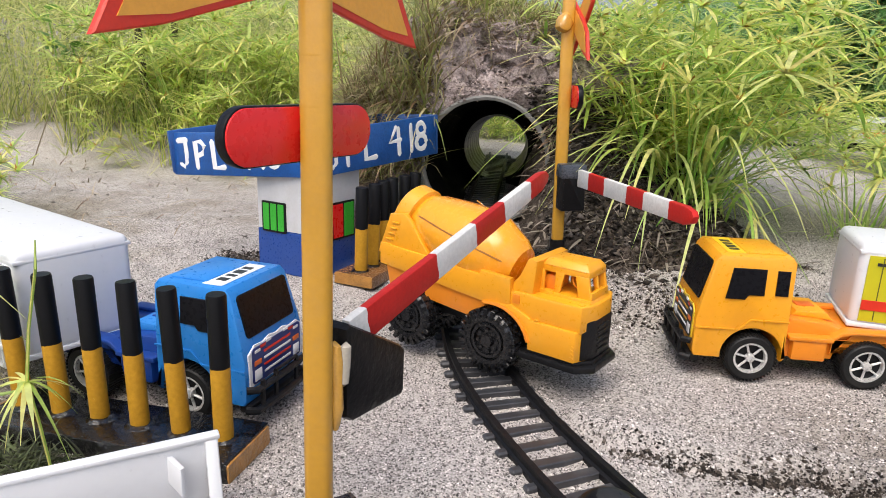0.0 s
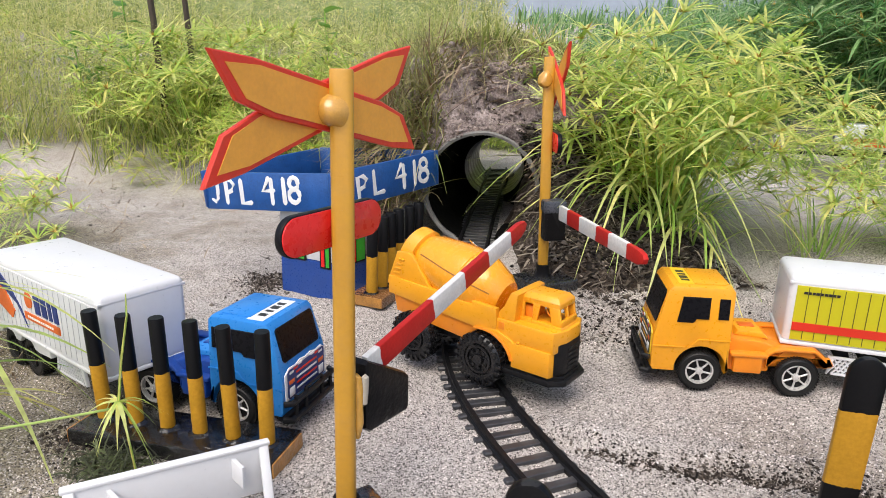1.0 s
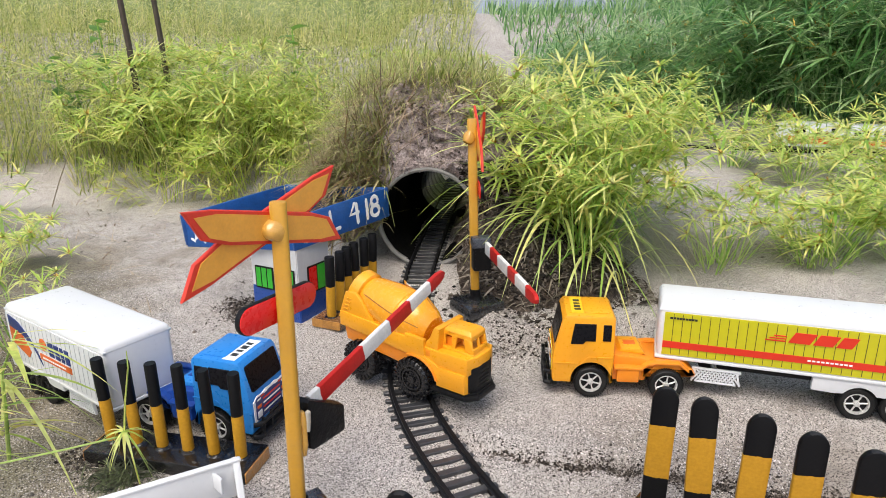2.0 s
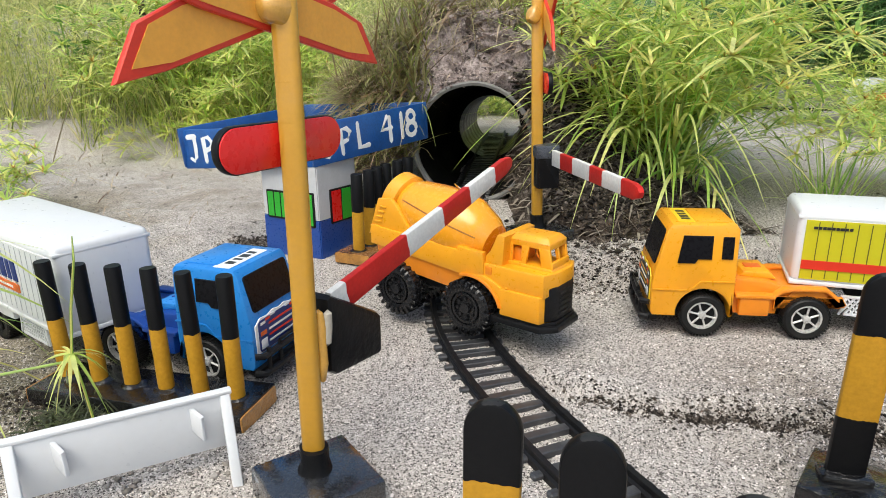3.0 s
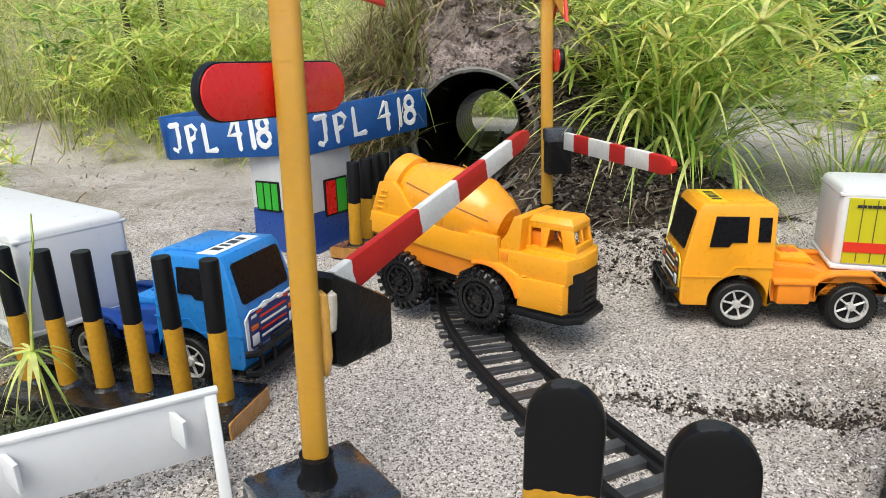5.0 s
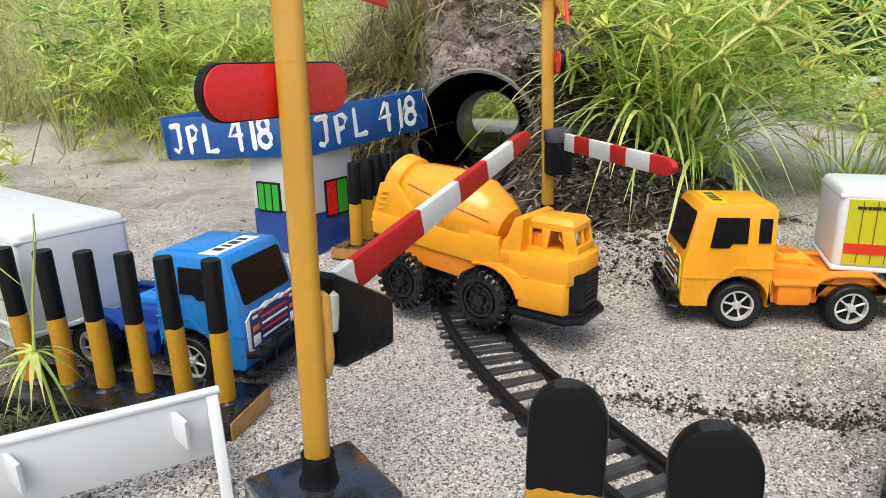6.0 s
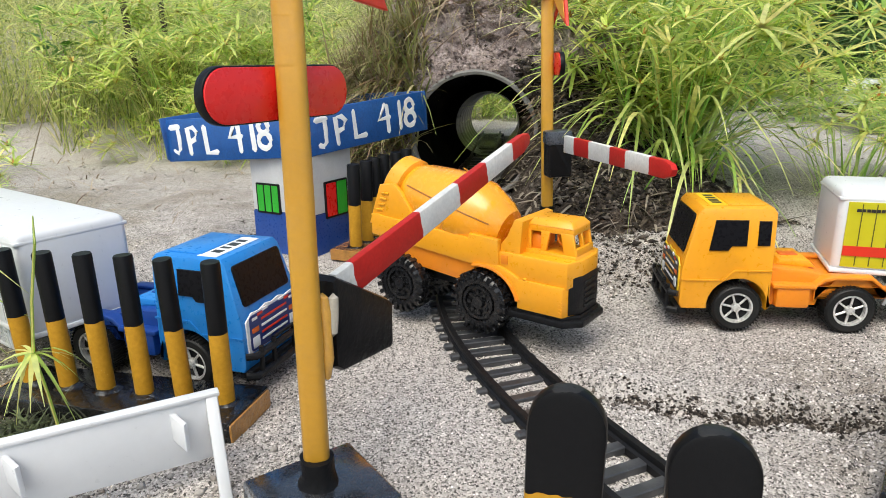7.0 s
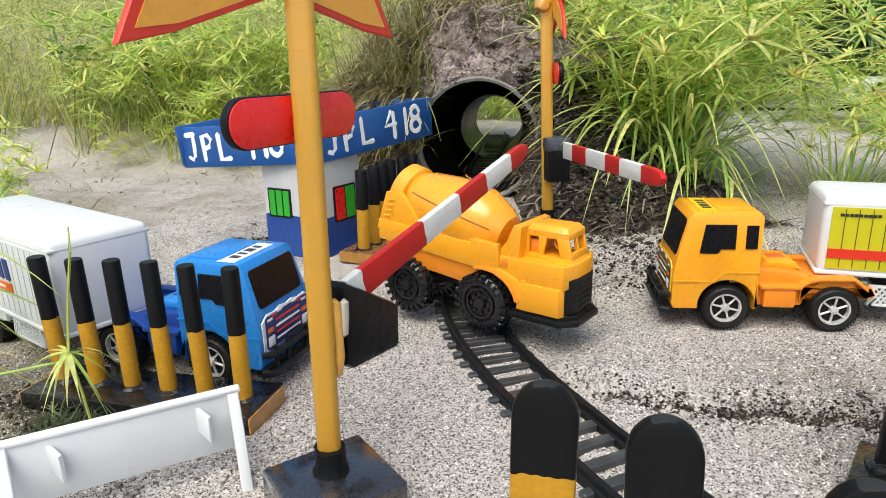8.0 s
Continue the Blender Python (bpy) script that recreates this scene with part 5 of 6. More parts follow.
def crossing_signal(m, label, sign_turn, sign_shift, box_at, arm_root, arm_tip, base_turn, arms, H, lamp_z, lamp_len, arm_paint):
    """A signal post: origin at the post's foot on the ground; places are given relative to it."""
    ob = thing("crossing_signal", m, label, "railway signal", "crossing signals")
    block = rough_up(box((0.055, 0.052, 0.0165), (0.002, -0.004, 0.0080), 0.0015, turn=(0, 0, base_turn)), 0.0010, 60)
    part("base_block", block, M_BASE, ob, "black glossy painted base block")
    part("foot_collar", rough_up(lathe([(0.005, 0.013), (0.0125, 0.013), (0.0092, 0.0165), (0.0080, 0.022), (0.0076, 0.0300), (0.005, 0.0306)], pose(0, 0, 0, 0, -90, 0), 20, close=True), 0.0020, 110), M_GEAR, ob, "lumpy black paint round the foot")
    shaft = prism(rounded(0.0118, 0.0085, 0.0036, 4), H - 0.014, pose(0, 0, 0.014 + (H - 0.014) / 2, 90, 0, 0), 0.0012)
    pole = part("pole", rough_up(shaft, 0.0003, 60), M_YPAINT, ob, "ochre painted wooden post")
    for z in (H - 0.122, H - 0.070, H - 0.052):
        part("tape_edge", prism(rounded(0.0120, 0.0087, 0.0037, 4), 0.0008, pose(0, 0, z, 90, 0, 0)), M_YPAINT, pole)
    sg = pose(sign_shift[0], sign_shift[1], 0, 0, 0, sign_turn)
    # crossbuck: two boards, red edges and an amber face on each
    for k, (length, tilt, dy, z) in enumerate(arms):
        place = sg @ pose(0, 0.003 * k, z, 0, 0, 0) @ pose(dy, 0, 0, 0, tilt, 0)
        flip = (lambda o: [(x, -z) for x, z in o][::-1]) if k else (lambda o: o)
        brd = part("crossbuck_board", prism(flip(blade_board(length, 0.023, 0.8)), 0.0030, place, 0.0006, segs=1), M_ORED, ob, "pointed board with a red painted edge")
        inner = flip(blade_board(length - 0.017, 0.0180, 0.7))
        for s in (-1, 1):
            face = rough_up(prism(inner, 0.0008, place @ pose(0, s * 0.0016, 0)), 0.0005, 160)
            part("board_face", face, M_BUCK, brd, "amber painted board face")
    part("glue_blob", rough_up(lathe([(0.0, -0.0085), (0.0050, -0.0070), (0.0082, -0.003), (0.0088, 0.002), (0.0060, 0.007), (0.0, 0.0085)], pose(-0.0040, -0.0015, arms[0][3] - 0.001, 0, 0, 90), 16), 0.0022, 110), M_GLUE, ob, "hardened yellowish glue")
    # lamp board: a long pill with a red face
    place = sg @ pose(0.0, 0.002, lamp_z)
    lamp = part("lamp_board", prism(rounded(lamp_len, 0.0214, 0.0104, 7), 0.0044, place, 0.0006), M_GEAR, ob, "black backed pill-shaped warning board")
    part("red_face", prism(rounded(lamp_len - 0.0016, 0.0202, 0.0098, 7), 0.0012, place @ pose(0, -0.0024, 0), 0.0004), M_RED, lamp, "glossy red painted face")
    # gear box and arm
    gw, gd, gh = box_at[3:6]
    shape = [(-gw / 2, gh * 0.53), (-gw * 0.42, gh * 0.56), (gw * 0.44, gh * 0.04), (gw * 0.5, -gh * 0.03), (gw * 0.5, -gh * 0.52), (gw * 0.45, -gh * 0.57), (-gw * 0.40, -gh * 0.50), (-gw / 2, -gh * 0.42)]
    if not box_at[7]:
        shape = rounded(gw, gh, 0.002, 2)
    bx = rough_up(prism(shape, gd, pose(*box_at[0:3], 0, 0, box_at[6]), 0.0026), 0.0010, 90)
    gear = part("gear_box", bx, M_GEAR, ob, "black painted gear box")
    # added cap: the sky's sheen on the upper half is put into its grey
    if not box_at[7]:
        cap = rough_up(prism(rounded(gw + 0.0012, gh * 0.30, 0.002, 2), gd + 0.0012, pose(box_at[0], box_at[1], box_at[2] + gh * 0.36, 0, 0, box_at[6]), 0.0016), 0.0008, 90)
        part("box_cap", cap, M_GREYBOX, gear, "speckled black upper half with sky sheen in its colour")
    gx, gy = (0.0065, 0.0035) if box_at[7] else (box_at[0] * 0.38, box_at[1] * 0.38 - 0.003)
    part("glue_strip", rough_up(lathe([(0.0, -0.022), (0.0020, -0.020), (0.0036, -0.012), (0.0028, 0.0), (0.0036, 0.010), (0.0024, 0.017), (0.0, 0.019)], pose(gx, gy, box_at[2], 0, -90, 0), 14), 0.0018, 110), M_GLUE, ob, "lumpy glue run down the post")
    part("glue_strip", rough_up(lathe([(0.0, -0.010), (0.0018, -0.008), (0.0028, 0.0), (0.0022, 0.008), (0.0, 0.010)], pose(gx + 0.0036, gy + 0.001, box_at[2] + 0.008, 0, -90, 0), 12), 0.0010, 130), M_GLUEC, ob, "milky hardened glue")
    a, b = Vector(arm_root), Vector(arm_tip)
    L = (b - a).length
    xax = (b - a).normalized()
    zax = (Vector((0, 0, 1)) - xax * xax.z).normalized()
    yax = zax.cross(xax)
    am = Matrix((xax, yax, zax)).transposed().to_4x4()
    am.translation = a
    w = 0.0165
    outline = [(0, -w / 2), (L - 0.012, -w * 0.40), (L - 0.002, -w * 0.22), (L, w * 0.05), (L - 0.003, w * 0.26), (L - 0.012, w * 0.38), (0, w / 2)]
    part("barrier_arm", rough_up(prism(outline, 0.0048, None, 0.0010), 0.0003, 60), arm_paint, ob, "flat stick painted in red and white bands", m=am)
    return ob


M_ARM = banded("barrier_paint", "X", [(0.0, WHT), (0.012, RED), (0.070, WHT), (0.111, RED), (0.146, WHT), (0.183, RED)], 0.42, 0.0014, 0.24)
M_ARMFAR = banded("far_barrier_paint", "X", [(0.0, WHT), (0.030, RED), (0.065, WHT), (0.109, RED), (0.138, WHT), (0.177, RED)], 0.42, 0.0014, 0.24)
crossing_signal(pose(-0.0425, 0.2415, ground_z(-0.045, 0.25), 0, 0.7, 0), "ochre crossing signal post with amber crossbuck and barrier arm", 58.0, (-0.0048, 0.0050),
                (0.0165, 0.0285, 0.0890, 0.045, 0.015, 0.043, 58, True), (0.0095, 0.0195, 0.1035), (0.1205, 0.1945, 0.1515), 35.0,
                ((0.155, 13.0, -0.0018, 0.2524), (0.162, -16.5, -0.0050, 0.2536)), 0.272, 0.1915, 0.079, M_ARM)
crossing_signal(pose(0.1290, 0.6270, 0.0300, 0, -1.5, 0), "ochre crossing signal post by the tunnel with a lowered barrier", -90.0, (0.0075, 0.0),
                (0.0080, -0.0130, 0.0840, 0.024, 0.018, 0.044, 5, False), (0.0140, -0.0180, 0.0940), (0.0455, -0.2250, 0.1000), 28.0,
                ((0.128, 24.0, 0.004, 0.2340), (0.140, -26.0, 0.0, 0.2310)), 0.257, 0.1680, 0.060, M_ARMFAR)


# ---- guard hut with four name boards ----
GLYPHS = {
    "J": [[(0.02, 0.98), (0.52, 1.0)], [(0.44, 1.0), (0.46, 0.55), (0.42, 0.14), (0.28, 0.02), (0.10, 0.10)]],
    "P": [[(0.10, 0.0), (0.06, 0.96), (0.36, 0.98), (0.54, 0.80), (0.40, 0.54), (0.10, 0.44)]],
    "L": [[(0.06, 1.02), (0.10, 0.04), (0.62, 0.06)]],
    "4": [[(0.34, 1.08), (0.02, 0.52), (0.60, 0.56)], [(0.48, 1.02), (0.50, 0.0)]],
    "1": [[(0.26, 1.06), (0.30, 0.02)]],
    "8": [[(0.30 + 0.24 * math.sin(a), 0.80 - 0.24 * math.cos(a)) for a in [k * 0.5236 for k in range(13)]],
          [(0.30 + 0.29 * math.sin(a), 0.28 + 0.28 * math.cos(a)) for a in [k * 0.5236 for k in range(13)]]],
}


def lettering(body, x0, x1, h, seed):
    """Hand-painted letters in round brush strokes, lying in x and z."""
    rngl = random.Random(seed)
    step = (x1 - x0) / (sum(0.5 if ch == " " else 0.62 if ch == "1" else 1.0 for ch in body) - 0.25)
    bm, x = bmesh.new(), x0
    for ch in body:
        up = rngl.uniform(-0.05, 0.05) * h + (0.05 * h if ch in "418" else 0.0)
        for stroke in GLYPHS.get(ch, []):
            pts = [(x + px * step * 1.12, 0, up + (pz - 0.5) * h) for px, pz in stroke]
            tube(pts, [0.0029 * rngl.uniform(0.85, 1.15) for _ in pts], 8, bm)
            for p in (pts[0], pts[-1]):
                lathe([(0.0, -0.0022), (0.0017, -0.0014), (0.0023, 0.0), (0.0017, 0.0014), (0.0, 0.0022)], pose(*p), 8, bm)
        x += step * (0.5 if ch == " " else 0.62 if ch == "1" else 1.0)
    for v in bm.verts:
        v.co.y *= 0.13
    return as_mesh("lettering", rough_up(bm, 0.0005, 160), M_LETTER)


def guard_hut():
    F, Lf, Rt = Vector((-0.1125, 0.650)), Vector((-0.1860, 0.692)), Vector((-0.0770, 0.704))
    ob = thing("guard_hut", pose(F.x, F.y, ground_z(-0.12, 0.70) - 0.002), "small white and blue guard hut with blue name boards", "model hut")
    l, r = Lf - F, Rt - F
    corners = [Vector((0, 0)), r, r + l, l]

    def shell(z0, z1, grow):
        mid = (l + r) / 2
        bm = bmesh.new()
        low, up = [], []
        for q in corners:
            p = mid + (q - mid) * grow
            low.append(bm.verts.new((p.x, p.y, z0)))
            up.append(bm.verts.new((p.x, p.y, z1)))
        for i in range(4):
            j = (i + 1) % 4
            bm.faces.new((low[i], low[j], up[j], up[i]))
        bm.faces.new(low[::-1])
        bm.faces.new(up)
        bmesh.ops.bevel(bm, geom=bm.edges[:], offset=0.0012, segments=2, affect="EDGES")
        return bm

    part("lower_wall", rough_up(shell(0.0, 0.048, 1.012), 0.0005, 50), M_HUTBLUE, ob, "deep blue painted lower wall")
    part("upper_wall", rough_up(shell(0.047, 0.122, 1.0), 0.0005, 50), M_HUTWHITE, ob, "white painted upper wall")

    def on_face(edge, along, z):
        """A pose on a hut face: x along the face from the front corner, -y outwards."""
        a = math.degrees(math.atan2(edge.y, edge.x))
        flip = 180 if edge is l else 0
        return pose(edge.x * along, edge.y * along, z, 0, 0, a + flip)

    def opening(edge, along, z, w, h, panes, name, label):
        m = on_face(edge, along, z)
        fr = part(name, prism(rounded(w, h, 0.0012, 2), 0.0022, m @ pose(0, -0.0004, 0)), M_BLACK, ob, label)
        pw = (w - 0.0022) / len(panes)
        for k, mat in enumerate(panes):
            part("pane", prism(rounded(pw - 0.0020, h - 0.0042, 0.0006, 2), 0.0012, m @ pose(-w / 2 + 0.0011 + pw * (k + 0.5), -0.0014, 0.0)), mat, fr)

    opening(l, 0.71, 0.062, 0.033, 0.0330, (M_GREEN, M_GREEN, M_GREEN), "window", "black framed window with green panes")
    opening(l, 0.16, 0.060, 0.016, 0.0400, (M_RED, M_GREEN), "window", "black framed window with green and red panes")
    opening(r, 0.56, 0.0610, 0.036, 0.0400, (M_RED, M_GREEN), "door", "red and green hut door with a black outline")
    # name boards: a ring of four
    pm, pl, pr = Vector((-0.1125, 0.6500)), Vector((-0.2780, 0.7120)), Vector((0.0070, 0.7780))
    pb = pl + pr - pm
    H = 0.0455
    ring = [(pl, pm, 0.0990, 0.1095), (pm, pr, 0.1095, 0.1225), (pl, pb, 0.1010, 0.1160), (pb, pr, 0.1160, 0.1225)]
    for k, (a, b, za, zc) in enumerate(ring):
        dv = b - a
        L = dv.length
        a = a - dv.normalized() * 0.001
        m = pose(a.x - F.x, a.y - F.y, za, 0, 0, math.degrees(math.atan2(dv.y, dv.x))) @ pose(0, 0, 0, 0, -math.degrees(math.atan2(zc - za, L)), 0)
        bm = box((L + 0.002, 0.0042, H), (L / 2, 0.0021, H / 2), 0.0010, segs=2)
        bd = part("name_board", rough_up(bm, 0.0005, 45), M_BLUEBOARD, ob, "blue painted name board", m=m)
        if k < 2:
            a0, a1 = ((0.040, 0.775), (0.075, 0.915))[k]
            t = lettering("JPL 418", L * a0, L * a1, 0.0285, k)
            part("lettering", t, M_LETTER, bd, "white hand-painted letters", m=pose(0, -0.0002, H * 0.49))
    return ob


guard_hut()


# ---- white barrier in the foreground ----
def road_barrier():
    a, b = Vector((-0.0960, 0.2735)), Vector((-0.1950, 0.2215))
    dv = a - b
    L = dv.length
    ob = thing("road_barrier", facing(b.x, b.y, ground_z(-0.14, 0.25), dv.x, dv.y), "small white plastic toy road barrier on splayed legs", "toy barrier")
    z1, z0 = 0.0515, 0.0150
    lean = pose(0, 0, 0, 6, 0, 0)
    panel = prism([(0.000, z0 + 0.004), (0.004, z0), (L - 0.006, z0), (L - 0.002, z0 + 0.004), (L, z1), (0.001, z1)], 0.0032, lean, 0.0007)
    part("panel", panel, M_WPLASTIC, ob)
    part("top_edge", rim_bar(L, z1, lean), M_WPLASTIC, ob)
    for x in (0.022, L * 0.80):
        part("gusset", prism([(0, z1 - 0.0050), (0.0100, z1 - 0.0085), (0.0100, z1 - 0.0240), (0, z1 - 0.0200)], 0.0024, lean @ pose(x, 0, 0) @ pose(0, 0, 0, 0, 0, -58), 0.0004), M_WPLASTIC, ob)
    for x, s in ((0.0035, -1), (L - 0.0035, 1)):
        leg = prism([(-0.0028, 0.054), (0.0030, 0.054), (0.0030 - s * 0.001, 0.0), (-0.0026 - s * 0.001, 0.0)], 0.0040, pose(x, -0.024, -0.001, -20, 0, 0), 0.0007)
        part("leg", leg, M_WPLASTIC, ob)
        back = prism([(-0.0020, -0.004), (0.0020, -0.004), (0.0025 + s * 0.003, -z1 * 1.05), (-0.0025 + s * 0.003, -z1 * 1.05)], 0.0036, pose(x, 0.001, z1, 17, 0, 0), 0.0005)
        part("leg", back, M_WPLASTIC, ob)
    return ob


def rim_bar(L, z, lean):
    bm = box((L + 0.001, 0.0052, 0.0026), (L / 2, 0, z - 0.0004), 0.0008)
    bm.transform(lean)
    return bm


road_barrier()


# ---- toy train standing on the far track ----
def toy_train():
    base = Vector((1.290, 1.905))
    d = Vector((-0.94, 0.34)).normalized()
    tr = thing("toy_track", facing(base.x, base.y, ground_z(base.x, base.y), d.x, d.y), "black plastic toy track on the far sand", "railway track")
    for s in (-1, 1):
        part("rail", box((1.3, 0.0036, 0.0080), (0.0, s * 0.0195, 0.006), 0.0006, segs=1), M_RAIL, tr)
    sl = as_mesh("sleeper", box((0.0046, 0.052, 0.0052), (0, 0, 0.002), 0.0006, segs=1), M_RAIL)
    for i in range(56):
        part("sleeper", sl, M_RAIL, tr, m=pose(-0.64 + i * 0.0232, 0, 0))

    def bogie(ob, x):
        bg = part("bogie", box((0.050, 0.036, 0.010), (x, 0, 0.016), 0.002), M_BLACK, ob)
        for dx in (-0.016, 0.016):
            for s in (-1, 1):
                part("wheel", lathe([(0.0, -0.002), (0.0080, -0.002), (0.0085, 0.002), (0.0, 0.002)], pose(x + dx, s * 0.0195, 0.0175, 0, 0, 90), 18), M_BLACK, bg)

    loco = thing("toy_locomotive", facing(base.x, base.y, ground_z(base.x, base.y), d.x, d.y), "white toy locomotive with orange sides on the far track", "toy train")
    side = [(-0.115, 0.026), (0.080, 0.026), (0.086, 0.040), (0.084, 0.066), (0.070, 0.092), (0.058, 0.100), (-0.108, 0.100), (-0.115, 0.094)]
    part("body", prism(side, 0.076, None, 0.004), M_WPLASTIC, loco)
    for s in (-1, 1):
        part("side_stripe", prism([(-0.110, 0.036), (0.040, 0.036), (0.055, 0.060), (-0.110, 0.060)], 0.0012, pose(0, s * 0.0384, 0)), M_ORPRINT, loco, "orange side stripe")
        for k in range(3):
            part("side_window", prism(rounded(0.018, 0.014, 0.002, 3, -0.085 + 0.045 * k, 0.079), 0.0012, pose(0, s * 0.0384, 0)), M_GLASS, loco)
        part("windscreen", prism(rounded(0.026, 0.018, 0.003, 3), 0.0016, pose(0.0782, s * 0.0175, 0.079, 0, -28, 0) @ pose(0, 0, 0, 0, 0, 90)), M_GLASS, loco, "black windscreen")
        part("head_lamp", prism(rounded(0.012, 0.008, 0.003, 3), 0.0016, pose(0.0862, s * 0.022, 0.046) @ pose(0, 0, 0, 0, 0, 90)), M_GREYPRINT, loco)
    part("front_emblem", box((0.0016, 0.036, 0.010), (0.0858, 0, 0.0580), 0.001), M_NAVYPRINT, loco, "dark emblem bar")
    part("front_skirt", box((0.012, 0.066, 0.014), (0.078, 0, 0.020), 0.002), M_BLACK, loco)
    for x in (-0.075, 0.045):
        bogie(loco, x)
    m = facing(base.x, base.y, ground_z(base.x, base.y), d.x, d.y) @ pose(-0.245, 0, 0)
    coach = thing("toy_coach", m, "white toy coach with orange and teal bands behind the locomotive", "toy train")
    part("body", box((0.230, 0.072, 0.070), (0, 0, 0.062), 0.006), M_WPLASTIC, coach)
    for s in (-1, 1):
        part("side_stripe", box((0.222, 0.0012, 0.014), (0, s * 0.0364, 0.042), 0), M_ORPRINT, coach, "orange side stripe")
        part("side_stripe", box((0.222, 0.0012, 0.006), (0, s * 0.0364, 0.054), 0), M_NAVYPRINT, coach, "navy side stripe")
        for k in range(8):
            part("window", prism(rounded(0.018, 0.016, 0.002, 3, -0.094 + 0.027 * k, 0.074), 0.0012, pose(0, s * 0.0364, 0)), M_GLASS, coach)
    for x in (-0.07, 0.07):
        bogie(coach, x)


toy_train()


# ---- plants ----
def blades(roots, dirs, length, width, droop, segs=3, shape=0.6, taper=2.2):
    """Thin curved leaf strips as arrays of places and quads."""
    n = len(roots)
    dirs = dirs / np.linalg.norm(dirs, axis=1, keepdims=True)
    t = np.linspace(0, 1, segs + 1)
    mid = roots[:, None, :] + dirs[:, None, :] * (length[:, None] * t)[..., None]
    mid[..., 2] -= (droop * length)[:, None] * t ** 2
    side = np.cross(dirs, np.array([0.08, 0.05, 1.0]))
    side /= np.linalg.norm(side, axis=1, keepdims=True) + 1e-9
    w = width[:, None] * np.clip((1 - t ** taper) * (shape + (1 - shape) * np.sin(np.pi * np.clip(t * 1.1 + 0.1, 0, 1))), 0.06, 1)
    a = mid + side[:, None, :] * w[..., None] / 2
    b = mid - side[:, None, :] * w[..., None] / 2
    # a shallow fold gives the strip some body
    a[..., 2] += w * 0.18
    v = np.stack([a, b], 2).reshape(-1, 3)
    k = np.arange(segs)
    q = np.stack([2 * k, 2 * k + 1, 2 * k + 3, 2 * k + 2], -1)
    f = (q[None] + (2 * (segs + 1) * np.arange(n))[:, None, None]).reshape(-1, 4)
    return v, f


def stack(parts):
    vs, fs, off = [], [], 0
    for v, f in parts:
        vs.append(v)
        fs.append(f + off)
        off += len(v)
    return np.concatenate(vs), np.concatenate(fs)


def sedge_meshes(seed, stems, h, spread, lean, bracts, blen, bwid, mats, low=0.35):
    """An umbrella sedge: many thin stalks, each topped by a whorl of narrow leaves."""
    r = np.random.RandomState(seed)
    a = r.uniform(0, 6.283, stems)
    q = np.sqrt(r.uniform(0, 1, stems))
    roots = np.stack([np.cos(a) * q * spread, np.sin(a) * q * spread, np.full(stems, -0.01)], -1)
    out = np.stack([np.cos(a) * lean * (0.25 + q) + r.normal(0, 0.12, stems), np.sin(a) * lean * (0.25 + q) + r.normal(0, 0.12, stems), np.ones(stems)], -1)
    length = h * r.uniform(low, 1.0, stems)
    droop = r.uniform(0.02, 0.18, stems)
    sv, sf = blades(roots, out, length, np.full(stems, 0.0026), droop, 5, 1.0)
    # long leaves from the foot, arching outwards
    nb = int(stems * (1.3 if stems > 30 else 0.5))
    fa = r.uniform(0, 6.283, nb)
    fd2 = np.stack([np.cos(fa) * r.uniform(0.2, 1.5, nb), np.sin(fa) * r.uniform(0.2, 1.5, nb), np.ones(nb)], -1)
    froot = np.stack([np.cos(fa) * spread * 0.6 * r.uniform(0, 1, nb), np.sin(fa) * spread * 0.6 * r.uniform(0, 1, nb), np.full(nb, -0.01)], -1)
    long = np.where(r.uniform(0, 1, nb) < 0.28, 1.45, 1.0)
    sv, sf = stack([(sv, sf), blades(froot, fd2, h * long * r.uniform(0.3, 0.95, nb), bwid * r.uniform(0.55, 1.1, nb), r.uniform(0.15, 0.95, nb), 7, 0.7, 4.0)])
    unit = out / np.linalg.norm(out, axis=1, keepdims=True)
    tops = roots + unit * length[:, None]
    tops[:, 2] -= droop * length
    k = bracts
    ba = (np.arange(k)[None] * 2.39996 + r.uniform(0, 6.283, (stems, 1))).ravel()
    el = r.uniform(-0.55, 0.55, stems * k)
    bd = np.stack([np.cos(ba) * np.cos(el), np.sin(ba) * np.cos(el), np.sin(el)], -1) + 0.35 * np.repeat(unit, k, 0)
    size = np.repeat(r.uniform(0.55, 1.15, stems), k)
    bl = blen * size * r.uniform(0.6, 1.1, stems * k)
    bv, bf = blades(np.repeat(tops, k, 0), bd, bl, bwid * r.uniform(0.7, 1.2, stems * k), r.uniform(0.05, 0.42, stems * k), 4, 0.96, 12.0)
    # small brown flower tufts in the middle of most whorls
    nf = 9
    tuft = tops[r.uniform(0, 1, stems) < 0.7]
    fa2 = r.uniform(0, 6.283, len(tuft) * nf)
    fdir = np.stack([np.cos(fa2), np.sin(fa2), r.uniform(0.1, 1.6, len(fa2))], -1)
    fv, ff = blades(np.repeat(tuft, nf, 0), fdir, blen * r.uniform(0.10, 0.26, len(fa2)), bwid * r.uniform(0.5, 0.9, len(fa2)), r.uniform(0, 0.4, len(fa2)), 2, 0.9, 5.0)
    return quads_mesh("stem_clump", sv, sf, mats[1]), quads_mesh("crown", bv, bf, mats[0]), quads_mesh("flower_tuft", fv, ff, M_FLOWER)


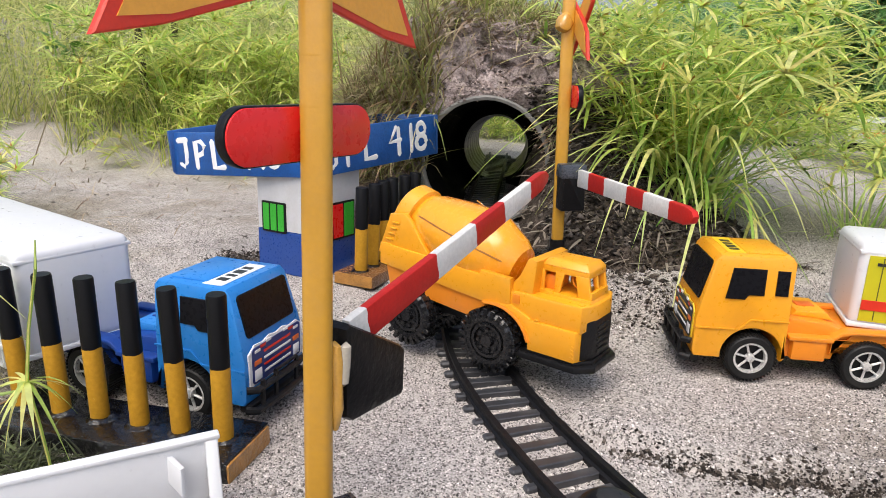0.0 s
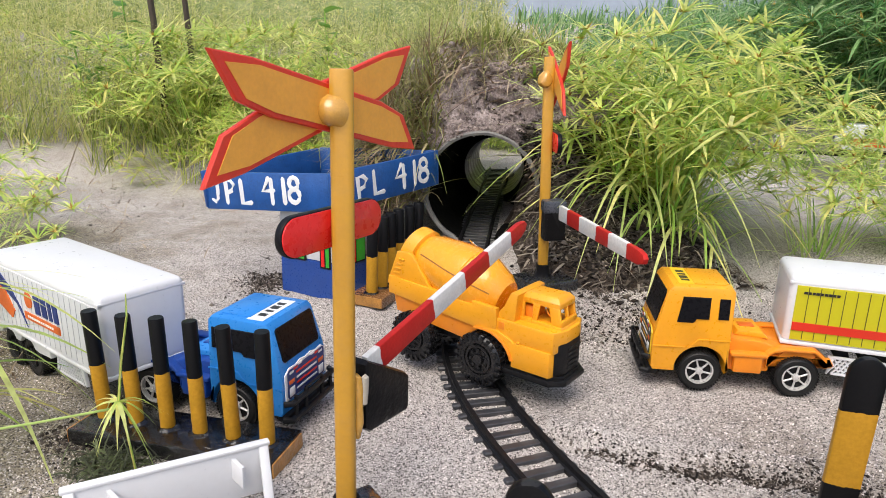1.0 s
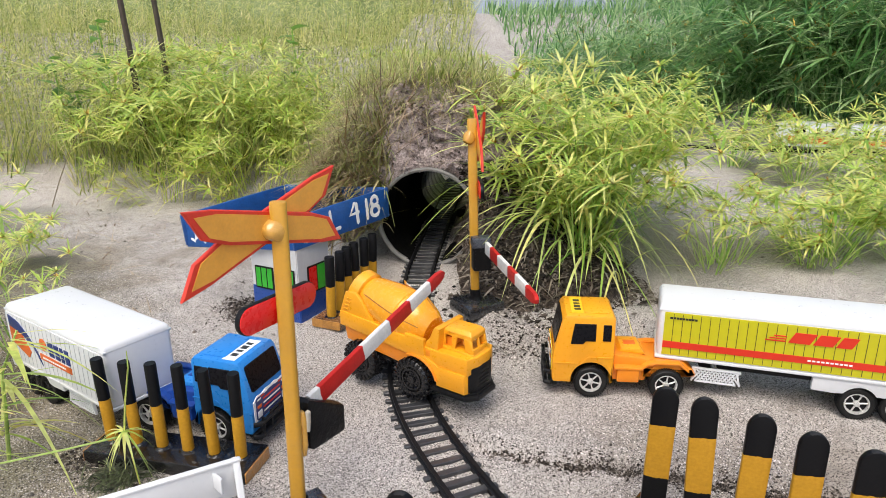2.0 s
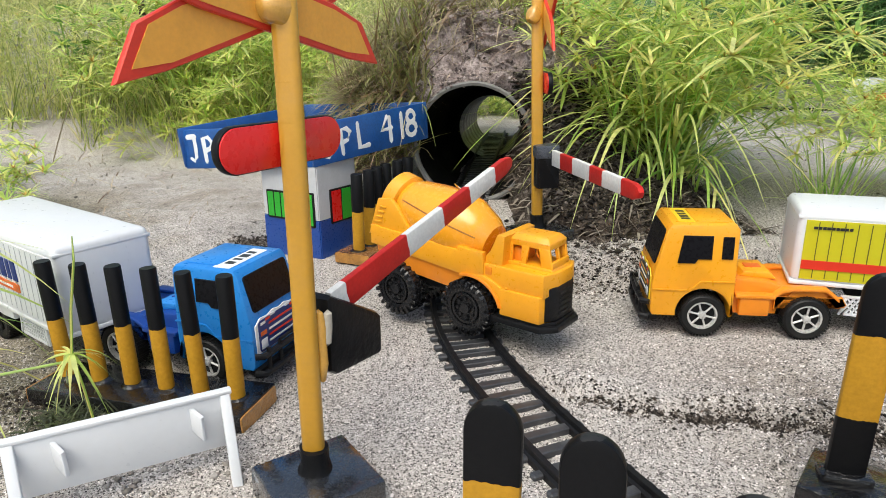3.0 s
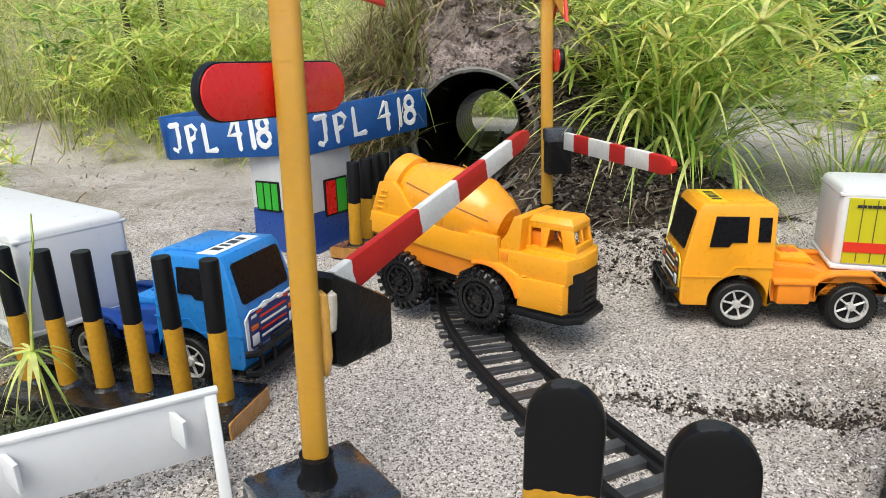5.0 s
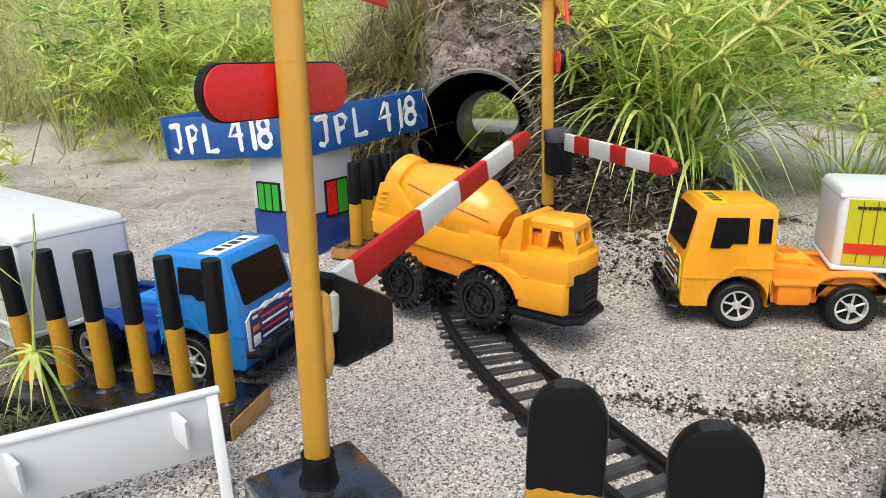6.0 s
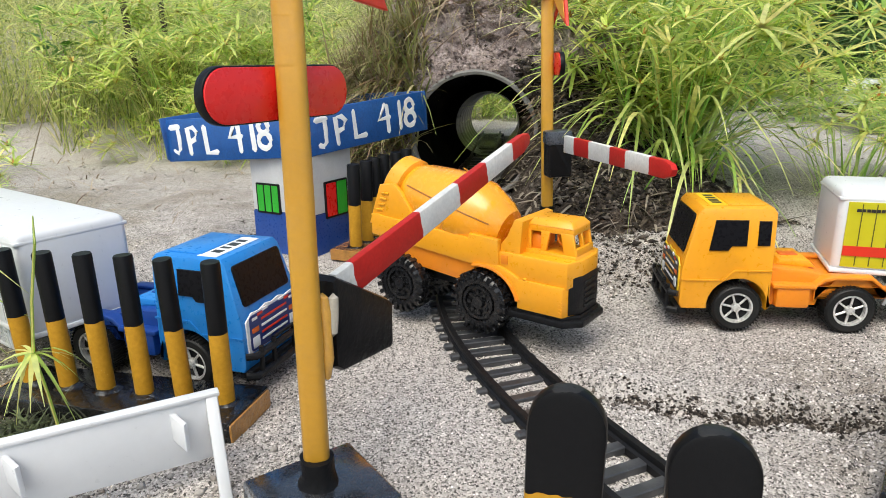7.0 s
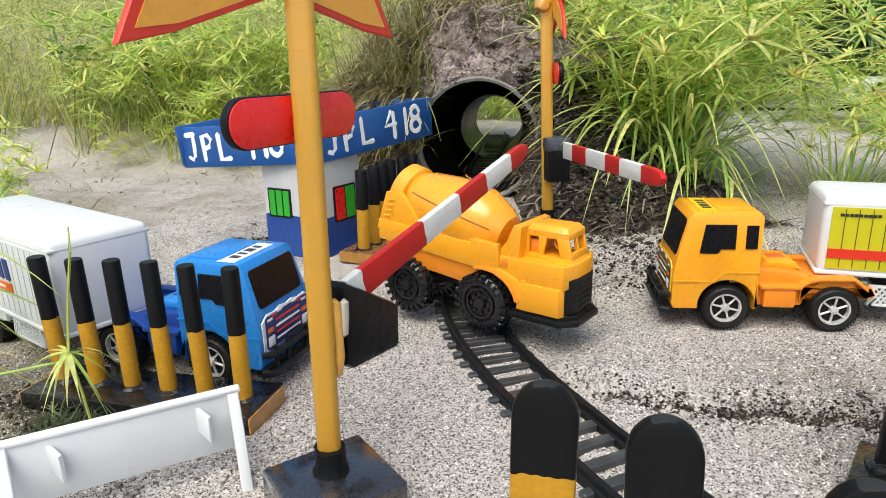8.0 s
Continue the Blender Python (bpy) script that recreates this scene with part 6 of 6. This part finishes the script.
def plant(name, meshes, m, label, group):
    ob = thing(name, m, label, "plant", group)
    tagged(part("stem_clump", meshes[0], None, ob), kind="stuff")
    tagged(part("crown", meshes[1], None, ob), kind="stuff")
    tagged(part("flower_tuft", meshes[2], None, ob), kind="stuff")
    return ob


SEDGE_BIG = sedge_meshes(1, 44, 0.30, 0.065, 0.60, 16, 0.074, 0.0041, (M_SEDGE, M_SEDGESTEM), 0.32)
SEDGE_MID = sedge_meshes(2, 30, 0.24, 0.045, 0.56, 16, 0.068, 0.0040, (M_SEDGE, M_SEDGESTEM), 0.38)
SEDGE_SMALL = sedge_meshes(3, 17, 0.165, 0.028, 0.40, 15, 0.046, 0.0030, (M_SEDGE, M_SEDGESTEM), 0.72)
SEDGE_DARK = sedge_meshes(4, 75, 0.62, 0.16, 0.5, 15, 0.17, 0.0064, (M_DARKSEDGE, M_DARKSEDGE), 0.25)
SEDGE_PALE = sedge_meshes(5, 46, 0.28, 0.13, 0.55, 16, 0.066, 0.0034, (M_MEADOW, M_MEADOW), 0.2)
LAB = "yellow-green umbrella sedge with starry leaves"
for mesh, x, y, k, rz in ((SEDGE_BIG, 0.295, 0.735, 0.82, 0), (SEDGE_MID, 0.312, 0.755, 0.82, 40), (SEDGE_MID, 0.272, 0.760, 0.75, 150), (SEDGE_BIG, 0.322, 0.815, 0.85, 200),
                          (SEDGE_BIG, 0.300, 0.800, 0.85, 100), (SEDGE_BIG, 0.375, 1.12, 1.2, 300), (SEDGE_BIG, 0.355, 1.06, 1.1, 20), (SEDGE_MID, 0.325, 0.90, 0.9, 310),
                          (SEDGE_BIG, 0.315, 0.87, 0.85, 50), (SEDGE_BIG, 0.335, 0.95, 1.0, 75), (SEDGE_MID, 0.275, 0.84, 0.75, 15)):
    z = float(np.maximum(bank_z(np.array([x]), np.array([y])), height(np.array([x]), np.array([y])))[0]) - 0.004
    plant("sedge_plant", mesh, pose(x, y, z, 0, 0, rz) @ Matrix.Scale(k, 4), LAB + " on the bank", "sedges on the mound")
for mesh, x, y, k, rz in ((SEDGE_SMALL, 0.520, 0.775, 0.95, 20), (SEDGE_SMALL, 0.552, 0.800, 1.05, 140), (SEDGE_MID, 0.690, 0.800, 0.75, 60), (SEDGE_MID, 0.755, 0.86, 0.90, 200),
                          (SEDGE_SMALL, 0.720, 0.800, 1.1, 250), (SEDGE_MID, 0.86, 0.80, 0.95, 10), (SEDGE_BIG, 0.95, 1.00, 0.8, 50), (SEDGE_MID, 1.10, 1.30, 1.0, 90), (SEDGE_MID, 1.26, 1.42, 1.1, 190), (SEDGE_BIG, 1.22, 1.22, 0.9, 290), (SEDGE_MID, 1.02, 1.42, 0.9, 30), (SEDGE_MID, 1.16, 1.62, 1.1, 120), (SEDGE_MID, 0.95, 1.66, 1.0, 240)):
    plant("sedge_plant", mesh, pose(x, y, ground_z(x, y) - 0.004, 0, 0, rz) @ Matrix.Scale(k, 4), LAB + " on the sand", "sedges on the sand")
r = random.Random(3)
for i in range(26):
    x, y = 0.70 + 0.155 * (i % 13) + r.uniform(-0.05, 0.05), 2.22 + 0.40 * (i // 13) + r.uniform(-0.10, 0.10)
    if 0.95 < x < 1.45 and y < 2.35:
        y += 0.12
    plant("sedge_thicket", SEDGE_DARK, pose(x, y, ground_z(x, y) - 0.02, 0, 0, r.uniform(0, 360)) @ Matrix.Scale(r.uniform(0.85, 1.3) * (1.0 if x > 1.4 else 0.52), 4), "dark green tall sedge behind the far track", "dark sedges")
SEDGE_BUSH = sedge_meshes(6, 78, 0.30, 0.14, 0.6, 18, 0.084, 0.0046, (M_SEDGE, M_SEDGESTEM), 0.25)
for x, y, k in ((-0.62, 1.68, 1.15), (-0.45, 1.66, 0.85), (-0.76, 1.84, 1.1), (-0.52, 1.90, 1.2), (-0.28, 1.72, 0.65), (-0.66, 1.98, 1.2), (0.16, 2.05, 0.6), (0.26, 1.95, 0.55), (0.32, 2.2, 0.8), (0.06, 2.3, 0.8)):
    plant("bush_weed", SEDGE_BUSH, pose(x, y, ground_z(x, y) - 0.01, 0, 0, 200 * x) @ Matrix.Scale(k, 4), "bright yellow-green feathery bush at the sand's edge", "bright bushes")
for i in range(46):
    x, y = -1.85 + 0.175 * (i % 14) + r.uniform(-0.09, 0.09), 1.60 + 0.34 * (i // 14) + r.uniform(-0.12, 0.12)
    if x > 0.15 or (x > -0.14 and y < 2.3) or (x < -0.78 and y < 2.1) or (x < -0.62 and i % 3):
        continue
    plant("meadow_weed", SEDGE_PALE, pose(x, y, ground_z(x, y) - 0.02, 0, 0, r.uniform(0, 360)) @ Matrix.Scale(r.uniform(0.6, 1.15), 4), "pale yellow-green feathery weed on the bank", "meadow weeds")
# sparse weeds in the near left corner
for mesh, x, y, z, k, rz in ((SEDGE_SMALL, -0.47, 0.60, 0, 0.9, 30), (SEDGE_SMALL, -0.62, 0.74, 0, 1.2, 190), (SEDGE_MID, -0.84, 1.02, 0, 0.7, 75), (SEDGE_SMALL, -0.56, 0.42, 0, 1.1, 300), (SEDGE_SMALL, -0.405, 0.300, 0, 0.85, 120), (SEDGE_SMALL, -0.455, 0.40, 0, 0.8, 20), (SEDGE_MID, -0.70, 0.92, 0, 0.7, 220), (SEDGE_MID, -0.95, 1.22, 0, 0.9, 130)):
    plant("sedge_plant", mesh, pose(x, y, ground_z(x, y) - 0.004, 0, 0, rz) @ Matrix.Scale(k, 4), LAB + " at the edge of the sand", "sedges at the edge")


def meadow():
    """Thin grass and small leaves that cover the banks, in one mesh."""
    r = np.random.RandomState(21)
    sets = []
    n = 9000
    y = 1.50 + 4.8 * r.uniform(0, 1, n) ** 1.7
    x = r.uniform(-1.0, 0.12, n) * (0.6 + y * 0.62)
    y = y + 0.10 * np.sin(9 * x) * np.sin(23 * x + 1) + 0.05
    x = np.where((x > -0.05) & (y < 2.5), x - 0.6, x)
    root = np.stack([x, y, height(x, y) - 0.01], -1)
    dr = np.stack([r.normal(0, 0.35, n), r.normal(0, 0.35, n), np.ones(n)], -1)
    sets.append(blades(root, dr, r.uniform(0.08, 0.34, n) * (0.6 + 0.18 * y), 0.0022 + 0.0011 * y * r.uniform(0.4, 1, n), r.uniform(0.05, 0.5, n), 3))
    n = 34000
    y = 1.55 + 4.6 * r.uniform(0, 1, n) ** 1.6
    x = r.uniform(-1.0, 0.12, n) * (0.6 + y * 0.62)
    lift = r.uniform(0.02, 0.36, n) * (0.5 + 0.2 * y)
    root = np.stack([x, y, height(x, y) + lift], -1)
    a = r.uniform(0, 6.283, n)
    dr = np.stack([np.cos(a), np.sin(a), r.uniform(-0.3, 0.8, n)], -1)
    sets.append(blades(root, dr, r.uniform(0.015, 0.045, n) * (0.5 + 0.25 * y), 0.003 + 0.0014 * y * r.uniform(0.4, 1, n), r.uniform(0, 0.5, n), 2))
    v, f = stack(sets)
    ob = new("meadow_grass", quads_mesh("meadow_grass", v, f, M_PALE))
    tagged(ob, "pale yellow-green grass and small weeds covering the bank", "grass", kind="stuff")
    # greener grass behind the right-hand sand and over the mound's back
    n = 9000
    y = 2.15 + 3.2 * r.uniform(0, 1, n) ** 1.4
    x = 0.55 + r.uniform(0, 1.0, n) * (0.9 + 0.75 * y)
    root = np.stack([x, y, height(x, y) - 0.01], -1)
    dr = np.stack([r.normal(0, 0.4, n), r.normal(0, 0.4, n), np.ones(n)], -1)
    v, f = blades(root, dr, np.where(x > 1.5, 1.0, 0.45) * r.uniform(0.15, 0.50, n), 0.004 + 0.0022 * y * r.uniform(0.4, 1, n), r.uniform(0.1, 0.6, n), 3)
    ob = new("dark_grass", quads_mesh("dark_grass", v, f, M_DARKSEDGE))
    tagged(ob, "dark green tall grass behind the far sand", "grass", kind="stuff")


meadow()


def dry_stems():
    """Long pale grass stems arching over the meadow, and thin ones over the sand."""
    r = np.random.RandomState(41)
    n = 90
    y = r.uniform(1.35, 2.2, n)
    x = r.uniform(-1.3, 0.0, n)
    a = r.uniform(0, 6.283, n)
    dr = np.stack([np.cos(a) * 0.8, np.sin(a) * 0.4, r.uniform(0.5, 1.3, n)], -1)
    sets = [blades(np.stack([x, y, height(x, y)], -1), dr, r.uniform(0.15, 0.5, n), r.uniform(0.0018, 0.0032, n), r.uniform(0.2, 0.8, n), 8, 1.0)]
    n = 60
    x, y = r.uniform(-0.55, -0.12, n), r.uniform(0.80, 1.45, n)
    a = r.uniform(0, 6.283, n)
    dr = np.stack([np.cos(a), np.sin(a), r.uniform(0.05, 0.9, n)], -1)
    sets.append(blades(np.stack([x, y, height(x, y)], -1), dr, r.uniform(0.03, 0.13, n), r.uniform(0.0010, 0.0016, n), r.uniform(0.2, 0.7, n), 6, 1.0))
    n = 900
    x, y = r.uniform(-1.0, -0.34, n), r.uniform(0.30, 1.45, n)
    keep = r.uniform(0, 1, n) < 0.25 + 0.75 * (ripples(x, y, 0.5, 1.0, 2) > 0.2)
    x, y = x[keep], y[keep]
    n = len(x)
    a = r.uniform(0, 6.283, n)
    dr = np.stack([np.cos(a), np.sin(a), r.uniform(0.1, 1.4, n)], -1)
    sets.append(blades(np.stack([x, y, height(x, y)], -1), dr, r.uniform(0.012, 0.06, n), r.uniform(0.0009, 0.0020, n), r.uniform(0.2, 0.9, n), 4, 1.0))
    v, f = stack(sets)
    tagged(new("dry_stems", quads_mesh("dry_stems", v, f, M_STRAW)), "long pale dry grass stems arching over the weeds", "grass", kind="stuff")


dry_stems()


def mound_cover():
    """Dry straw and dead roots lying on the mound, with living grass on its top."""
    r = np.random.RandomState(31)
    top = np.array([v[:] for v in MOUND_VERTS])
    pick = top[(top[:, 2] > 0.20) & (top[:, 1] < 1.25)]
    n = 2600
    root = pick[r.randint(0, len(pick), n)] + r.normal(0, 0.008, (n, 3))
    keep = r.uniform(0, 1, n) < np.clip((root[:, 2] - 0.235) / 0.06, 0.04, 1)
    root = root[keep]
    n = len(root)
    a = r.uniform(0, 6.283, n)
    dr = np.stack([np.cos(a), np.sin(a) - 0.4, r.uniform(-0.25, 0.45, n)], -1)
    v, f = blades(root + np.array([0, 0, 0.004]), dr, r.uniform(0.025, 0.095, n), r.uniform(0.0010, 0.0028, n), r.uniform(0.05, 0.5, n), 3)
    side = top[(top[:, 0] < -0.045) & (top[:, 1] < 1.15) & (top[:, 2] > 0.03)]
    n2 = 1100
    root = side[r.randint(0, len(side), n2)]
    dr = np.stack([r.normal(-0.3, 0.4, n2), r.normal(-0.4, 0.4, n2), r.uniform(0.1, 1.2, n2)], -1)
    v2, f2 = blades(root, dr, r.uniform(0.03, 0.11, n2), r.uniform(0.0012, 0.0030, n2), r.uniform(0.1, 0.7, n2), 3)
    front = top[(top[:, 1] < 0.95) & (top[:, 0] > 0.13) & (top[:, 2] < 0.16) & (top[:, 2] > 0.0)]
    n3 = 900
    root = front[r.randint(0, len(front), n3)] + np.array([0, -0.006, 0.002])
    a = r.uniform(0, 6.283, n3)
    dr = np.stack([np.cos(a), np.sin(a) * 0.3 - 0.4, r.uniform(-0.5, 0.4, n3)], -1)
    v3, f3 = blades(root, dr, r.uniform(0.008, 0.032, n3), r.uniform(0.0010, 0.0032, n3), r.uniform(0.1, 0.6, n3), 3)
    v, f = stack([(v, f), (v2, f2), (v3, f3)])
    ob = new("dry_straw", quads_mesh("dry_straw", v, f, M_STRAW))
    tagged(ob, "dry brown straw and dead roots lying over the mound", "straw", kind="stuff")
    flank = top[(top[:, 0] < 0.005) & (top[:, 1] < 1.3) & (top[:, 2] > 0.06)]
    n = 3000
    root = flank[r.randint(0, len(flank), n)] + r.normal(0, 0.006, (n, 3))
    dr = np.stack([r.normal(-0.45, 0.45, n), r.normal(-0.35, 0.45, n), r.uniform(0.2, 1.3, n)], -1)
    v, f = blades(root, dr, r.uniform(0.03, 0.12, n), r.uniform(0.0014, 0.0032, n), r.uniform(0.1, 0.8, n), 4)
    ob = new("flank_grass", quads_mesh("flank_grass", v, f, M_DRYGRASS))
    tagged(ob, "half-dry brown and olive grass on the side of the mound", "grass", kind="stuff")
    crest = top[(top[:, 2] > 0.245) & (top[:, 1] > 0.90) & (top[:, 1] < 1.2)]
    n = 1500
    root = crest[r.randint(0, len(crest), n)] + r.normal(0, 0.006, (n, 3))
    dr = np.stack([r.normal(0.1, 0.6, n), r.normal(-0.5, 0.4, n), r.uniform(0.0, 0.9, n)], -1)
    v, f = blades(root, dr, r.uniform(0.03, 0.10, n), r.uniform(0.0012, 0.0028, n), r.uniform(0.3, 1.0, n), 4)
    ob = new("crest_grass", quads_mesh("crest_grass", v, f, M_DRYGRASS))
    tagged(ob, "half-dry grass hanging over the top of the mound", "grass", kind="stuff")
    pick = top[(top[:, 2] > 0.23) & (top[:, 1] > 0.97)]
    n = 2600
    root = pick[r.randint(0, len(pick), n)] + r.normal(0, 0.01, (n, 3))
    dr = np.stack([r.normal(0, 0.5, n), r.normal(-0.1, 0.5, n), np.ones(n)], -1)
    v, f = blades(root, dr, r.uniform(0.03, 0.12, n), r.uniform(0.0016, 0.0034, n), r.uniform(0.2, 0.9, n), 4)
    ob = new("mound_grass", quads_mesh("mound_grass", v, f, M_PALE))
    tagged(ob, "yellow-green grass growing over the top of the mound", "grass", kind="stuff")


mound_cover()


def arching_leaves():
    """Long narrow leaves that arch out of the clump on the bank."""
    r = np.random.RandomState(77)
    n = 140
    x, y = r.normal(0.295, 0.026, n), r.normal(0.755, 0.035, n)
    root = np.stack([x, y, np.maximum(bank_z(x, y), height(x, y)) - 0.003], -1)
    a = r.uniform(0, 6.283, n)
    out = r.uniform(0.35, 1.3, n)
    dr = np.stack([np.cos(a) * out, np.sin(a) * out - 0.15, np.ones(n)], -1)
    v, f = blades(root, dr, r.uniform(0.16, 0.36, n), r.uniform(0.0026, 0.0050, n), r.uniform(0.35, 1.0, n), 10, 0.8, 5.0)
    tagged(new("long_leaves", quads_mesh("long_leaves", v, f, M_SEDGE)), "long narrow green leaves arching out of the sedge clump", "grass", kind="stuff")


arching_leaves()


def bank_litter():
    """Dead leaf bits, roots and twigs strewn over the dark bank."""
    r = np.random.RandomState(61)
    n = 3200
    x, y = r.uniform(0.115, 0.39, n), r.uniform(0.61, 0.86, n)
    a = r.uniform(0, 6.283, n)
    root = np.stack([x, y, np.maximum(bank_z(x, y), height(x, y)) + 0.002], -1)
    dr = np.stack([np.cos(a), np.sin(a), r.uniform(-0.35, 0.45, n)], -1)
    v, f = blades(root, dr, 0.005 + 0.030 * r.uniform(0, 1, n) ** 2, r.uniform(0.0008, 0.0034, n), r.uniform(0, 0.5, n), 3, 0.8, 5.0)
    tagged(new("leaf_litter", quads_mesh("leaf_litter", v, f, M_DEAD)), "dead leaf bits and twigs strewn over the dark bank", "leaf litter", kind="stuff")


bank_litter()


def near_weed():
    """A bent stalk with one leaf whorl in front of the striped posts, and a few long leaves beside it."""
    ob = thing("foreground_weed", pose(-0.200, 0.305, ground_z(-0.212, 0.305)), "thin green weed stalk with one leaf whorl", "plant")
    part("stalk", tube([(0.004, 0.0, -0.004), (0.002, -0.002, 0.03), (0.0, -0.004, 0.055), (0.006, -0.006, 0.085), (0.012, -0.004, 0.115), (0.010, 0.002, 0.128)], [0.0009, 0.0009, 0.0009, 0.0008, 0.0007, 0.0004], 6), M_SEDGE, ob)
    r = np.random.RandomState(8)
    n = 24
    a = np.arange(n) * 2.4
    dr = np.stack([np.cos(a), np.sin(a) * 0.7, r.uniform(-0.8, 0.6, n)], -1)
    v, f = blades(np.tile(np.array([[0.0, -0.004, 0.055]]), (n, 1)), dr, r.uniform(0.012, 0.036, n), r.uniform(0.0014, 0.0034, n), r.uniform(0.2, 1.0, n), 5)
    part("leaf_whorl", quads_mesh("leaf_whorl", v, f, M_SEDGE), None, ob)
    n = 380
    root = np.stack([r.normal(-0.016, 0.013, n), r.normal(0.008, 0.011, n), np.zeros(n)], -1)
    dr = np.stack([r.normal(0, 0.9, n), r.normal(0, 0.9, n), r.uniform(0.3, 1.0, n)], -1)
    v, f = blades(root, dr, r.uniform(0.008, 0.032, n), r.uniform(0.0008, 0.0018, n), r.uniform(0.2, 0.8, n), 3)
    tagged(part("low_leaves", quads_mesh("low_leaves", v, f, M_LITTER), None, ob), kind="stuff")
    tall = thing("foreground_weed", pose(-0.345, 0.255, ground_z(-0.345, 0.255)), "broad-leaved green weed at the edge of the sand", "plant")
    part("stalk", tube([(0, 0, -0.004), (0.004, 0, 0.03), (0.003, 0, 0.07), (-0.004, 0, 0.12)], [0.002, 0.0018, 0.0016, 0.001], 7), M_SEDGESTEM, tall)
    part("runner", tube([(-0.03, 0.0, 0.040), (0.04, 0.018, 0.046), (0.10, 0.035, 0.050), (0.145, 0.048, 0.054)], 0.0009, 6), M_SEDGESTEM, tall, "long thin green stalk leaning sideways")
    n = 16
    a = r.uniform(0, 6.283, n)
    dr = np.stack([np.cos(a) + 0.2, np.sin(a), r.uniform(-0.1, 0.8, n)], -1)
    v, f = blades(np.stack([np.zeros(n), np.zeros(n), r.uniform(0.05, 0.12, n)], -1), dr, r.uniform(0.04, 0.10, n), r.uniform(0.003, 0.007, n), r.uniform(0.1, 0.6, n), 4)
    part("long_leaves", quads_mesh("long_leaves", v, f, M_SEDGE), None, tall)
    low = thing("foreground_weed", pose(-0.335, 0.345, ground_z(-0.335, 0.345)), "leafy green weed hanging over the sand's edge", "plant")
    part("stalk", tube([(0, 0, -0.004), (0.006, 0, 0.04), (0.012, 0, 0.09), (0.03, 0.005, 0.13)], [0.002, 0.0018, 0.0015, 0.001], 7), M_SEDGESTEM, low)
    n = 30
    a = r.uniform(0, 6.283, n)
    dr = np.stack([np.cos(a) + 0.35, np.sin(a) * 0.7, r.uniform(-0.2, 0.7, n)], -1)
    k = r.uniform(0.2, 1, n)
    v, f = blades(np.stack([0.03 * k ** 2, np.zeros(n), 0.13 * k], -1), dr, r.uniform(0.04, 0.105, n), r.uniform(0.003, 0.0075, n), r.uniform(0.2, 0.9, n), 6, 0.8, 3.0)
    part("long_leaves", quads_mesh("long_leaves", v, f, M_SEDGE), None, low)


near_weed()
# dark stakes and a few broad leaves in the meadow
for x, y, h in ((-0.735, 1.72, 0.62), (-0.72, 1.92, 0.62)):
    st = thing("stake", pose(x, y, ground_z(x, y), 2, -2, 0), "thin dark wooden stake standing in the weeds", "stake", "stakes")
    part("shaft", tube([(0, 0, -0.02), (0.004, 0, h * 0.5), (0.0, 0.004, h)], [0.009, 0.008, 0.007], 8), M_TWIG, st)
lv = np.random.RandomState(4)
for x, y, z in ((-0.98, 1.75, 0.34), (-0.90, 1.70, 0.25), (-0.33, 1.9, 0.42), (-0.86, 1.80, 0.44)):
    lf = thing("broad_leaf_weed", pose(x, y, ground_z(x, y)), "weed with broad oval green leaves", "plant", "broad-leaved weeds")
    part("stalk", tube([(0, 0, -0.01), (0.01, 0, z * 0.5), (0, 0, z - ground_z(x, y))], 0.0022, 6), M_SEDGESTEM, lf)
    n = 7
    a = np.arange(n) * 2.4
    v, f = blades(np.stack([np.zeros(n), np.zeros(n), (z - ground_z(x, y)) * (1 - 0.06 * np.arange(n))], -1), np.stack([np.cos(a), np.sin(a), lv.uniform(-0.1, 0.6, n)], -1), lv.uniform(0.05, 0.08, n), lv.uniform(0.03, 0.045, n), lv.uniform(0.1, 0.5, n), 5)
    part("leaves", quads_mesh("leaves", v, f, M_BROAD), None, lf)


# ---- distance ----
def far_bank(name, x0, x1, y, z1, material, label, seed):
    """A far strip behind everything, uneven along its top; its haze is only in the colour."""
    nx2 = 60
    vs, fs = [], []
    for i in range(nx2 + 1):
        x = x0 + (x1 - x0) * i / nx2
        top = z1 * (1 + 0.12 * noise.noise(Vector((x * 0.8, seed, 0))))
        vs += [(x, y, -0.5), (x, y + 0.3, top), (x, y + 1.2, top), (x, y + 1.5, -0.5)]
    for i in range(nx2):
        for k in range(3):
            a = 4 * i + k
            fs.append((a, a + 4, a + 5, a + 1))
    return tagged(new(name, raw_mesh(name, vs, fs, material)), label, "backdrop", kind="structure")


far_bank("backdrop", -14, 14, 8.5, 3.2, M_HEDGE, "hazy green far hedge behind the weeds", 2.0)
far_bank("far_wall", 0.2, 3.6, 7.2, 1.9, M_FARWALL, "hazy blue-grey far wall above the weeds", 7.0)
